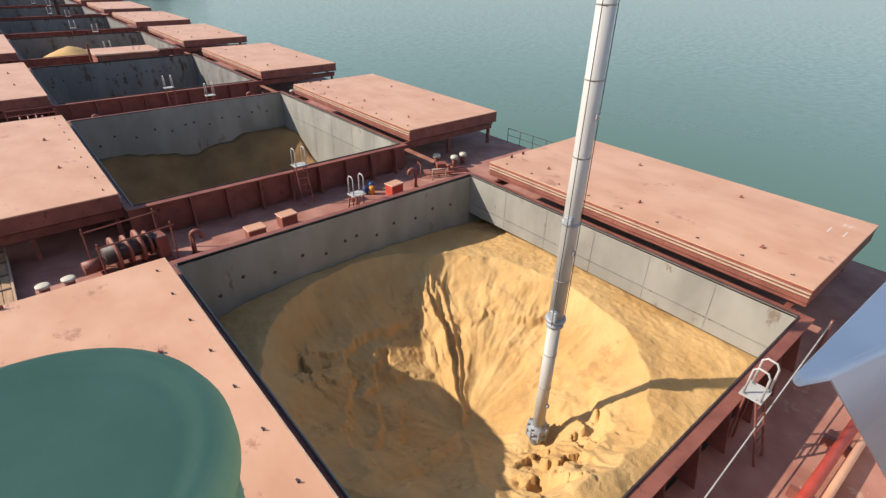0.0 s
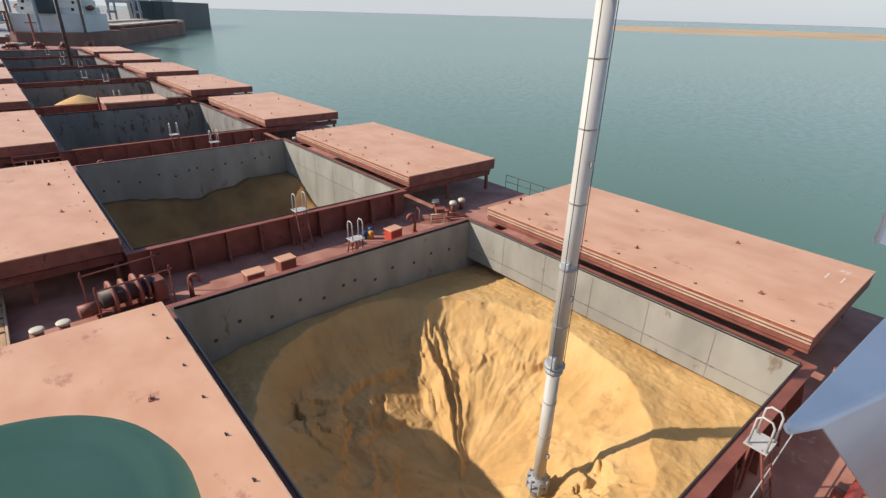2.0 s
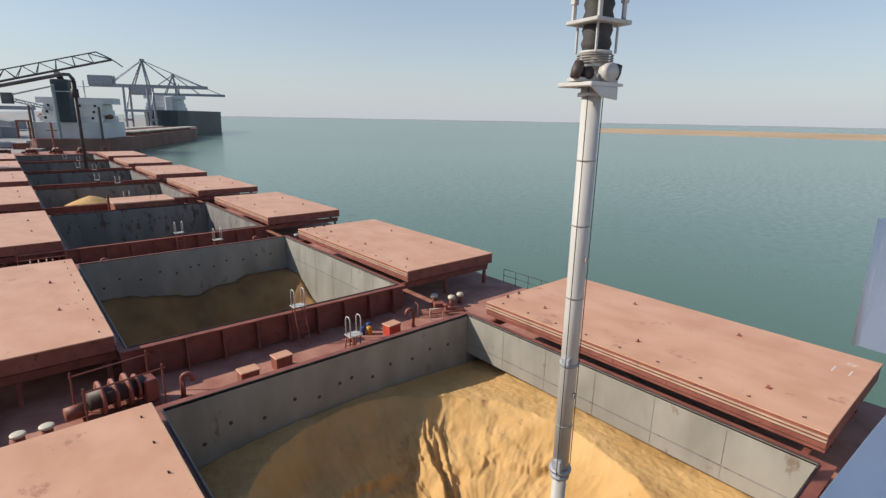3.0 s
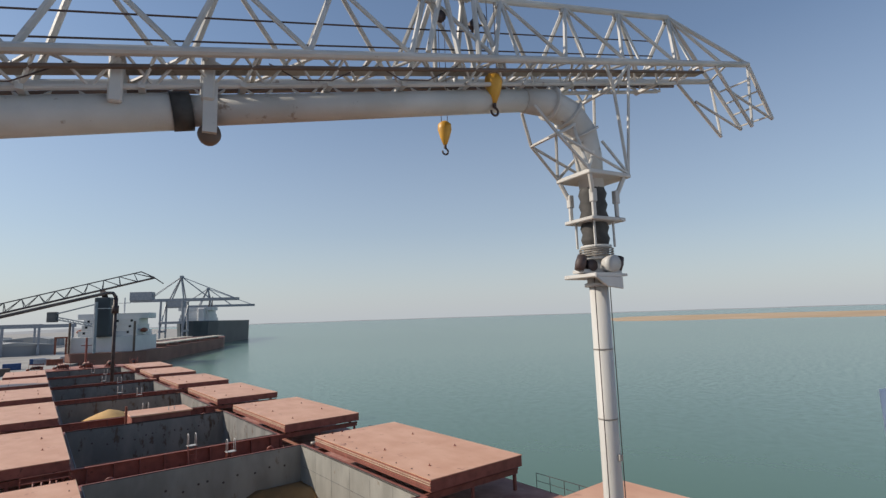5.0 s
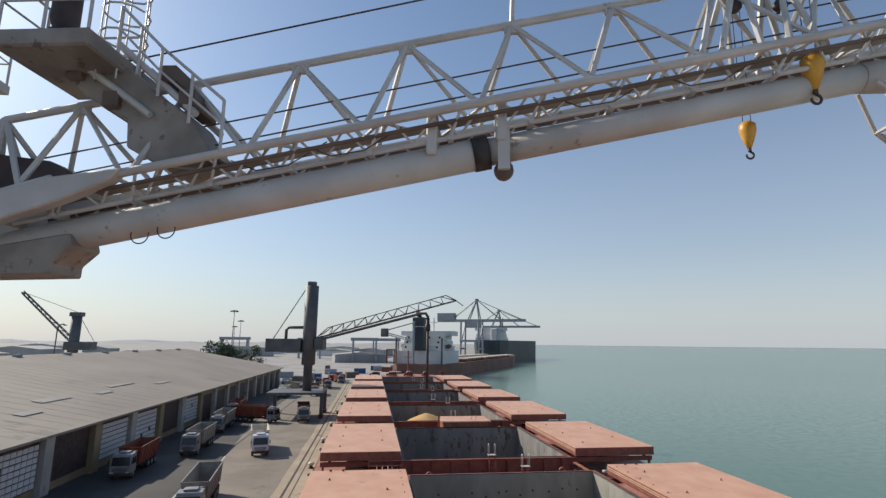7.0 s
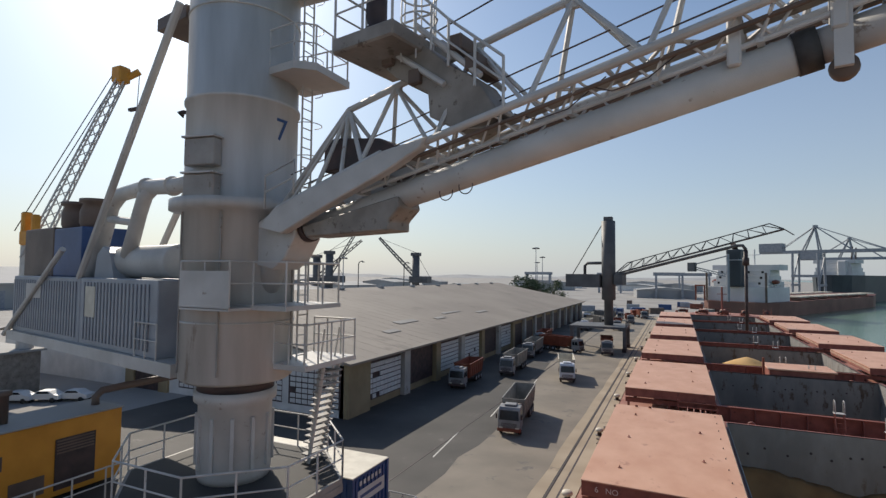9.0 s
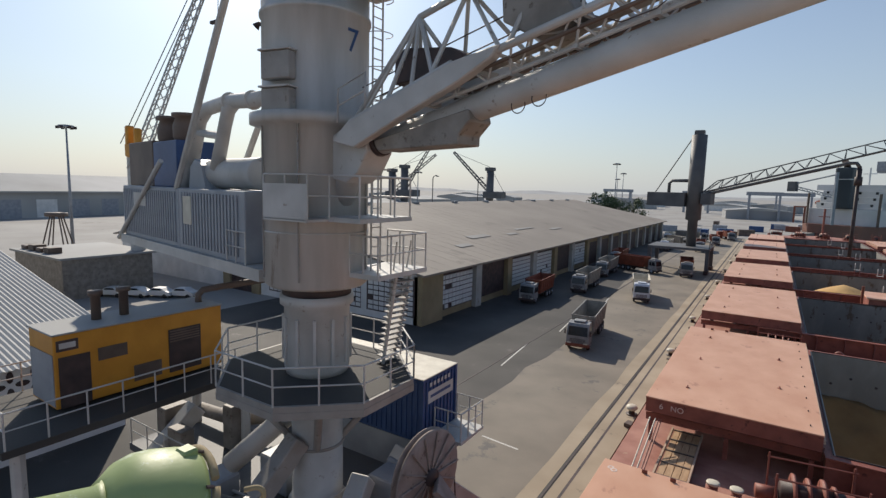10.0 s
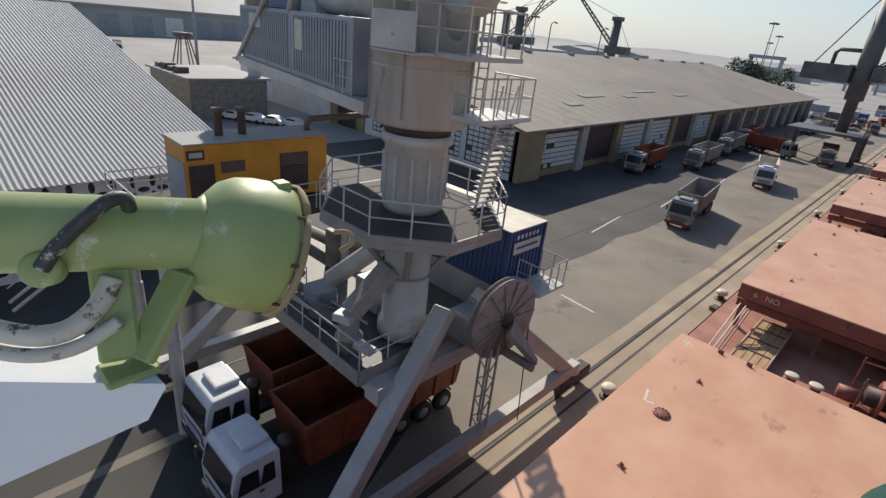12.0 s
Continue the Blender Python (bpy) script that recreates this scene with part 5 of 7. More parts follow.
    for z in (4.2, 5.6, 8.4, 12.1, 14.0, 15.6):
        part("weld_ring", lathe([(0.19, z), (0.212 if z < 7 else 0.236, z), (0.212 if z < 7 else 0.236, z + 0.035), (0.19, z + 0.035)], 24), M_DUST_SHADE, v)
    for z in (3.4, 9.3, 13.1):
        part("pipe_lug", bevelled(boxes((-0.05, 0.05, -0.29, -0.18, z, z + 0.14)), 0.01), M_DUST_SHADE, v)
    for s in (-0.3, 0.32):
        part("hoist_wire", rods(0.012, ((s, -0.1, 6.9), (s, -0.1, 17.4)), seg=5), M_DARK, v)
    dm = pose(PIPE[0] - PX, PIPE[1] - PY, 0, 0, 0, hd)
    part("bellows", lathe([(0, 18.1), (0.26, 18.1)] + [(0.3 + 0.045 * (k % 2), 18.12 + 0.14 * k) for k in range(11)] + [(0.26, 19.7), (0, 19.7)], 24), M_RUBB, c, "black rubber bellows", m=dm)
    part("hanger_plate", bevelled(boxes((-0.62, 0.74, -0.6, 0.6, 19.74, 19.85)), 0.02), W, c, m=dm)
    part("hanger_plate", bevelled(boxes((-0.52, 0.56, -0.5, 0.5, 18.66, 18.75)), 0.02), W, c, m=dm)
    part("collar", lathe([(0, 17.75), (0.36, 17.75), (0.36, 17.83), (0.3, 17.85), (0.3, 18.02), (0.37, 18.04), (0.37, 18.1), (0, 18.1)], 24), W, c, m=dm)
    part("winch_plate", bevelled(boxes((-0.6, 0.25, -0.55, 0.55, 17.3, 17.4)), 0.02), W, c, m=dm)
    part("winch_skirt", bevelled(prism([(-0.6, 17.3), (0.25, 17.3), (0.25, 17.02), (-0.25, 17.08)], -0.03, 0.03), 0.01), W, c, m=dm @ pose(0, -0.52, 0, 90, 0, 0))
    part("winch_bracket", boxes((0.28, 0.62, -0.35, 0.35, 17.34, 17.4)), W, c, m=dm)
    for q in (-0.2, 0.0, 0.2):
        part("winch_gear", lathe([(0, -0.03), (0.14, -0.03), (0.14, 0.03), (0, 0.03)], 14), M_DARK, c, m=dm @ pose(-0.35, q, 17.6, 90, 0, 0))
    for q in range(4):
        part("coil_ring", tube(arc((0, 0, 17.84 + 0.055 * q), 0.4, 0, 352, (1, 0, 0), (0, 1, 0), 20), 0.018, 5), M_GRIME_SHADE, c, m=dm)
    part("winch_drum", lathe([(0, -0.12), (0.2, -0.12), (0.2, 0.12), (0, 0.12)], 18), W, c, m=dm @ pose(0.0, -0.45, 17.62, 90, 0, 0))
    for x in (-0.62, 0.6):
        part("winch_motor", lathe([(0, -0.18), (0.11, -0.18), (0.13, 0), (0.11, 0.18), (0, 0.18)], 16), M_DARK, c, m=dm @ pose(x, -0.1, 17.66, 0, 20, 0))
        part("motor_bracket", boxes((min(x, 0), max(x, 0), -0.2, 0.2, 17.42, 17.5)), W, c, m=dm)
    part("pipe_head", lathe([(0, 17.1), (0.33, 17.1), (0.33, 17.18), (0.26, 17.2), (0.26, 17.75), (0, 17.75)], 24), W, c, m=dm)
    for x, y in ((-0.5, -0.5), (0.5, -0.5), (-0.5, 0.5), (0.5, 0.5)):
        part("hanger_strut", rods(0.055, ((x * 1.1, y * 1.05, 19.74), (x * 0.74, y * 0.8, 19.25)), ((x * 0.74, y * 0.8, 19.25), (x * 0.74, y * 0.8, 18.75)), seg=6), W, c, m=dm)
        part("strut_pad", bevelled(boxes((x * 0.74 - 0.07, x * 0.74 + 0.07, y * 0.8 - 0.07, y * 0.8 + 0.07, 19.1, 19.42)), 0.015), W, c, m=dm)
        part("tie_bolt", rods(0.03, ((x * 0.62, y * 0.62, 18.66), (x * 0.62, y * 0.62, 18.05)), seg=6), W, c, m=dm)
    for s in (-1, 1):
        nl, nr = (-1.42, s * 0.5, 20.6), (0.42, s * 0.55, 22.05)
        cl, cr = (-0.6, s * 0.55, 19.85), (0.7, s * 0.55, 19.85)
        for a_, b_ in ((cl, nl), (nl, (-1.85, s * 0.25, 21.3)), (nl, (-0.7, s * 0.3, 21.0)), (cl, (-0.78, s * 0.3, 21.0)), (cl, (-0.15, s * 0.3, 20.4)), (cr, (0.95, s * 0.62, lowz(L + 0.95))), (cr, nr), (nr, (1.0, s * 0.62, lowz(L + 1.0))), (nr, (0.1, s * 0.62, lowz(L + 0.1))), (cr, (0.15, s * 0.3, 20.7)), (nl, cr)):
            part("hanger_rod", rods(0.04, (a_, b_), seg=6), W, c, m=dm)
    part("hanger_beam", rods(0.05, ((0.42, -0.55, 22.05), (0.42, 0.55, 22.05)), seg=6), W, c, m=dm)
    part("hanger_beam", rods(0.04, ((-1.42, -0.5, 20.6), (-1.42, 0.5, 20.6)), seg=6), W, c, m=dm)
    return c


unloader()


def hook_block(x, y, z, top, size=1.0):
    top = z + (top - z) / size
    h = tagged(empty("hook_block", pose(x, y, z, 0, 0, -10) @ Matrix.Scale(size, 4)), "yellow hook block hanging on thin ropes", "hook", "hook blocks")
    part("cheek", lathe([(0, -0.34), (0.05, -0.33), (0.14, -0.1), (0.2, 0.12), (0.19, 0.28), (0.1, 0.36), (0, 0.37)], 16), M_ORANGE, h)
    part("swivel", rods(0.045, ((0, 0, -0.42), (0, 0, -0.32)), seg=8), M_DARK, h)
    part("hook", tube(arc((0, 0, -0.52), 0.09, 90, -190, (1, 0, 0), (0, 0, 1), 10), 0.028, 6), M_DARK, h)
    for s in (-0.1, 0.1):
        part("rope", rods(0.01, ((s, 0, 0.3), (s, 0, top - z)), seg=5), M_DARK, h)
    return h


# ---- things carried by the unloader ----
def sea_container(x0, x1, y0, y1, z0, mat, label):
    c = tagged(empty("shipping_container", pose(0, 0, z0)), label, "container")
    h = 2.6
    part("body", boxes((x0 + 0.06, x1 - 0.06, y0 + 0.06, y1 - 0.06, 0.05, h - 0.02)), mat, c)
    part("roof", boxes((x0, x1, y0, y1, h - 0.02, h + 0.02)), M_CREAM, c, "dust-covered pale roof")
    for x in (x0 + 0.06, x1 - 0.06):
        for y in (y0 + 0.06, y1 - 0.06):
            part("corner_post", boxes((x - 0.065, x + 0.065, y - 0.065, y + 0.065, 0, h - 0.02)), mat, c)
    r1 = mesh_of("rib", boxes((-0.05, 0.05, -0.04, 0.0, 0.15, h - 0.15)), mat)
    for k in range(int((x1 - x0 - 0.4) / 0.25)):
        o = new("rib", r1)
        o.parent, o.matrix_basis = c, pose(x0 + 0.3 + 0.25 * k, y0 + 0.058, 0)
    for k in range(8):
        o = new("rib", r1)
        o.parent, o.matrix_basis = c, pose(x1 - 0.058, y0 + 0.3 + 0.26 * k, 0, 0, 0, 90)
    part("sign", boxes((x1 - 0.015, x1 - 0.005, y0 + 0.35, y1 - 0.3, 1.55, 2.05)), M_WHITE, c, "white sign with plain bars")
    part("sign_bar", boxes((x1 - 0.004, x1 + 0.0, y0 + 0.5, y1 - 0.5, 1.75, 1.87)), M_BLUE, c)
    for k in range(6):
        part("marking", boxes((x1 - 0.012, x1 - 0.004, y0 + 0.45 + 0.26 * k, y0 + 0.6 + 0.26 * k, 2.2, 2.36)), M_WHITE, c)
    return c


sea_container(-16.6, -10.45, 15.4, 17.85, 6.85, M_BLUE, "dark blue shipping container on the unloader's portal")
st = tagged(empty("container_stand"), "grey steel frame carrying a container on the portal", "frame")
part("frame", boxes((-16.6, -10.45, 15.5, 15.8, 5.5, 6.85)), M_GREY, st)
part("frame", boxes((-16.6, -10.45, 17.4, 17.7, 5.5, 6.85)), M_GREY, st)
part("balcony", boxes((-10.44, -9.15, 16.1, 17.9, 6.95, 7.07)), M_WHITE, st)
railing(st, [(-10.4, 16.15, 7.07), (-9.2, 16.15, 7.07), (-9.2, 17.85, 7.07), (-10.4, 17.85, 7.07)], 1.1, 0.03, M_WHITE, 0.6)
for y in (16.2, 17.6):
    part("bracket", rods(0.05, ((-9.3, y, 6.95), (-10.5, 15.65 if y < 17 else 17.55, 5.9)), seg=6), M_WHITE, st)


def generator():
    g = tagged(empty("generator_set", pose(-21.25, 6.9, 8.95, 0, 0, -1)), "orange-yellow generator housing with two exhaust stacks", "generator")
    L, w, h = 6.0, 2.0, 2.6
    part("housing", bevelled(boxes((0, w, 0.0, L, 0.1, h)), 0.03), M_YEL, g)
    part("roof", bevelled(boxes((-0.05, w + 0.05, -0.05, L + 0.05, h, h + 0.06)), 0.015), M_FAR, g, "pale dusty roof")
    part("end_panel", boxes((0.12, w - 0.05, -0.03, -0.004, 0.2, h - 0.65)), M_GREY, g, "grey end panel")
    for a, b, z0, z1 in ((0.12, 1.05, 0.1, 1.85), (3.75, 5.05, 0.3, 2.0)):
        part("door", boxes((w + 0.004, w + 0.03, a, b, z0, z1)), M_DARK, g, "dark louvred door")
    for a, b, z0, z1 in ((1.3, 2.25, 1.45, 1.9), (2.45, 3.45, 0.35, 0.95)):
        part("louvre", boxes((w + 0.004, w + 0.03, a, b, z0, z1)), M_BROWN, g)
    for k in range(5):
        part("slat", boxes((w + 0.03, w + 0.045, 3.8, 5.0, 1.5 + 0.1 * k, 1.55 + 0.1 * k)), M_BROWN, g)
    part("badge", boxes((w + 0.004, w + 0.02, 0.08, 0.72, 2.05, 2.42)), M_DARK, g, "black badge plate")
    part("badge_mark", boxes((w + 0.021, w + 0.026, 0.16, 0.64, 2.14, 2.33)), M_WHITE, g)
    for y, r in ((1.75, 0.16), (2.7, 0.16)):
        part("exhaust", lathe([(0, h), (r, h), (r, h + 0.95), (r + 0.08, h + 0.97), (r + 0.08, h + 1.12), (0, h + 1.12)], 16), M_BROWN, g, m=pose(0.9, y, 0))
    part("roof_pipe", tube([(1.0, L - 0.4, h), (1.0, L - 0.4, h + 0.35), (1.05, L - 0.2, h + 0.55), (1.4, L + 0.3, h + 0.65), (3.4, L + 2.4, h + 1.1)], 0.14, 10), M_BROWN, g)
    return g


generator()
pl = tagged(empty("generator_platform"), "grey railed steel platform carrying the generator set", "platform")
part("floor", prism([(-22.4, 4.9), (-17.6, 4.9), (-17.6, 13.6), (-22.4, 13.9)], 8.7, 8.94), M_ASPH, pl)
for x, y in ((-22.0, 5.4), (-18.1, 5.4), (-18.1, 13.2), (-22.0, 13.4)):
    part("column", rods(0.2, ((x, y, 5.3), (x, y, 8.7)), seg=8), M_WHITE, pl)
    part("column", rods(0.25, ((x, y, 0), (x, y, 5.3)), seg=8), M_WHITE, pl)
railing(pl, [(-22.3, 13.7, 8.94), (-22.3, 5.0, 8.94), (-17.65, 5.0, 8.94), (-17.65, 13.5, 8.94)], 1.1, 0.03, M_WHITE, 1.0)
for s in (0, 0.8):
    part("stair_stringer", rods(0.07, ((-22.4 + s, 5.3, 8.2), (-24.2 + s, 1.4, 4.6)), seg=6), M_WHITE, pl)
    part("stair_rail", rods(0.03, ((-22.4 + s, 5.3, 9.2), (-24.2 + s, 1.4, 5.6)), seg=6), M_WHITE, pl)
hook_block(7.8, 7.75, 21.5, 23.6)
hook_block(7.0, 8.55, 20.55, 23.4, 0.78)

# ---- quay furniture ----
for x in (-9.3, -21.3):
    r = tagged(part("crane_rail", boxes((x - 0.05, x + 0.05, -90, 232, -0.05, 0.03)), M_DARK), "worn steel crane rail set in the quay", "rail", kind="structure")
    tagged(part("rail_groove", boxes((x - 0.16, x - 0.054, -90, 232, -0.05, 0.008), (x + 0.054, x + 0.12, -90, 232, -0.05, 0.008)), M_ASPH), "dark dirt-filled groove beside the crane rail", "groove", kind="structure")
tagged(part("service_channel", boxes((-8.55, -8.4, -90, 232, -0.05, 0.009)), M_DARK), "narrow dark channel along the quay edge", "channel", kind="structure")
tagged(part("kerb", boxes((-6.15, -5.9, -90, 232, -0.1, 0.2)), M_QUAY), "low concrete kerb along the quay edge", "kerb", kind="structure")
for (x, y), a in (((-13.9, 29.5), 84), ((-20.9, 47), 6), ((-20.6, 62), 6), ((-20.3, 78), 6)):
    ln = tagged(part("lane_mark", boxes((-0.07, 0.07, -1.4 if a > 50 else -4, 1.4 if a > 50 else 4, 0.0, 0.004)), M_LINE, m=pose(x, y, 0.012 if a < 50 else 0.004, 0, 0, a)), "worn white lane mark", "road marking", kind="structure")


def bollard():
    b = tagged(empty("quay_bollard"), "pale weathered mooring bollard on the quay edge", "bollard", "quay bollards")
    part("base", lathe([(0, 0), (0.42, 0), (0.42, 0.06), (0, 0.06)], 18), M_DARK, b)
    part("stem", lathe([(0, 0.06), (0.24, 0.06), (0.2, 0.3), (0.24, 0.5), (0, 0.5)], 18), M_DARK, b)
    part("head", lathe([(0, 0.48), (0.36, 0.46), (0.42, 0.56), (0.36, 0.7), (0.15, 0.76), (0, 0.77)], 18), M_CREAM, b, m=pose(0, 0, 0, 6, 0, 0))
    return b


bo0 = bollard()
bo0.matrix_basis = pose(-7.6, 22.0, 0)
for y in (39.3, 56.5, 73.5, 91, 108, 126, 144, 162, 4.5, -13):
    copy_thing(bo0, pose(-7.65, y, 0))
rng = random.Random(5)
for k in range(12):
    f = tagged(part("quay_fitting", bevelled(boxes((-0.35, 0.35, -0.3, 0.3, 0, rng.uniform(0.12, 0.4))), 0.03), M_BROWN, m=pose(-7.0 + rng.uniform(-0.4, 0.4), 37 + rng.uniform(0, 60), 0, 0, 0, rng.uniform(0, 90))), "small rusty steel fitting on the quay edge", "fitting", "quay fittings")


# ---- tipper lorries ----
def lorry(cabmat, tipmat, label, length=9.4, bumper=None):
    t = tagged(empty("tipper_lorry"), label, "lorry", "lorries")
    # the front is at y = 0 and faces -y
    cab = bmesh.new()
    prof = [(0.0, 0.75), (-0.02, 1.55), (0.22, 2.65), (0.4, 2.86), (1.7, 2.9), (1.78, 2.8), (1.8, 0.75)]
    for s in (-1.18, 1.18):
        cab.faces.new([cab.verts.new((s * (0.94 if z > 2 else 1.0), y, z)) for y, z in prof])
    cab.verts.ensure_lookup_table()
    n = len(prof)
    for k in range(n):
        cab.faces.new((cab.verts[k], cab.verts[(k + 1) % n], cab.verts[n + (k + 1) % n], cab.verts[n + k]))
    bmesh.ops.recalc_face_normals(cab, faces=cab.faces[:])
    bevelled(cab, 0.06, 2)
    body = part("cab", cab, cabmat, t, m=pose(0, 0, 0))
    ws = bmesh.new()
    ws.faces.new([ws.verts.new(p) for p in ((-1.02, -0.035, 1.62), (1.02, -0.035, 1.62), (0.96, 0.17, 2.55), (-0.96, 0.17, 2.55))])
    part("windscreen", ws, M_GLASS, body)
    for s in (-1, 1):
        for y0, y1 in ((0.32, 0.98), (1.1, 1.55)):
            sw = bmesh.new()
            sw.faces.new([sw.verts.new(p) for p in ((s * 1.195, y0 - 0.12, 1.7), (s * 1.195, y1, 1.7), (s * 1.135, y1, 2.45), (s * 1.135, y0 + 0.08, 2.45))])
            part("side_window", sw, M_GLASS, body)
        part("mirror", bevelled(boxes((s * 1.3 - 0.07, s * 1.3 + 0.07, -0.15, -0.05, 1.75, 2.25)), 0.02), M_DARK, body)
        part("step", boxes((s * 1.12 - 0.1, s * 1.12 + 0.1, 0.25, 0.8, 0.45, 0.55)), M_DARK, body)
        part("headlight", boxes((s * 0.85 - 0.2, s * 0.85 + 0.2, -0.1, -0.06, 0.72, 0.92)), M_CREAM, body)
        part("door_handle", boxes((s * 1.2 - 0.02, s * 1.2 + 0.02, 0.95, 1.12, 1.45, 1.5)), M_DARK, body)
    part("bumper", bevelled(boxes((-1.22, 1.22, -0.12, 0.35, 0.45, 0.8)), 0.04), bumper or M_DARK, body)
    part("grille", boxes((-0.8, 0.8, -0.05, -0.03, 0.85, 1.3)), M_DARK, body)
    for k in range(4):
        part("grille_slat", boxes((-0.8, 0.8, -0.065, -0.05, 0.9 + 0.1 * k, 0.94 + 0.1 * k)), cabmat, body)
    part("roof_fairing", bevelled(boxes((-0.62, 0.62, 0.7, 1.7, 2.88, 3.08)), 0.09, 2), cabmat, body)
    part("chassis", boxes((-0.45, 0.45, 0.2, length, 0.7, 0.95)), M_DARK, t)
    part("air_filter", lathe([(0, 1.0), (0.18, 1.0), (0.18, 2.6), (0.26, 2.65), (0.26, 2.9), (0, 2.9)], 12), M_DARK, t, m=pose(0.85, 2.1, 0))
    tip = bmesh.new()
    y0, y1, z0, z1, w = 2.7, length, 1.15, 3.2, 1.25
    th = 0.08
    lo = [(-w * 0.86, y0 + 0.25), (w * 0.86, y0 + 0.25), (w * 0.86, y1 - 0.2), (-w * 0.86, y1 - 0.2)]
    hi = [(-w, y0), (w, y0), (w, y1), (-w, y1)]
    vs = [tip.verts.new((x, y, z0)) for x, y in lo] + [tip.verts.new((x, y, z1)) for x, y in hi]
    inn = [tip.verts.new((x * 0.93, y + (th if k < 2 else -th), z1)) for k, (x, y) in enumerate(hi)] + [tip.verts.new((x * 0.92, y + (th if k < 2 else -th), z0 + 0.1)) for k, (x, y) in enumerate(lo)]
    tip.faces.new(vs[:4][::-1])
    for k in range(4):
        j = (k + 1) % 4
        tip.faces.new((vs[k], vs[j], vs[4 + j], vs[4 + k]))
        tip.faces.new((vs[4 + k], vs[4 + j], inn[j], inn[k]))
        tip.faces.new((inn[k], inn[j], inn[4 + j], inn[4 + k]))
    tip.faces.new(inn[4:])
    bmesh.ops.recalc_face_normals(tip, faces=tip.faces[:])
    tb = part("tipper_body", tip, tipmat, t)
    rib = mesh_of("rib", boxes((-0.04, 0.04, -0.05, 0.05, 0, 1.95)), tipmat)
    for s in (-1, 1):
        for k in range(7):
            o = new("rib", rib)
            o.parent, o.matrix_basis = tb, pose(s * 1.12, y0 + 0.5 + k * (y1 - y0 - 1) / 6, 1.2, 0, s * 4, 0)
        part("top_rail", boxes((s * w - 0.06, s * w + 0.06, y0, y1, z1 - 0.08, z1 + 0.04)), tipmat, tb)
    wheel = mesh_of("tyre", lathe([(0, -0.16), (0.3, -0.16), (0.5, -0.14), (0.53, 0), (0.5, 0.14), (0.3, 0.16), (0, 0.16)], 18), M_RUB)
    rim = mesh_of("rim", lathe([(0, -0.17), (0.27, -0.17), (0.27, 0.17), (0, 0.17)], 14), M_GREY)
    for y in (0.95, length - 3.6, length - 2.3, length - 1.0):
        for s in (-1, 1):
            wob = new("wheel", wheel)
            wob.parent, wob.matrix_basis = t, pose(s * 1.0, y, 0.53, 0, 90, 0)
            ro = new("rim", rim)
            ro.parent = wob
    for y in (length - 3.6, length - 2.3, length - 1.0):
        for s in (-1, 1):
            part("mudguard", tube(arc((s * 1.0, y, 0.53), 0.62, 25, 155, (0, 1, 0), (0, 0, 1), 6), 0.05, 6), M_DARK, t)
    return t


l1 = lorry(M_CAB, M_TIP, "white-cabbed tipper lorry with an empty rust-red body", 11.0)
l1.matrix_basis = pose(-13.4, 4.75, 0)
copy_thing(l1, pose(-16.85, 5.35, 0))
l2 = lorry(M_GREYCAB, M_TIPG, "dusty grey and orange tipper lorry with a grey open body", 11.5, M_TIP)
l2.matrix_basis = pose(-16.1, 52.0, 0, 0, 0, 7)
l3 = lorry(M_CAB, M_CREAM, "white tipper lorry with a cream open body", 9.4)
l3.matrix_basis = pose(-15.75, 81.2, 0, 0, 0, 13)
l4 = lorry(M_GREYCAB, M_TIPG, "tipper lorry waiting by the warehouse, cab greyed for shade", 11.0)
l4.matrix_basis = pose(-25.9, 82.0, 0, 0, 0, 3)
l5 = lorry(M_GREYCAB, M_TIP, "red-bodied lorry waiting by the warehouse, cab greyed for shade", 10.0)
l5.matrix_basis = pose(-29.5, 69.5, 0, 0, 0, 4)
copy_thing(l4, pose(-27.5, 101.0, 0, 0, 0, 3))
copy_thing(l5, pose(-29.8, 120.0, 0, 0, 0, 2))
copy_thing(l5, pose(-19.0, 113.5, 0, 0, 0, 70))
copy_thing(l5, pose(-13.6, 112.5, 0, 0, 0, 8))
for k, (x, y, a) in enumerate(((-17, 165, 5), (-21, 175, 40), (-26, 160, 0), (-15, 190, 10), (-19, 205, 80), (-30, 190, 0), (-12, 215, 15))):
    copy_thing((l5, l4, l3)[k % 3], pose(x, y, 0, 0, 0, a))

# ---- long warehouse ----
wh = tagged(empty("warehouse", pose(-34.4, 49.5, 0)), "long low warehouse with a pale dusty sheet roof", "warehouse")
EZ, RZ, LW, DW = 6.6, 13.2, 160.0, 35.5
roof = bmesh.new()
for sx in (0, 1):
    xs = (0.9, -DW) if sx == 0 else (-DW, -2 * DW - 0.9)
    zs = (EZ - 0.17, RZ) if sx == 0 else (RZ, EZ - 0.17)
    q = [(xs[0], -0.9, zs[0]), (xs[1], -0.9, zs[1]), (xs[1], LW, zs[1]), (xs[0], LW, zs[0])]
    v = [roof.verts.new(p) for p in q] + [roof.verts.new((p[0], p[1], p[2] - 0.25)) for p in q]
    roof.faces.new(v[:4])
    roof.faces.new(v[4:][::-1])
    for k in range(4):
        roof.faces.new((v[k], v[(k + 1) % 4], v[4 + (k + 1) % 4], v[4 + k]))
bmesh.ops.recalc_face_normals(roof, faces=roof.faces[:])
rf = part("roof", roof, M_ROOF, wh, "pale grey roof with light repair patches")
seam = mesh_of("roof_seam", boxes((0, DW * 1.02, -0.03, 0.03, 0, 0.008)), M_ROOF)
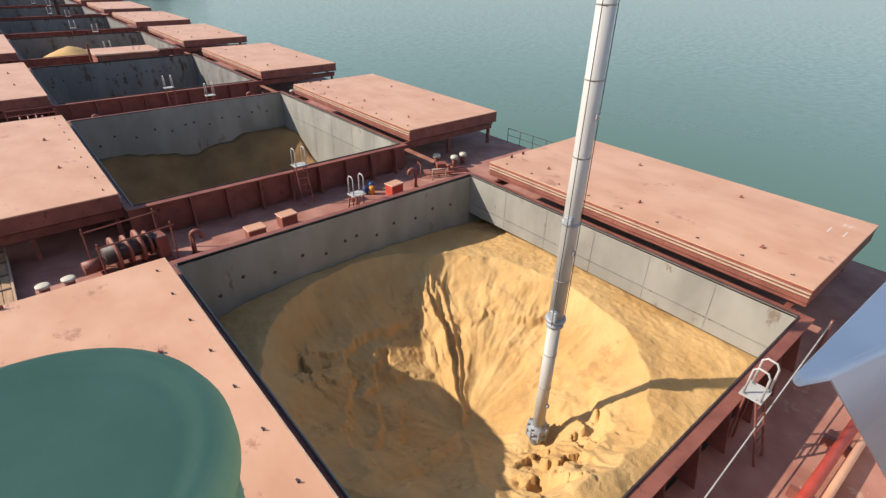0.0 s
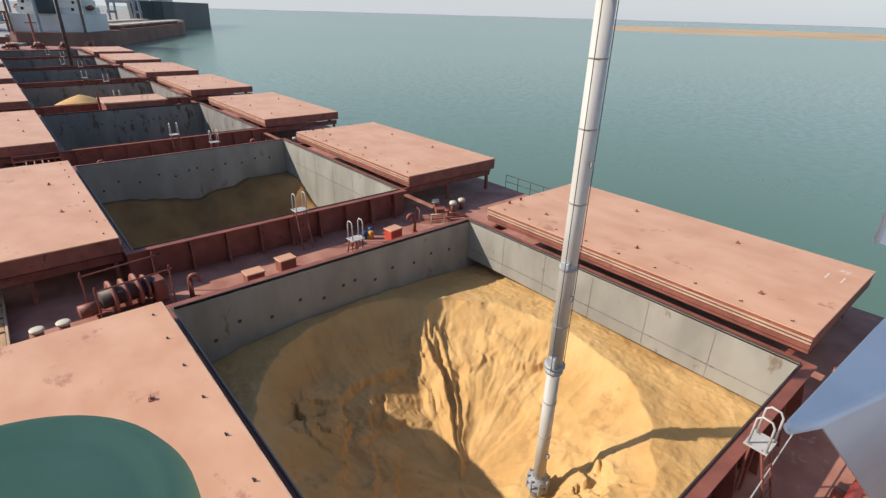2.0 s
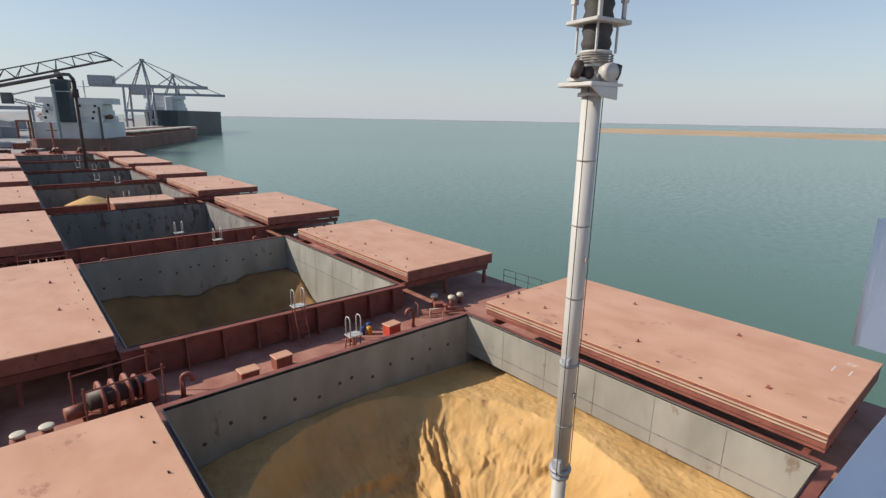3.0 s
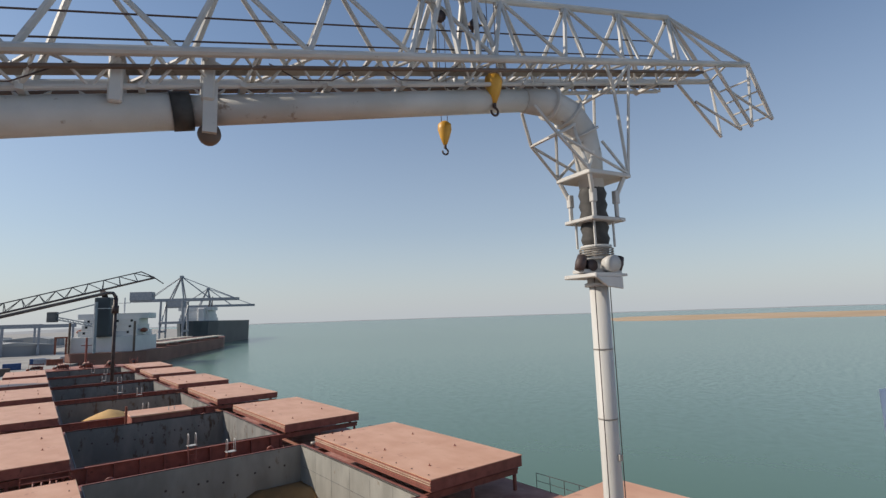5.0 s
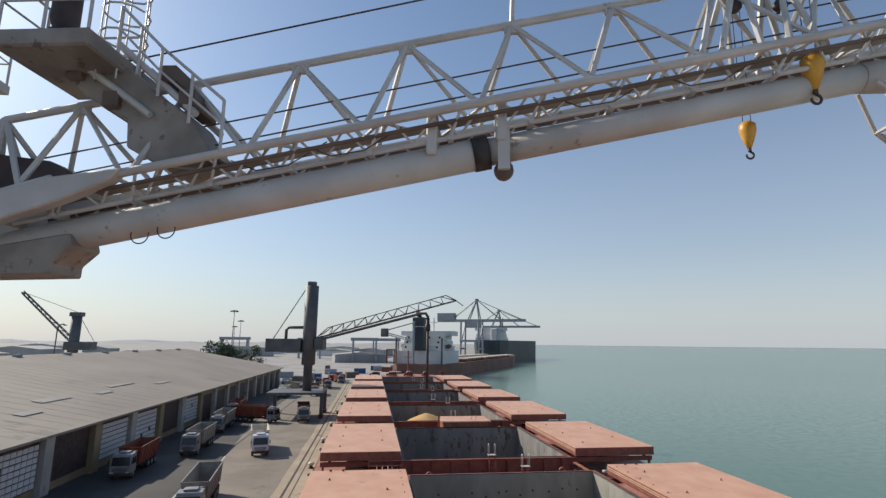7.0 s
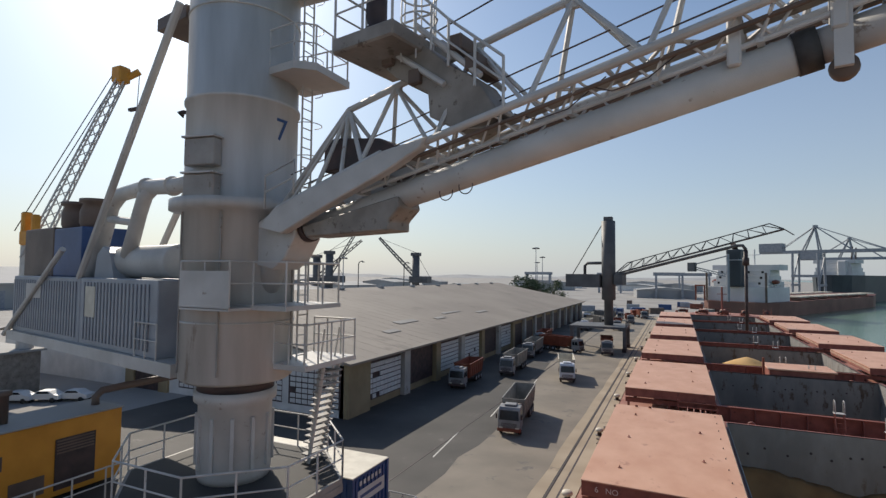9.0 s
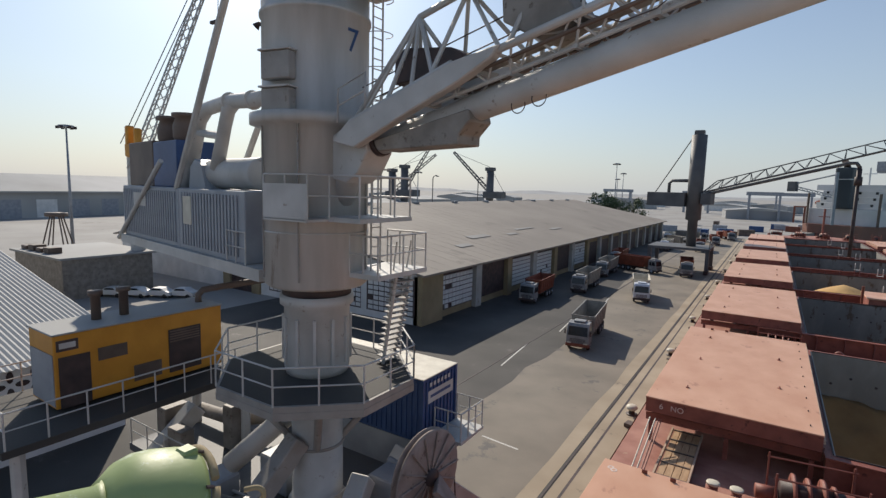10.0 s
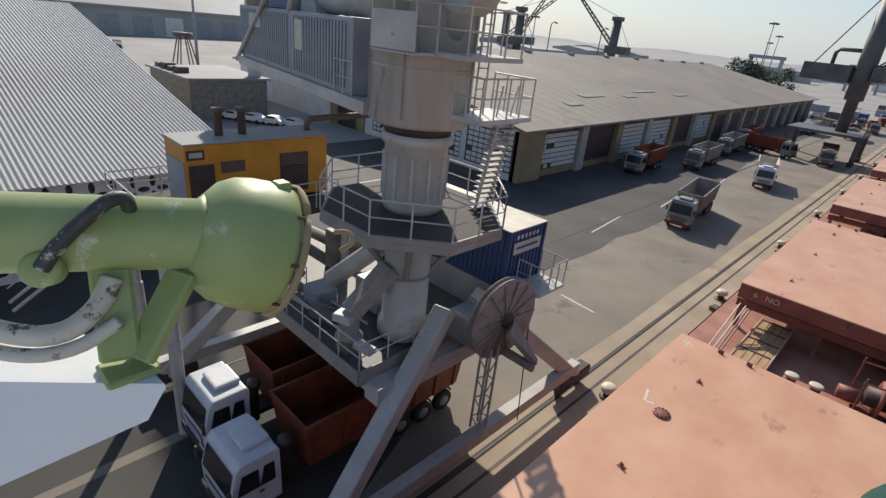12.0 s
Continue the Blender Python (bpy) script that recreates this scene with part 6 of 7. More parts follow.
for k in range(0, 54):
    o = new("roof_seam", seam)
    o.parent, o.matrix_basis = rf, pose(-DW, 0.2 + 3.0 * k, RZ + 0.01, 0, math.degrees(math.atan2(RZ - EZ + 0.17, DW + 0.9)), 0)
for k in range(9):
    p = part("roof_vent", bevelled(boxes((-0.5, 0.5, -0.9, 0.9, 0, 0.5)), 0.08), M_FAR, rf, m=pose(-DW + 1.2, 12 + 17 * k, RZ - 0.25))
for k, (x, y, a, b) in enumerate(((-9, 30, 3.0, 7), (-8, 42, 2.0, 4), (-10, 52, 1.6, 9), (-6, 20, 2.5, 4), (-7.5, 64, 2, 6))):
    part("patch", boxes((-a / 4, a / 4, -b / 2, b / 2, 0, 0.03)), M_YARD, rf, "lighter repair patch", m=pose(x, y, EZ + (-x) * (RZ - EZ + 0.17) / (DW + 0.9) + 0.07, 0, math.degrees(math.atan2(RZ - EZ + 0.17, DW + 0.9)), 0))
part("wall", boxes((-1.2, -0.6, 0, LW, 0, EZ - 0.6)), M_OCHRE, wh, "shaded ochre wall")
gab = bmesh.new()
gp = [(-0.6, 0), (-0.6, EZ - 0.5), (-DW, RZ - 0.4), (-2 * DW + 0.6, EZ - 0.5), (-2 * DW + 0.6, 0)]
for y in (0.0, 0.5):
    gab.faces.new([gab.verts.new((x, y, z)) for x, z in gp])
gab.verts.ensure_lookup_table()
for k in range(5):
    gab.faces.new((gab.verts[k], gab.verts[(k + 1) % 5], gab.verts[5 + (k + 1) % 5], gab.verts[5 + k]))
bmesh.ops.recalc_face_normals(gab, faces=gab.faces[:])
part("gable", gab, M_WALL, wh, "whitewashed gable wall")
block = mesh_of("block", boxes((0, 0.14, 0.06, 0.84, 0.07, 0.57)), M_WALL)


def lattice(origin, cols, rows, turn):
    for i in range(cols):
        for j in range(rows):
            if rng.random() < 0.03:
                continue
            o = new("block", block)
            o.parent, o.matrix_basis = wh, origin @ pose(0, 0, 0, 0, 0, turn) @ pose(0, 0.9 * i, 0.64 * j)


y = 5.0
bay = 0
while y < 60:
    # dark sheet paints the shade seen between the blocks
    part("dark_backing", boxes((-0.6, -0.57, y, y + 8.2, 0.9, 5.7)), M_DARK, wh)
    if bay % 3 != 1:
        lattice(pose(-0.56, y, 1.0), 9, 7, 0)
    part("pier", boxes((-0.6, 0.1, y + 8.3, y + 9.9, 0, EZ - 0.45)), M_PIER if bay % 2 == 0 else M_OCHRE, wh)
    y += 10.2
    bay += 1
part("pier", boxes((-0.6, 0.1, 0.0, 4.6, 0, EZ - 0.45)), M_OCHRE, wh)
while y < LW - 8:
    # doorway shade is a dark sheet on the closed wall
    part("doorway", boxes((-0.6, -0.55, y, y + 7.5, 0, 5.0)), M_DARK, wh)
    part("pier", boxes((-0.6, 0.1, y + 8, y + 9.4, 0, EZ - 0.45)), M_PIER, wh)
    y += 10.2
# gable: lattice and a doorway between ochre piers, their shade as dark sheets
for x in (-9.6, -19.4):
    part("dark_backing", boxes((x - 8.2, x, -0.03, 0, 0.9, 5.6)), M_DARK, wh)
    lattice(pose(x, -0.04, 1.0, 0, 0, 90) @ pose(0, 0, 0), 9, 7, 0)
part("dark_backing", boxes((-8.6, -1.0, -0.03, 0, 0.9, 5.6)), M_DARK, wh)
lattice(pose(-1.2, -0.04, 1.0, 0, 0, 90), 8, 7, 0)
part("doorway", boxes((-36.5, -31.5, -0.06, -0.02, 0, 6.2)), M_DARK, wh, "dark sheet for the shade in a tall doorway")
for x in (-38.3, -31.3):
    part("pier", boxes((x, x + 1.8, -0.35, 0, 0, 7.0)), M_OCHRE, wh)

# ---- corrugated shed ----
sh = tagged(empty("corrugated_shed"), "shed with a corrugated sheet roof and pierced white wall", "shed")
SX, SZ, SY0, SY1, SR, SRZ = -36.0, 6.0, -60.0, 17.0, -80.0, 14.4
cor = bmesh.new()
prev = None
npit = 250
for k in range(npit * 2 + 1):
    yy_ = SY0 + (SY1 - SY0) * k / (npit * 2)
    dz = 0.08 if k % 2 else 0.0
    cur = [cor.verts.new((SX + 0.9, yy_, SZ - 0.17 + dz)), cor.verts.new((SR, yy_, SRZ + dz)), cor.verts.new((SR * 2 - SX, yy_, SZ + dz))]
    if prev:
        for j in range(2):
            cor.faces.new((prev[j], prev[j + 1], cur[j + 1], cur[j]))
    prev = cur
part("roof", cor, M_FAR, sh, "silvery corrugated roof sheets")
part("wall", boxes((SX - 0.4, SX, SY0, SY1 - 0.3, 0, SZ - 0.4)), M_WALL, sh, "whitewashed wall with dark petals painted for shaded openings")
part("wall", boxes((SR * 2 - SX, SX - 0.4, SY1 - 0.6, SY1 - 0.3, 0, SZ - 0.4)), M_WALL, sh)
# dark discs on the solid wall paint the shade inside petal openings
petal = mesh_of("opening", lathe([(0, 0.0), (0.36, 0.0), (0.36, 0.02), (0, 0.02)], 10, Matrix.Diagonal((1, 0.5, 1, 1))), M_DARK)
for i in range(20):
    for j in range(5):
        for kind in (0, 1):
            o = new("opening", petal)
            o.parent = sh
            yq, zq = SY1 - 1.2 - 1.15 * i, 0.7 + 1.0 * j
            o.matrix_basis = pose(SX + 0.003, yq + (0.57 if kind else 0), zq + (0.5 if kind else 0), 0, 90, 0) @ pose(0, 0, 0, 0, 0, 0 if kind else 90)
# ---- yard behind ----
yard = tagged(empty("store_building"), "low brown block store beside parked cars", "building")
part("wall", boxes((-96, -80, 30, 42, 0, 5.6)), M_GRIME_SHADE, yard)
part("roof", boxes((-96.5, -79.5, 29.5, 42.5, 5.6, 5.9)), M_FAR, yard)
for k in range(4):
    part("roof_crate", bevelled(boxes((-95 + 2.6 * k, -93.2 + 2.6 * k, 30.5, 32.2, 5.9, 6.5 + 0.25 * (k % 2))), 0.05), M_BROWN, yard)


def car():
    c = tagged(empty("car"), "white parked saloon car with dark windows", "car", "parked cars")
    bm = bmesh.new()
    prof = [(-2.1, 0.35), (-2.1, 0.8), (-1.2, 0.95), (-0.6, 1.4), (0.8, 1.42), (1.5, 1.0), (2.1, 0.9), (2.15, 0.4)]
    for s in (-0.85, 0.85):
        bm.faces.new([bm.verts.new((x, s * (0.85 if z > 1.1 else 1), z)) for x, z in prof])
    bm.verts.ensure_lookup_table()
    n = len(prof)
    for k in range(n):
        bm.faces.new((bm.verts[k], bm.verts[(k + 1) % n], bm.verts[n + (k + 1) % n], bm.verts[n + k]))
    bmesh.ops.recalc_face_normals(bm, faces=bm.faces[:])
    b = part("body", bevelled(bm, 0.05, 2), M_SHIPW, c)
    for s in (-1, 1):
        part("window", prism([(-0.85, 0), (1.1, 0), (0.7, 0.36), (-0.5, 0.36)], 0, 0.02), M_GLASS, b, m=pose(0, s * 0.80, 1.0, 90, 0, 0))
        for x in (-1.3, 1.35):
            part("wheel", lathe([(0, -0.1), (0.32, -0.1), (0.32, 0.1), (0, 0.1)], 14), M_RUB, c, m=pose(x, s * 0.78, 0.32, 90, 0, 0))
    part("window", boxes((-1.05, -0.75, -0.65, 0.65, 1.08, 1.1)), M_GLASS, b, m=pose(0, 0, 0.02, 0, 0, 0))
    return c


c0 = car()
c0.matrix_basis = pose(-78.5, 35.5, 0, 0, 0, 25)
for k in range(1, 4):
    copy_thing(c0, pose(-78.5 + 2.6 * k, 35.5 + 1.9 * k, 0, 0, 0, 25))
copy_thing(l3, pose(-172, 46, 0, 0, 0, 75))
far_hall = tagged(empty("long_hall", pose(-256, 91, 0, 0, 0, 10)), "long grey hall with a low pitched roof across the yard", "hall")
part("wall", boxes((-40, 0, -170, 80, 0, 10.2)), M_FAR, far_hall)
part("roof", prism([(1.5, 10.2), (1.5, 10.9), (-20, 18.0), (-41.5, 10.9), (-41.5, 10.2)], -171, 81), M_FAR, far_hall, "dusty grey sheet roof", m=pose(0, -90, 0) @ pose(0, 90, 0, 90, 0, 0))
for k in range(18):
    part("shutter", boxes((0.01, 0.1, -165 + 13.5 * k, -157 + 13.5 * k, 0, 7.5)), M_GREY if k % 3 else M_WALL, far_hall)
trs = tagged(empty("trestle"), "small brown trestle tank stand in the yard", "stand")
for a in range(0, 360, 60):
    part("leg", rods(0.15, ((-136 + 3.2 * math.cos(radians(a)), 50.5 + 3.2 * math.sin(radians(a)), 0), (-136 + 1.2 * math.cos(radians(a)), 50.5 + 1.2 * math.sin(radians(a)), 8)), seg=6), M_BROWN, trs)
part("cap", lathe([(0, 8), (2.2, 8), (2.2, 8.8), (0, 8.8)], 14), M_BROWN, trs, m=pose(-136, 50.5, 0))

# ---- second unloader along the quay ----
def far_unloader():
    X, Y = -14.6, 124.0
    c = tagged(empty("grain_unloader", pose(X, Y, 0)), "pneumatic grain unloader farther along the quay, toned dark as backlit", "crane")
    # pale crane steel drawn dark to give a backlit silhouette
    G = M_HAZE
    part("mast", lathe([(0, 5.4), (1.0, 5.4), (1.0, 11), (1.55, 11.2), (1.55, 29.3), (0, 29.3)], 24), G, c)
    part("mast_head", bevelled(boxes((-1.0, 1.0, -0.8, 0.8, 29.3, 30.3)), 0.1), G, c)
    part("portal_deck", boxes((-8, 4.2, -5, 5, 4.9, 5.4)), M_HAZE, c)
    for x in (3.8, -7.6):
        for s in (-1, 1):
            part("leg", boxes((x - 0.35, x + 0.35, s * 4.4 - 0.4, s * 4.4 + 0.4, 0.4, 4.9)), G, c)
            part("bogie", boxes((x - 0.4, x + 0.4, s * 4.4 - 1.3, s * 4.4 + 1.3, 0.05, 0.8)), M_DARK, c)
    railing(c, [(4.1, -4.9, 5.4), (4.1, 4.9, 5.4)], 1.1, 0.05, G, 1.6)
    hd = math.degrees(math.atan2(-6.5, 33.0))
    arm = pose(0, 0, 0, 0, 0, hd)
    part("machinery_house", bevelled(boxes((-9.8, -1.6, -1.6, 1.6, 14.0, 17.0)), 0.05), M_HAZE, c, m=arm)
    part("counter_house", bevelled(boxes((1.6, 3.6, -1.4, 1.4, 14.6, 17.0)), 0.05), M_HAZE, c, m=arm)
    part("duct", tube([(-5.6, 0, 17), (-5.6, 0, 19), (-5.0, 0, 19.6), (-1.4, 0, 19.6)], 0.35, 10), G, c, m=arm)
    part("back_stay", rods(0.12, ((-8.6, 0, 17), (-1.2, 0, 29)), seg=6), G, c, m=arm)
    x0, x1, z0, z1 = 1.8, 34.0, 17.2, 26.0
    A, B, T = ((x0, -0.8, z0), (x1, -0.8, z1)), ((x0, 0.8, z0), (x1, 0.8, z1)), ((x0 + 2.4, 0, z0 + 2.4), (x1 - 2.4, 0, z1 + 1.2))
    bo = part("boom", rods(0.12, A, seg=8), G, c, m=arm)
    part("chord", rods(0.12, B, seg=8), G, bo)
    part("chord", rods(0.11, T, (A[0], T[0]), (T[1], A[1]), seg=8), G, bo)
    n = 11
    for k in range(n):
        for ch in (A, B):
            p, q, r = Vector(ch[0]).lerp(Vector(ch[1]), k / n), Vector(T[0]).lerp(Vector(T[1]), (k + 0.5) / n), Vector(ch[0]).lerp(Vector(ch[1]), (k + 1) / n)
            part("brace", rods(0.07, (p, q), (q, r), seg=6), G, bo)
    part("conveying_pipe", tube([(1.5, 0, 16.5), (3.0, 0, 17.0), (26, 0, 23.0), (27, 0, 23.0), (27.5, 0, 22.2)], 0.32, 12), G, bo)
    part("upright_pipe", tube([(27.5, 0, 22.4), (27.5, 0, 2.0)], 0.3, 12), M_DARK, bo)
    part("pipe_joint", lathe([(0, 19), (0.6, 19), (0.6, 20.5), (0.4, 20.6), (0.4, 22), (0, 22)], 12), M_DARK, bo, m=pose(27.5, 0, 0))
    part("tip_frame", rods(0.1, ((x1, 0, z1), (x1 + 1.6, 0, z1 - 1.2)), seg=6), G, bo)
    return c


far_unloader()


# ---- ships ahead ----
def bulk_ship():
    s = tagged(empty("bulk_ship", pose(26, 300, SEA, 0, 0, -28) @ Matrix.Diagonal((1.1, 1.03, 0.95, 1))), "bulk carrier with white superstructure and dark funnel moored ahead", "ship")
    L, b = 205, 16
    bm = bmesh.new()
    rows = []
    for y, h in ((-4, 10), (0, 14), (8, b), (165, b), (185, 13), (198, 6), (206, 0.6)):
        rows.append([bm.verts.new((-h, y, 7.6 if y < 180 else 9.2)), bm.verts.new((-h * 0.97, y, -1)), bm.verts.new((h * 0.97, y, -1)), bm.verts.new((h, y, 7.6 if y < 180 else 9.2))])
    for a, c in zip(rows, rows[1:]):
        for k in range(3):
            bm.faces.new((a[k], a[k + 1], c[k + 1], c[k]))
        bm.faces.new((a[3], a[0], c[0], c[3]))
    bm.faces.new(rows[0])
    bmesh.ops.recalc_face_normals(bm, faces=bm.faces[:])
    part("hull", bm, M_RUST, s, "rust-brown hull")
    for y0, y1, w, z0, z1 in ((2, 30, 13, 7.6, 15.5), (6, 26, 12, 15.5, 18.5), (8, 24, 11.5, 18.5, 21.5), (10, 22, 11.5, 21.5, 24.5), (12, 22, 15, 24.5, 27.5)):
        part("deckhouse", bevelled(boxes((-w, w, y0, y1, z0, z1 - 0.05)), 0.1), M_SHIPW, s)
    for lv in range(1, 4):
        for k in range(0, 7, 2):
            part("window", boxes((-10 + 3 * k, -9 + 3 * k, (1.9, 5.9, 7.9, 9.9)[lv], (1.99, 5.99, 7.99, 9.99)[lv], 12.2 + (0, 4.6, 7.6, 10.6)[lv] * 1.0, 13.4 + (0, 4.6, 7.6, 10.6)[lv])), M_GLASS, s)
    fn = part("funnel", bevelled(boxes((-3.2, 3.2, -1.0, 5.4, 15.5, 35.5)), 0.8, 2), M_NAVY, s, "dark navy funnel with a pale band")
    part("band", bevelled(boxes((-3.24, 3.24, -1.04, 5.44, 29.0, 30.6)), 0.8, 2), M_SHIPW, fn)
    part("funnel_top", tube([(0, 2, 35.5), (0, 1, 37.2), (0, -0.6, 38.2)], 1.2, 10), M_DARK, fn)
    part("mast", rods(0.35, ((3, 16, 27.5), (3, 16, 36)), seg=8), M_SHIPW, s)
    part("radar_arm", rods(0.2, ((0.5, 16, 33), (5.5, 16, 33)), seg=6), M_SHIPW, s)
    for x in (-13, 13):
        part("post", rods(0.5, ((x, 1, 7.6), (x, 1, 23)), seg=8), M_BROWN, s)
        part("lifeboat", lathe([(0, -3.4), (0.9, -2.4), (1.25, 0), (0.9, 2.4), (0, 3.4)], 12), M_TIP, s, m=pose(x * 1.02, 12, 18.2, 90, 0, 0))
    part("gantry", boxes((-17, -12, -3, -2.4, 15.5, 16.2)), M_TIP, s)
    for x in (-16.6, -12.4):
        part("gantry_post", boxes((x - 0.3, x + 0.3, -3, -2.4, 7.6, 15.5)), M_TIP, s)
    for k in range(7):
        part("hatch", bevelled(boxes((-11, 11, 38 + 20 * k, 53 + 20 * k, 7.6, 9.4)), 0.2), M_RUST, s)
        part("hatch_lid", boxes((-14.5, -7, 38 + 20 * k, 53 + 20 * k, 9.45, 10.1)), M_CREAM, s)
        part("hatch_lid", boxes((7, 14.5, 38 + 20 * k, 53 + 20 * k, 9.45, 10.1)), M_CREAM, s)
    # deck crane by the funnel: jib, counterweight and stays
    part("crane_post", rods(0.7, ((-1, -4, 7.6), (-1, -4, 33)), seg=8), M_GREY, s)
    part("crane_arm", rods(0.35, ((-1, -4, 32), (-15, -7, 27.5)), seg=6), M_GREY, s)
    part("counterweight", bevelled(boxes((-18.2, -14.6, -8, -5.5, 23.5, 28.5)), 0.2), M_HAZE, s)
    for k in range(7):
        part("jib_lacing", rods(0.16, ((-15 + 2 * k, -6.6, 26.0 - 0.55 * k), (-14 + 2 * k, -6.6, 24.4 - 0.55 * k)), ((-14 + 2 * k, -6.6, 24.4 - 0.55 * k), (-13 + 2 * k, -6.6, 25.45 - 0.55 * k)), seg=5), M_GREY, s)
    part("jib_chord", rods(0.22, ((-15, -6.6, 26.0), (-1, -6.6, 22.15)), ((-15, -6.6, 24.7), (-1, -6.6, 20.85)), seg=6), M_GREY, s)
    for k in range(6):
        part("deck_rail_post", rods(0.12, ((12.6, 4 + 5 * k, 15.5), (12.6, 4 + 5 * k, 16.8)), seg=5), M_SHIPW, s)
    part("deck_rail", rods(0.1, ((12.6, 3, 16.8), (12.6, 29, 16.8)), seg=5), M_SHIPW, s)
    return s


bulk_ship()


def dark_ship():
    s = tagged(empty("cargo_ship", pose(116, 522, SEA, 0, 0, -34)), "dark-hulled cargo ship with a white bridge at the far quay", "ship")
    bm = bmesh.new()
    rows = []
    for y, h in ((-14, 6), (-8, 11), (0, 14), (20, 16), (120, 16), (150, 7), (165, 1)):
        rows.append([bm.verts.new((-h, y, 22)), bm.verts.new((-h * 0.8 if y < 0 else -h * 0.95, y, -1)), bm.verts.new((h * 0.8 if y < 0 else h * 0.95, y, -1)), bm.verts.new((h, y, 22))])
    for a, c in zip(rows, rows[1:]):
        for k in range(3):
            bm.faces.new((a[k], a[k + 1], c[k + 1], c[k]))
        bm.faces.new((a[3], a[0], c[0], c[3]))
    bm.faces.new(rows[0])
    bmesh.ops.recalc_face_normals(bm, faces=bm.faces[:])
    part("hull", bm, M_NAVY, s, "dark blue-black hull")
    for y0, y1, w, z0, z1 in ((2, 26, 13.5, 22, 25), (3, 24, 13, 25, 28.4), (4, 24, 12, 28.4, 31.8), (4, 20, 15, 31.8, 34.9)):
        part("deckhouse", boxes((-w, w, y0, y1, z0, z1 - 0.1)), M_SHIPW, s)
    part("funnel", bevelled(boxes((4, 10, 0, 6, 20, 34)), 0.6), M_SHIPW, s)
    part("mast", rods(0.5, ((8, 16, 34), (9, 16, 46)), seg=6), M_DARK, s)
    part("mast", rods(0.5, ((11, 16, 34), (11.5, 16, 45)), seg=6), M_DARK, s)
    return s


dark_ship()


def quay_crane(x, y, turn, k=1.0):
    c = tagged(empty("gantry_crane", pose(x, y, 0, 0, 0, turn)), "grey ship-to-shore gantry crane seen through haze", "crane", "gantry cranes")
    for lx in (-9, 9):
        for ly in (-7, 7):
            part("leg", rods(0.9 * k, ((lx, ly, 0), (lx * 0.95, ly, 36 * k)), seg=6), M_GREY, c)
        part("sill", boxes((lx - 0.8, lx + 0.8, -8, 8, 10 * k, 11.6 * k)), M_GREY, c)
        part("leg_brace", rods(0.5, ((lx, -7, 11 * k), (lx, 7, 34 * k)), seg=6), M_GREY, c)
    part("portal_beam", boxes((-9.5, 9.5, -8, -6.5, 17 * k, 19 * k)), M_GREY, c)
    part("girder", boxes((-34, 52, -3, -1.6, 36 * k, 38.4 * k)), M_GREY, c)
    part("girder", boxes((-34, 52, 1.6, 3, 36 * k, 38.4 * k)), M_GREY, c)
    part("machinery_house", boxes((-34, -17, -4, 4, 37.5 * k, 44.5 * k)), M_GREY, c)
    for s in (-1, 1):
        part("apex_leg", rods(0.6, ((8, s * 3, 38 * k), (5, s * 0.8, 57 * k)), seg=6), M_GREY, c)
        part("apex_leg", rods(0.6, ((-3, s * 3, 38 * k), (5, s * 0.8, 57 * k)), seg=6), M_GREY, c)
        part("fore_stay", rods(0.3, ((5, s * 0.8, 57 * k), (28, s * 2, 38.4 * k)), seg=5), M_GREY, c)
        part("fore_stay", rods(0.3, ((5, s * 0.8, 57 * k), (48, s * 2, 38.4 * k)), seg=5), M_GREY, c)
        part("back_stay", rods(0.3, ((5, s * 0.8, 57 * k), (-20, s * 2, 38.4 * k)), seg=5), M_GREY, c)
    part("apex", boxes((4, 6.5, -2, 2, 56 * k, 58 * k)), M_GREY, c)
    return c


quay_crane(94, 490, -28, 1.0)
quay_crane(139, 585, -28, 0.93)


# ---- cranes and masts over the port ----
def lattice_jib(c, a, b, w, r, mat, n=14):
    a, b = Vector(a), Vector(b)
    d = (b - a).normalized()
    s, u = d.orthogonal().normalized(), d.cross(d.orthogonal().normalized())
    off = [s * w + u * w, s * w - u * w, -s * w - u * w, -s * w + u * w]
    for o in off:
        part("chord", rods(r, (a + o, b + o * 0.6), seg=6), mat, c)
    for k in range(n):
        p, q = a.lerp(b, k / n), a.lerp(b, (k + 1) / n)
        for i in range(4):
            f0, f1 = 1 - 0.4 * k / n, 1 - 0.4 * (k + 1) / n
            part("lacing", rods(r * 0.55, (p + off[i] * f0, q + off[(i + 1) % 4] * f1), seg=5), mat, c)


mc = tagged(empty("mobile_crane"), "harbour mobile crane with a lattice jib and yellow head", "crane")
part("tower", rods(1.0, ((-82, 41, 0), (-82, 41, 20)), seg=12), M_WHITE, mc)
part("cab", bevelled(boxes((-83, -79, 40, 43, 9, 12)), 0.2), M_YEL, mc)
part("pivot", bevelled(boxes((-81.8, -81.0, 39.6, 40.8, 20, 24.6), (-80.0, -79.2, 39.9, 40.9, 20, 24.2), (-82, -79, 39.6, 41, 20, 22)), 0.2), M_YEL, mc)
lattice_jib(mc, (-81, 40.5, 18), (-75.2, 48.4, 45), 0.8, 0.13, M_WHITE, 18)
part("jib_head", bevelled(boxes((-76.4, -74.4, 47.6, 49.4, 44.6, 47)), 0.2), M_YEL, mc)
part("jib_head", rods(0.5, ((-75.5, 48.6, 45), (-73.4, 50, 46.6)), seg=8), M_YEL, mc)
for s in (-0.4, 0.4):
    part("luffing_rope", rods(0.07, ((-83, 40 + s, 22), (-76, 48.2 + s, 46)), seg=5), M_DARK, mc)
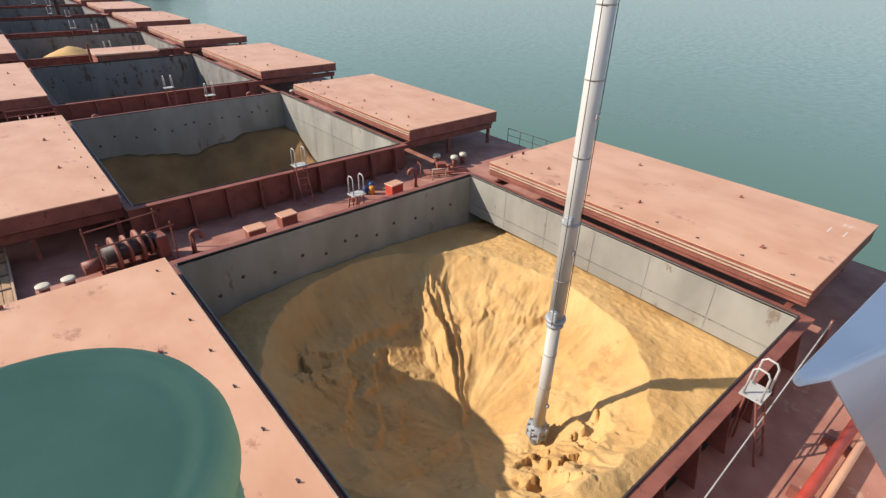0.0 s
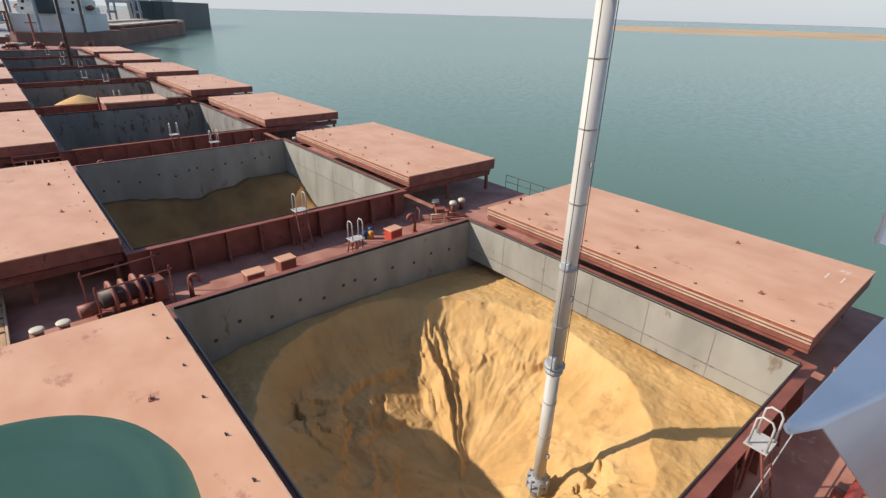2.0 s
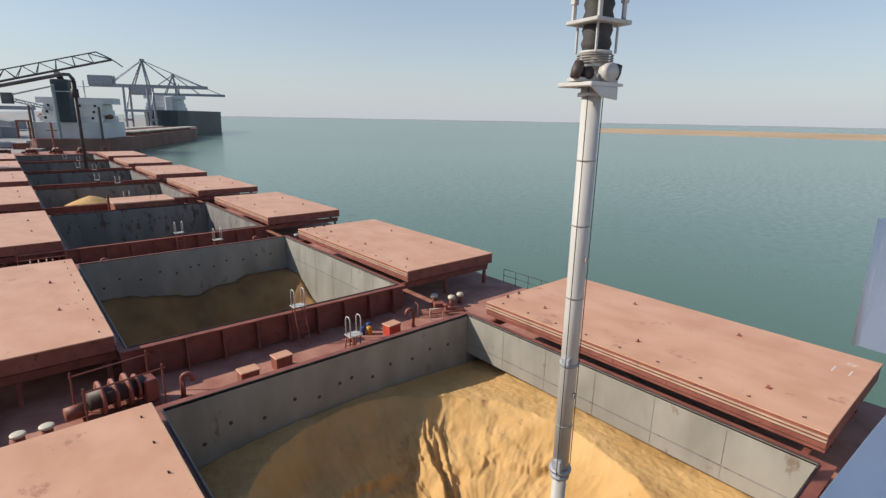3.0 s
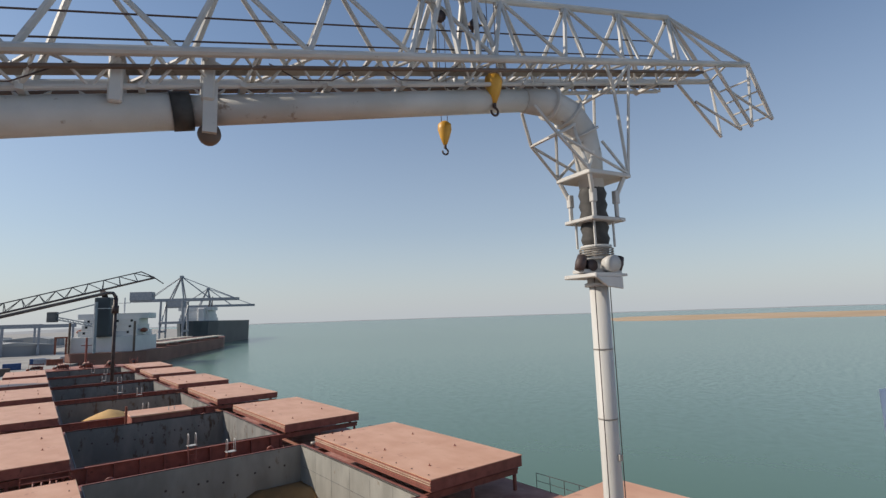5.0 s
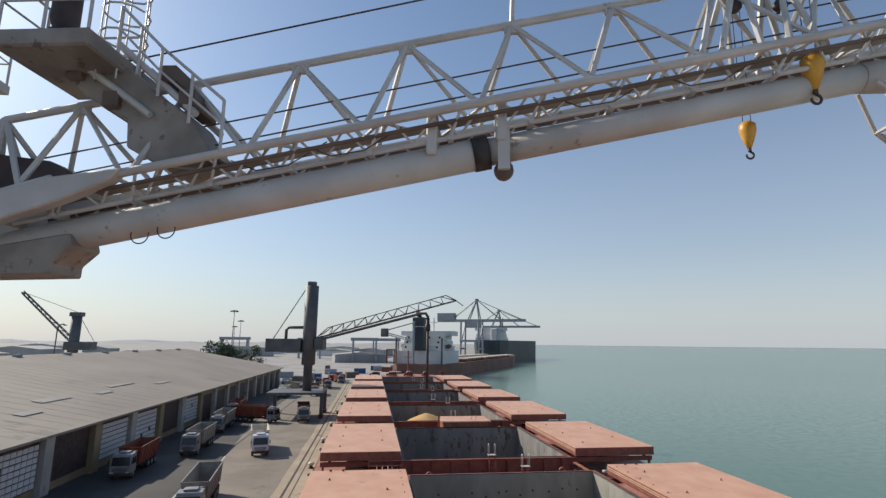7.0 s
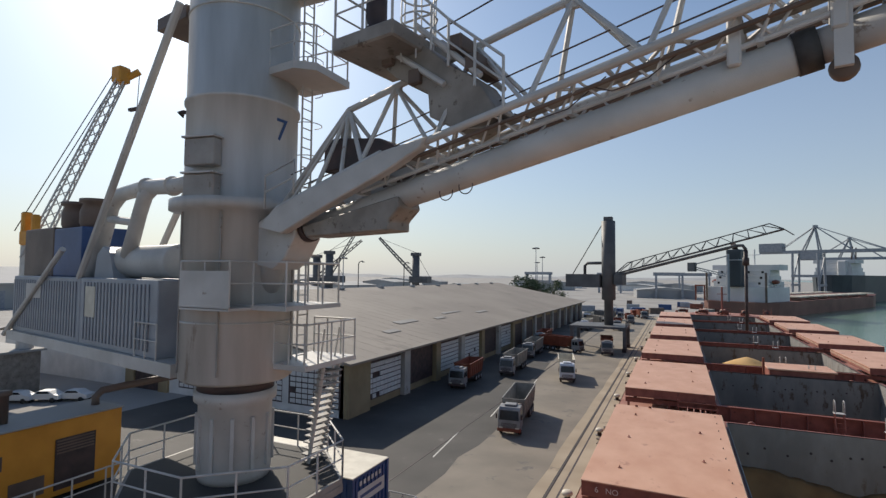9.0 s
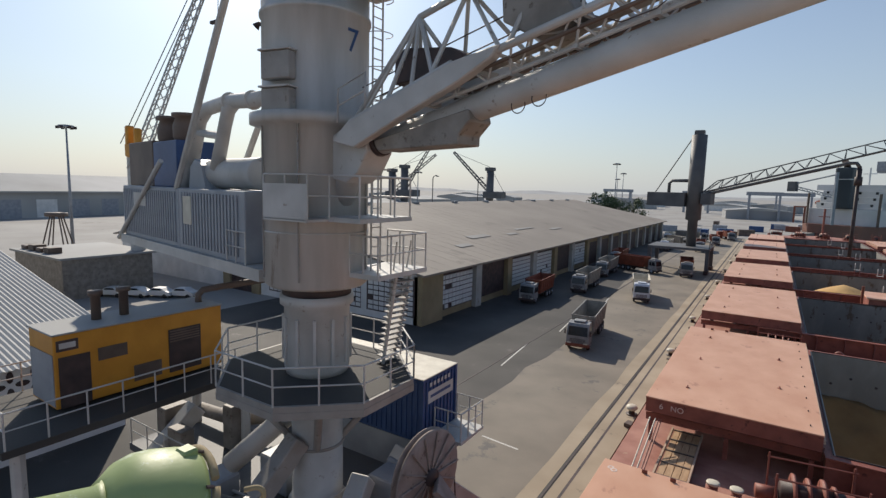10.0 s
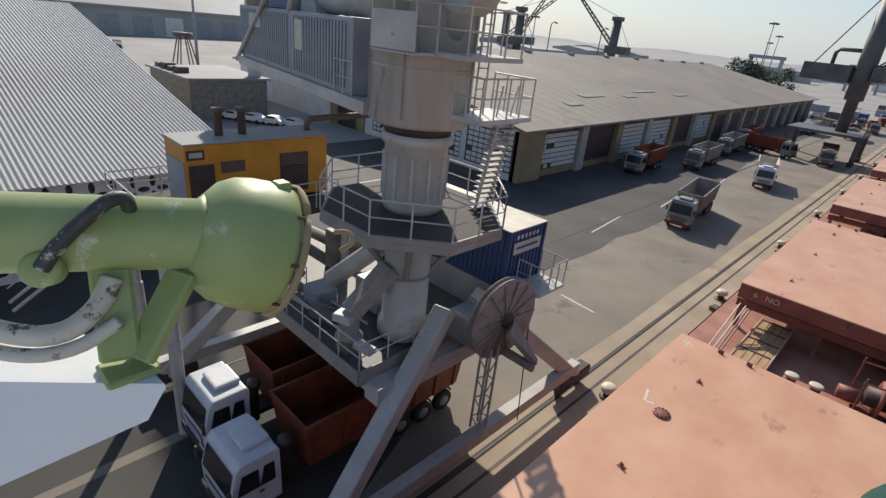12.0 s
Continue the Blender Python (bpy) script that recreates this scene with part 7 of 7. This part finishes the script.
part("grab", bevelled(boxes((-75.0, -72.5, 49.4, 50.0, 40.6, 41.1)), 0.1), M_DARK, mc)
part("grab_rope", rods(0.06, ((-73.4, 50, 46.6), (-73.4, 49.8, 41.1)), seg=5), M_DARK, mc)


def lamp_mast(x, y, h):
    m = tagged(empty("lamp_mast", pose(x, y, 0)), "tall port lighting mast with a ring of floodlights", "lamp mast", "lamp masts")
    part("pole", lathe([(0, 0), (0.4, 0), (0.18, h), (0, h)], 10), M_GREY, m)
    part("crown", lathe([(0, h - 0.3), (1.6, h - 0.2), (1.6, h + 0.3), (0, h + 0.5)], 12), M_GREY, m)
    for a in range(0, 360, 60):
        part("floodlight", boxes((-0.4, 0.4, -0.25, 0.25, -0.5, 0.1)), M_DARK, m, m=pose(1.7 * math.cos(radians(a)), 1.7 * math.sin(radians(a)), h))
    return m


for x, y, h in ((-74, 290, 32), (-92, 380, 30), (-140, 55, 28.5), (-106, 420, 27), (-150, 210, 24), (-260, 330, 26)):
    lamp_mast(x, y, h)


def level_crane(x, y, jx, jy, jz, h=26):
    c = tagged(empty("jib_crane", pose(x, y, 0)), "distant grey jib crane behind the warehouse roof", "crane", "jib cranes")
    part("tower", lathe([(0, 0), (2.2, 0), (2.2, h), (0, h)], 14), M_HAZE, c)
    part("head", bevelled(boxes((-2.6, 2.6, -2, 2, h, h + 2)), 0.2), M_HAZE, c)
    part("house", bevelled(boxes((-3, 9, -3, 3, h * 0.42, h * 0.56)), 0.2), M_HAZE, c)
    lattice_jib(c, (0, 0, h * 0.55), (jx, jy, jz), 0.9, 0.22, M_HAZE, 12)
    part("stay", rods(0.12, ((0, 0, h + 2), (jx, jy, jz)), seg=5), M_HAZE, c)
    part("counter_stay", rods(0.12, ((0, 0, h + 2), (8, 2, h * 0.56)), seg=5), M_HAZE, c)
    return c


level_crane(-140, 268, -24, -2, 38, 27)
level_crane(-178, 236, 13, 6, 39, 27)
level_crane(-190, 240, 20, 16, 36, 25)
for x, y in ((-160, 290), (-176, 262)):
    p = tagged(empty("street_lamp", pose(x, y, 0)), "curved-arm lamp post beyond the roof", "lamp post", "lamp posts")
    part("pole", tube([(0, 0, 0), (0, 0, 22), (0.6, 0, 23.4), (2.4, 0, 24), (3.2, 0, 23.6)], 0.3, 8), M_HAZE, p)
    part("head", bevelled(boxes((2.6, 4.2, -0.4, 0.4, 23.1, 23.6)), 0.1), M_HAZE, p)


# ---- trees ----
def tree(x, y, h, seed):
    r = random.Random(seed)
    t = tagged(empty("tree", pose(x, y, 0)), "dusty dark green tree beyond the warehouse", "tree", "trees")
    part("trunk", tube([(0, 0, 0), (0.2, 0.1, h * 0.3), (0.1, 0.3, h * 0.6), (0.3, 0.2, h * 0.85)], [0.4, 0.3, 0.2, 0.08], 8), M_BARK, t)
    for k in range(6):
        a = k * 1.1
        part("limb", tube([(0.1, 0.2, h * (0.35 + 0.06 * k)), (1.6 * math.cos(a), 1.6 * math.sin(a), h * (0.5 + 0.06 * k)), (2.8 * math.cos(a), 2.8 * math.sin(a), h * (0.58 + 0.06 * k))], [0.16, 0.1, 0.04], 6), M_BARK, t)
    vs, fs = [], []
    for k in range(46):
        a, rr, zz = r.uniform(0, 6.28), r.uniform(0.4, 1) ** 0.6 * h * 0.42, r.uniform(0.36, 1.02) * h
        rr *= 1.0 - 0.55 * max(0, (zz / h - 0.6) / 0.4)
        c = Vector((rr * math.cos(a), rr * math.sin(a), zz))
        for q in range(26):
            p = c + Vector((r.gauss(0, 1), r.gauss(0, 1), r.gauss(0, 0.7))) * h * 0.065
            u = Vector((r.gauss(0, 1), r.gauss(0, 1), r.gauss(0, 1))).normalized()
            v = u.orthogonal().normalized()
            s = h * 0.03
            n = len(vs)
            vs += [p - u * s, p + v * s * 0.6, p + u * s, p - v * s * 0.6]
            fs.append((n, n + 1, n + 2, n + 3))
    me = bpy.data.meshes.new("crown")
    me.from_pydata(vs, [], fs)
    me.materials.append(M_LEAF)
    o = new("crown", me)
    o.parent = t
    return t


for k, (x, y, h) in enumerate(((-66, 250, 14), (-71, 252, 16), (-62, 249, 12), (-57, 260, 13))):
    tree(x, y, h, k + 3)

# ---- far port and shore ----
r = random.Random(21)
for k in range(46):
    a, d = radians(r.uniform(-2, 78)), r.uniform(260, 900)
    x, y = -d * math.sin(a), d * math.cos(a)
    if x > -40 and y < 330:
        continue
    w, l, h = r.uniform(15, 60), r.uniform(15, 50), r.uniform(4, 9)
    b = tagged(empty("port_shed", pose(x, y, 0, 0, 0, r.uniform(-15, 15))), "pale port shed far across the dusty yard", "shed", "port sheds")
    part("wall", boxes((-w / 2, w / 2, -l / 2, l / 2, 0, h)), r.choice((M_FAR, M_LAND, M_WALL)), b)
    rm = bmesh.new()
    for yy_ in (-l / 2 - 0.5, l / 2 + 0.5):
        rm.faces.new([rm.verts.new(p) for p in ((-w / 2 - 0.5, yy_, h), (w / 2 + 0.5, yy_, h), (0, yy_, h + 2.2))])
    rm.verts.ensure_lookup_table()
    for k2 in range(3):
        rm.faces.new((rm.verts[k2], rm.verts[(k2 + 1) % 3], rm.verts[3 + (k2 + 1) % 3], rm.verts[3 + k2]))
    part("roof", rm, M_FAR, b)
for x, y, w in ((-6, 420, 18), (12, 470, 22), (-60, 520, 20), (-120, 480, 22)):
    g = tagged(empty("yard_gantry", pose(x, y, 0)), "distant rubber-tyred yard gantry", "crane", "yard gantries")
    for s in (-1, 1):
        part("leg", boxes((s * w / 2 - 0.7, s * w / 2 + 0.7, -3, 3, 0, 17)), M_GREY, g)
    part("beam", boxes((-w / 2 - 2, w / 2 + 2, -1.5, 1.5, 17, 19.5)), M_GREY, g)
for k in range(30):
    x, y = r.uniform(-42, 60), r.uniform(225, 330)
    if x > -8 + (y - 235) * 0.36:
        continue
    b = tagged(part("freight_crate", bevelled(boxes((-3, 3, -1.25, 1.25, 0, 2.6)), 0.05), r.choice((M_BROWN, M_BLUE, M_GREY, M_TIP)), m=pose(x, y, 0, 0, 0, r.choice((0, 90, 20)))), "freight container standing on the far quay", "container", "freight containers")


def ridge(name, pts, width, label, mat):
    """A long low bank that follows a line of (x, y, height)."""
    bm = bmesh.new()
    prev = None
    for k, (x, y, h) in enumerate(pts):
        d = Vector((x, y)).normalized()
        cur = [bm.verts.new((x - d.x * width, y - d.y * width, SEA - 0.5)), bm.verts.new((x, y, SEA + h)), bm.verts.new((x + d.x * width, y + d.y * width, SEA - 0.5))]
        if prev:
            for j in range(2):
                bm.faces.new((prev[j], prev[j + 1], cur[j + 1], cur[j]))
        prev = cur
    return tagged(part(name, bm, mat), label, "shore", kind="structure")


ridge("backdrop_sandbank", [(1250 * math.sin(radians(a)), 1250 * math.cos(radians(a)), 1.9 * min(1, (a - 55) / 6) + 0.2 * math.sin(a)) for a in range(56, 125, 2)], 420, "low tan sandbank across the water", M_SAND)
ridge("backdrop_shore", [(4300 * math.sin(radians(a)), 4300 * math.cos(radians(a)), 5 + 1.0 * math.sin(a * 0.7)) for a in range(-4, 120, 2)], 120, "thin far shore on the horizon, greyed for haze", M_LAND)
ridge("backdrop_hills", [(2600 * math.sin(radians(a)), 2600 * math.cos(radians(a)), 13 + 5 * math.sin(a * 0.5) + 3 * math.sin(a * 1.7)) for a in range(-100, 8, 2)], 300, "low land behind the port, greyed for haze", M_LAND)

def softened(points, n=2):
    ps = [Vector(p) for p in points]
    for _ in range(n):
        q = [ps[0]]
        for a, b in zip(ps, ps[1:]):
            q += [a.lerp(b, 0.25), a.lerp(b, 0.75)]
        ps = q + [ps[-1]]
    return ps


# ---- bridge wing: signal lamp, drum and glare plate by the camera ----
sl_ = tagged(empty("searchlight", pose(0.035, 0.034, 0.094)), "green painted ship's searchlight with chipped paint and yoke", "searchlight")
RIM, NECK, TAIL = Vector((-1.014, 0.584, 15.847)), Vector((-1.05, 0.432, 15.905)), Vector((-1.17, 0.02, 15.955))
d_ = (RIM - NECK).normalized()
bowl = axis(NECK - d_ * 0.0, RIM)
bl = (RIM - NECK).length
part("bowl", lathe([(0, -0.01), (0.08, -0.012), (0.095, 0.0), (0.120, 0.018), (0.137, 0.045), (0.146, 0.08), (0.151, bl - 0.04), (0.152, bl - 0.012), (0.148, bl), (0.138, bl + 0.004), (0, bl - 0.03)], 40), M_GREEN, sl_, m=bowl)
part("front_glass", lathe([(0, bl + 0.006), (0.136, bl + 0.005), (0.136, bl - 0.002), (0, bl - 0.002)], 40), M_GLASS, sl_, m=bowl)
part("barrel", lathe([(0, 0), (0.073, 0), (0.075, 0.02), (0.075, (NECK - TAIL).length), (0.085, (NECK - TAIL).length + 0.01), (0, (NECK - TAIL).length + 0.012)], 32), M_GREEN, sl_, m=axis(TAIL, NECK))
part("hinge", bevelled(boxes((-0.02, 0.02, -0.018, 0.018, -0.012, 0.014)), 0.005), M_GREEN, sl_, m=Matrix.Translation((-1.007, 0.605, 15.995)))
part("rim_ring", tube(arc(RIM + d_ * 0.012, 0.149, 0, 352, d_.orthogonal().normalized(), d_.cross(d_.orthogonal().normalized()), 36), 0.009, 8), M_OCHRE, sl_, "tan perished rubber lens seal")
for k in range(9):
    rd_ = d_.orthogonal().normalized() * math.cos(0.7 * k) + d_.cross(d_.orthogonal().normalized()) * math.sin(0.7 * k)
    part("rim_stud", rods(0.004, (RIM + rd_ * 0.153 - d_ * 0.012, RIM + rd_ * 0.153 + d_ * 0.004), seg=6), M_DARK, sl_)
part("latch", tube(softened([RIM + Vector((0.10, 0.10, 0.055)), RIM + Vector((0.125, 0.125, 0.06)), RIM + Vector((0.13, 0.135, 0.03)), RIM + Vector((0.11, 0.11, 0.01))]), 0.006, 8), M_OCHRE, sl_)
part("handle", tube(softened([(-1.03, 0.155, 15.905), (-1.03, 0.19, 15.95), (-1.03, 0.26, 16.005), (-1.035, 0.29, 16.015), (-1.045, 0.31, 16.0), (-1.06, 0.31, 15.955)]), 0.014, 12), M_CHIP, sl_, "worn black and green carrying handle")
part("handle_boss", bevelled(lathe([(0, -0.05), (0.031, -0.05), (0.033, 0.004), (0.024, 0.008), (0, 0.008)], 20), 0.002), M_GREEN, sl_, m=axis((-1.04, 0.155, 15.9), (-0.44, -0.1, 16.2)))
for a_, b_ in (((-1.07, 0.265, 15.87), (-0.985, 0.24, 15.7)), ((-1.02, 0.385, 15.84), (-0.97, 0.265, 15.7))):
    bm = bmesh.new()
    box(bm, -0.036, 0.036, -0.014, 0.014, 0, (Vector(b_) - Vector(a_)).length)
    bevelled(bm, 0.006)
    part("yoke_arm", bm, M_GREEN, sl_, m=axis(a_, b_))
part("yoke_base", bevelled(boxes((-0.042, 0.042, -0.05, 0.045, 15.673, 15.69)), 0.005), M_GREEN, sl_, m=pose(-0.975, 0.25, 0))
cbl = tagged(empty("bent_rail", pose(0.045, 0.044, 0.097)), "curved pale rail with flaking paint beside the lamp", "rail")
part("rail", tube(softened([(-1.25, -0.12, 15.93), (-1.14, 0.0, 15.82), (-1.07, 0.08, 15.775), (-1.03, 0.15, 15.765), (-1.03, 0.215, 15.8), (-1.05, 0.25, 15.85)]), 0.02, 12), M_FLAKE, cbl)
part("rail", tube(softened([(-1.25, -0.12, 15.86), (-1.13, 0.0, 15.77), (-1.05, 0.09, 15.73), (-1.01, 0.17, 15.74), (-1.0, 0.24, 15.78)]), 0.014, 12), M_FLAKE, cbl)
part("foot", rods(0.016, ((-1.25, -0.12, 15.93), (-1.25, -0.12, 15.67)), seg=8), M_FLAKE, cbl)
ws_ = tagged(empty("wing_bulwark"), "white painted top of the bridge wing bulwark", "bulwark", kind="structure")
part("top_plate", prism([(-1.86, -0.6), (-1.26, 0.13), (-1.18, 0.21), (-1.11, 0.26), (-0.96, 0.31), (-0.86, 0.32), (-1.64, -0.63)], 15.755, 15.77), M_WING, ws_)
bm = bmesh.new()
f_ = bm.faces.new([bm.verts.new(p) for p in ((-0.862, 0.318, 15.755), (-0.886, 0.288, 15.68), (-1.08, 0.051, 15.505), (-1.64, -0.632, 14.98), (-1.64, -0.632, 15.755))])
ext = bmesh.ops.extrude_face_region(bm, geom=[f_])
bmesh.ops.translate(bm, vec=(-0.012, 0.009, 0), verts=[v for v in ext["geom"] if isinstance(v, bmesh.types.BMVert)])
bmesh.ops.recalc_face_normals(bm, faces=bm.faces[:])
part("inner_plate", bm, M_WING, ws_)
part("side_plate", boxes((-1.9, -1.5, -1.15, -0.4, 14.9, 15.755)), M_WING, ws_)

dr = tagged(empty("lamp_drum", pose(-0.29, 0.985, 0)), "round teal-green painted housing with a scuffed rim", "drum")
part("body", lathe([(0, 15.1), (0.305, 15.1), (0.305, 15.7), (0, 15.7)], 48), M_TEAL, dr)
part("lid", lathe([(0, 15.69), (0.312, 15.69), (0.321, 15.70), (0.319, 15.735), (0.305, 15.765), (0.285, 15.774), (0.272, 15.772), (0.258, 15.758), (0.24, 15.755), (0, 15.768)], 64), M_TEAL, dr, "dull teal-green lid")
part("stand", lathe([(0, 14.9), (0.12, 14.9), (0.12, 15.1), (0, 15.1)], 20), M_GREEN, dr)
part("bracket", boxes((-0.06, 0.06, -1.2, 0.0, 14.92, 15.02)), M_GREEN, dr)
# added pale plate and post stand in for a smear of glare
scr = tagged(empty("wind_screen", pose(-0.06, 0.09, 0)), "pale blue-white plate standing for a glare smear by the wing", "screen", kind="structure")
bm = bmesh.new()
f_ = bm.faces.new([bm.verts.new(p) for p in ((2.42, 0.385, 16.22), (2.42, 0.378, 15.72), (2.75, 0.2, 15.6), (2.75, 0.2, 16.38), (2.47, 0.30, 16.3))])
ext = bmesh.ops.extrude_face_region(bm, geom=[f_])
bmesh.ops.translate(bm, vec=(0.03, 0.0, -0.01), verts=[v for v in ext["geom"] if isinstance(v, bmesh.types.BMVert)])
bmesh.ops.recalc_face_normals(bm, faces=bm.faces[:])
part("plate", bm, M_WING, scr)
part("rolled_edge", tube([(2.42, 0.378, 15.72), (2.42, 0.385, 16.22)], 0.012, 8), M_WING, scr)
part("post", rods(0.03, ((2.72, 0.15, 15.12), (2.72, 0.15, 16.3)), seg=8), M_WING, scr)
# pointed corner of the wing: a flat top with a rolled lip over an inclined side plate
wc = tagged(empty("wing_corner"), "pale blue-white pointed corner of the bridge wing", "bulwark", kind="structure")
part("top_plate", bevelled(prism([(1.88, 0.447), (1.93, 0.462), (3.005, 0.422), (4.2, 0.36), (4.2, -0.3), (2.42, 0.26), (2.02, 0.375)], 15.075, 15.1), 0.006), M_WING, wc)
part("rolled_lip", tube([(4.2, -0.3, 15.085), (2.42, 0.272, 15.085), (2.02, 0.385, 15.085), (1.9, 0.445, 15.085)], 0.022, 10), M_WING, wc)
bm = bmesh.new()
f_ = bm.faces.new([bm.verts.new(p) for p in ((2.03, 0.37, 15.075), (4.2, -0.29, 15.075), (4.2, -0.14, 13.0), (3.84, -0.036, 13.357))])
ext = bmesh.ops.extrude_face_region(bm, geom=[f_])
bmesh.ops.translate(bm, vec=(0.004, 0.012, 0), verts=[v for v in ext["geom"] if isinstance(v, bmesh.types.BMVert)])
bmesh.ops.recalc_face_normals(bm, faces=bm.faces[:])
part("side_plate", bm, M_WING, wc)


def motions():
    # the lamp drum swings aside on its arm
    walk(dr, [(0.0, pose(-0.25, 1.005, 0)), (0.5, pose(-0.29, 0.985, 0)), (1.0, pose(-0.29, 0.98, 0)), (2.0, pose(-0.285, 0.948, 0)), (3.0, pose(-0.285, 0.948, 0)), (4.6, pose(0.05, 1.02, 0, 0, 0, -18)), (6.2, pose(0.43, 1.09, 0, 0, 0, -40)), (7.5, pose(0.475, 1.1, 0, 0, 0, -42)), (12.0, pose(0.475, 1.1, 0, 0, 0, -42))])


motions()
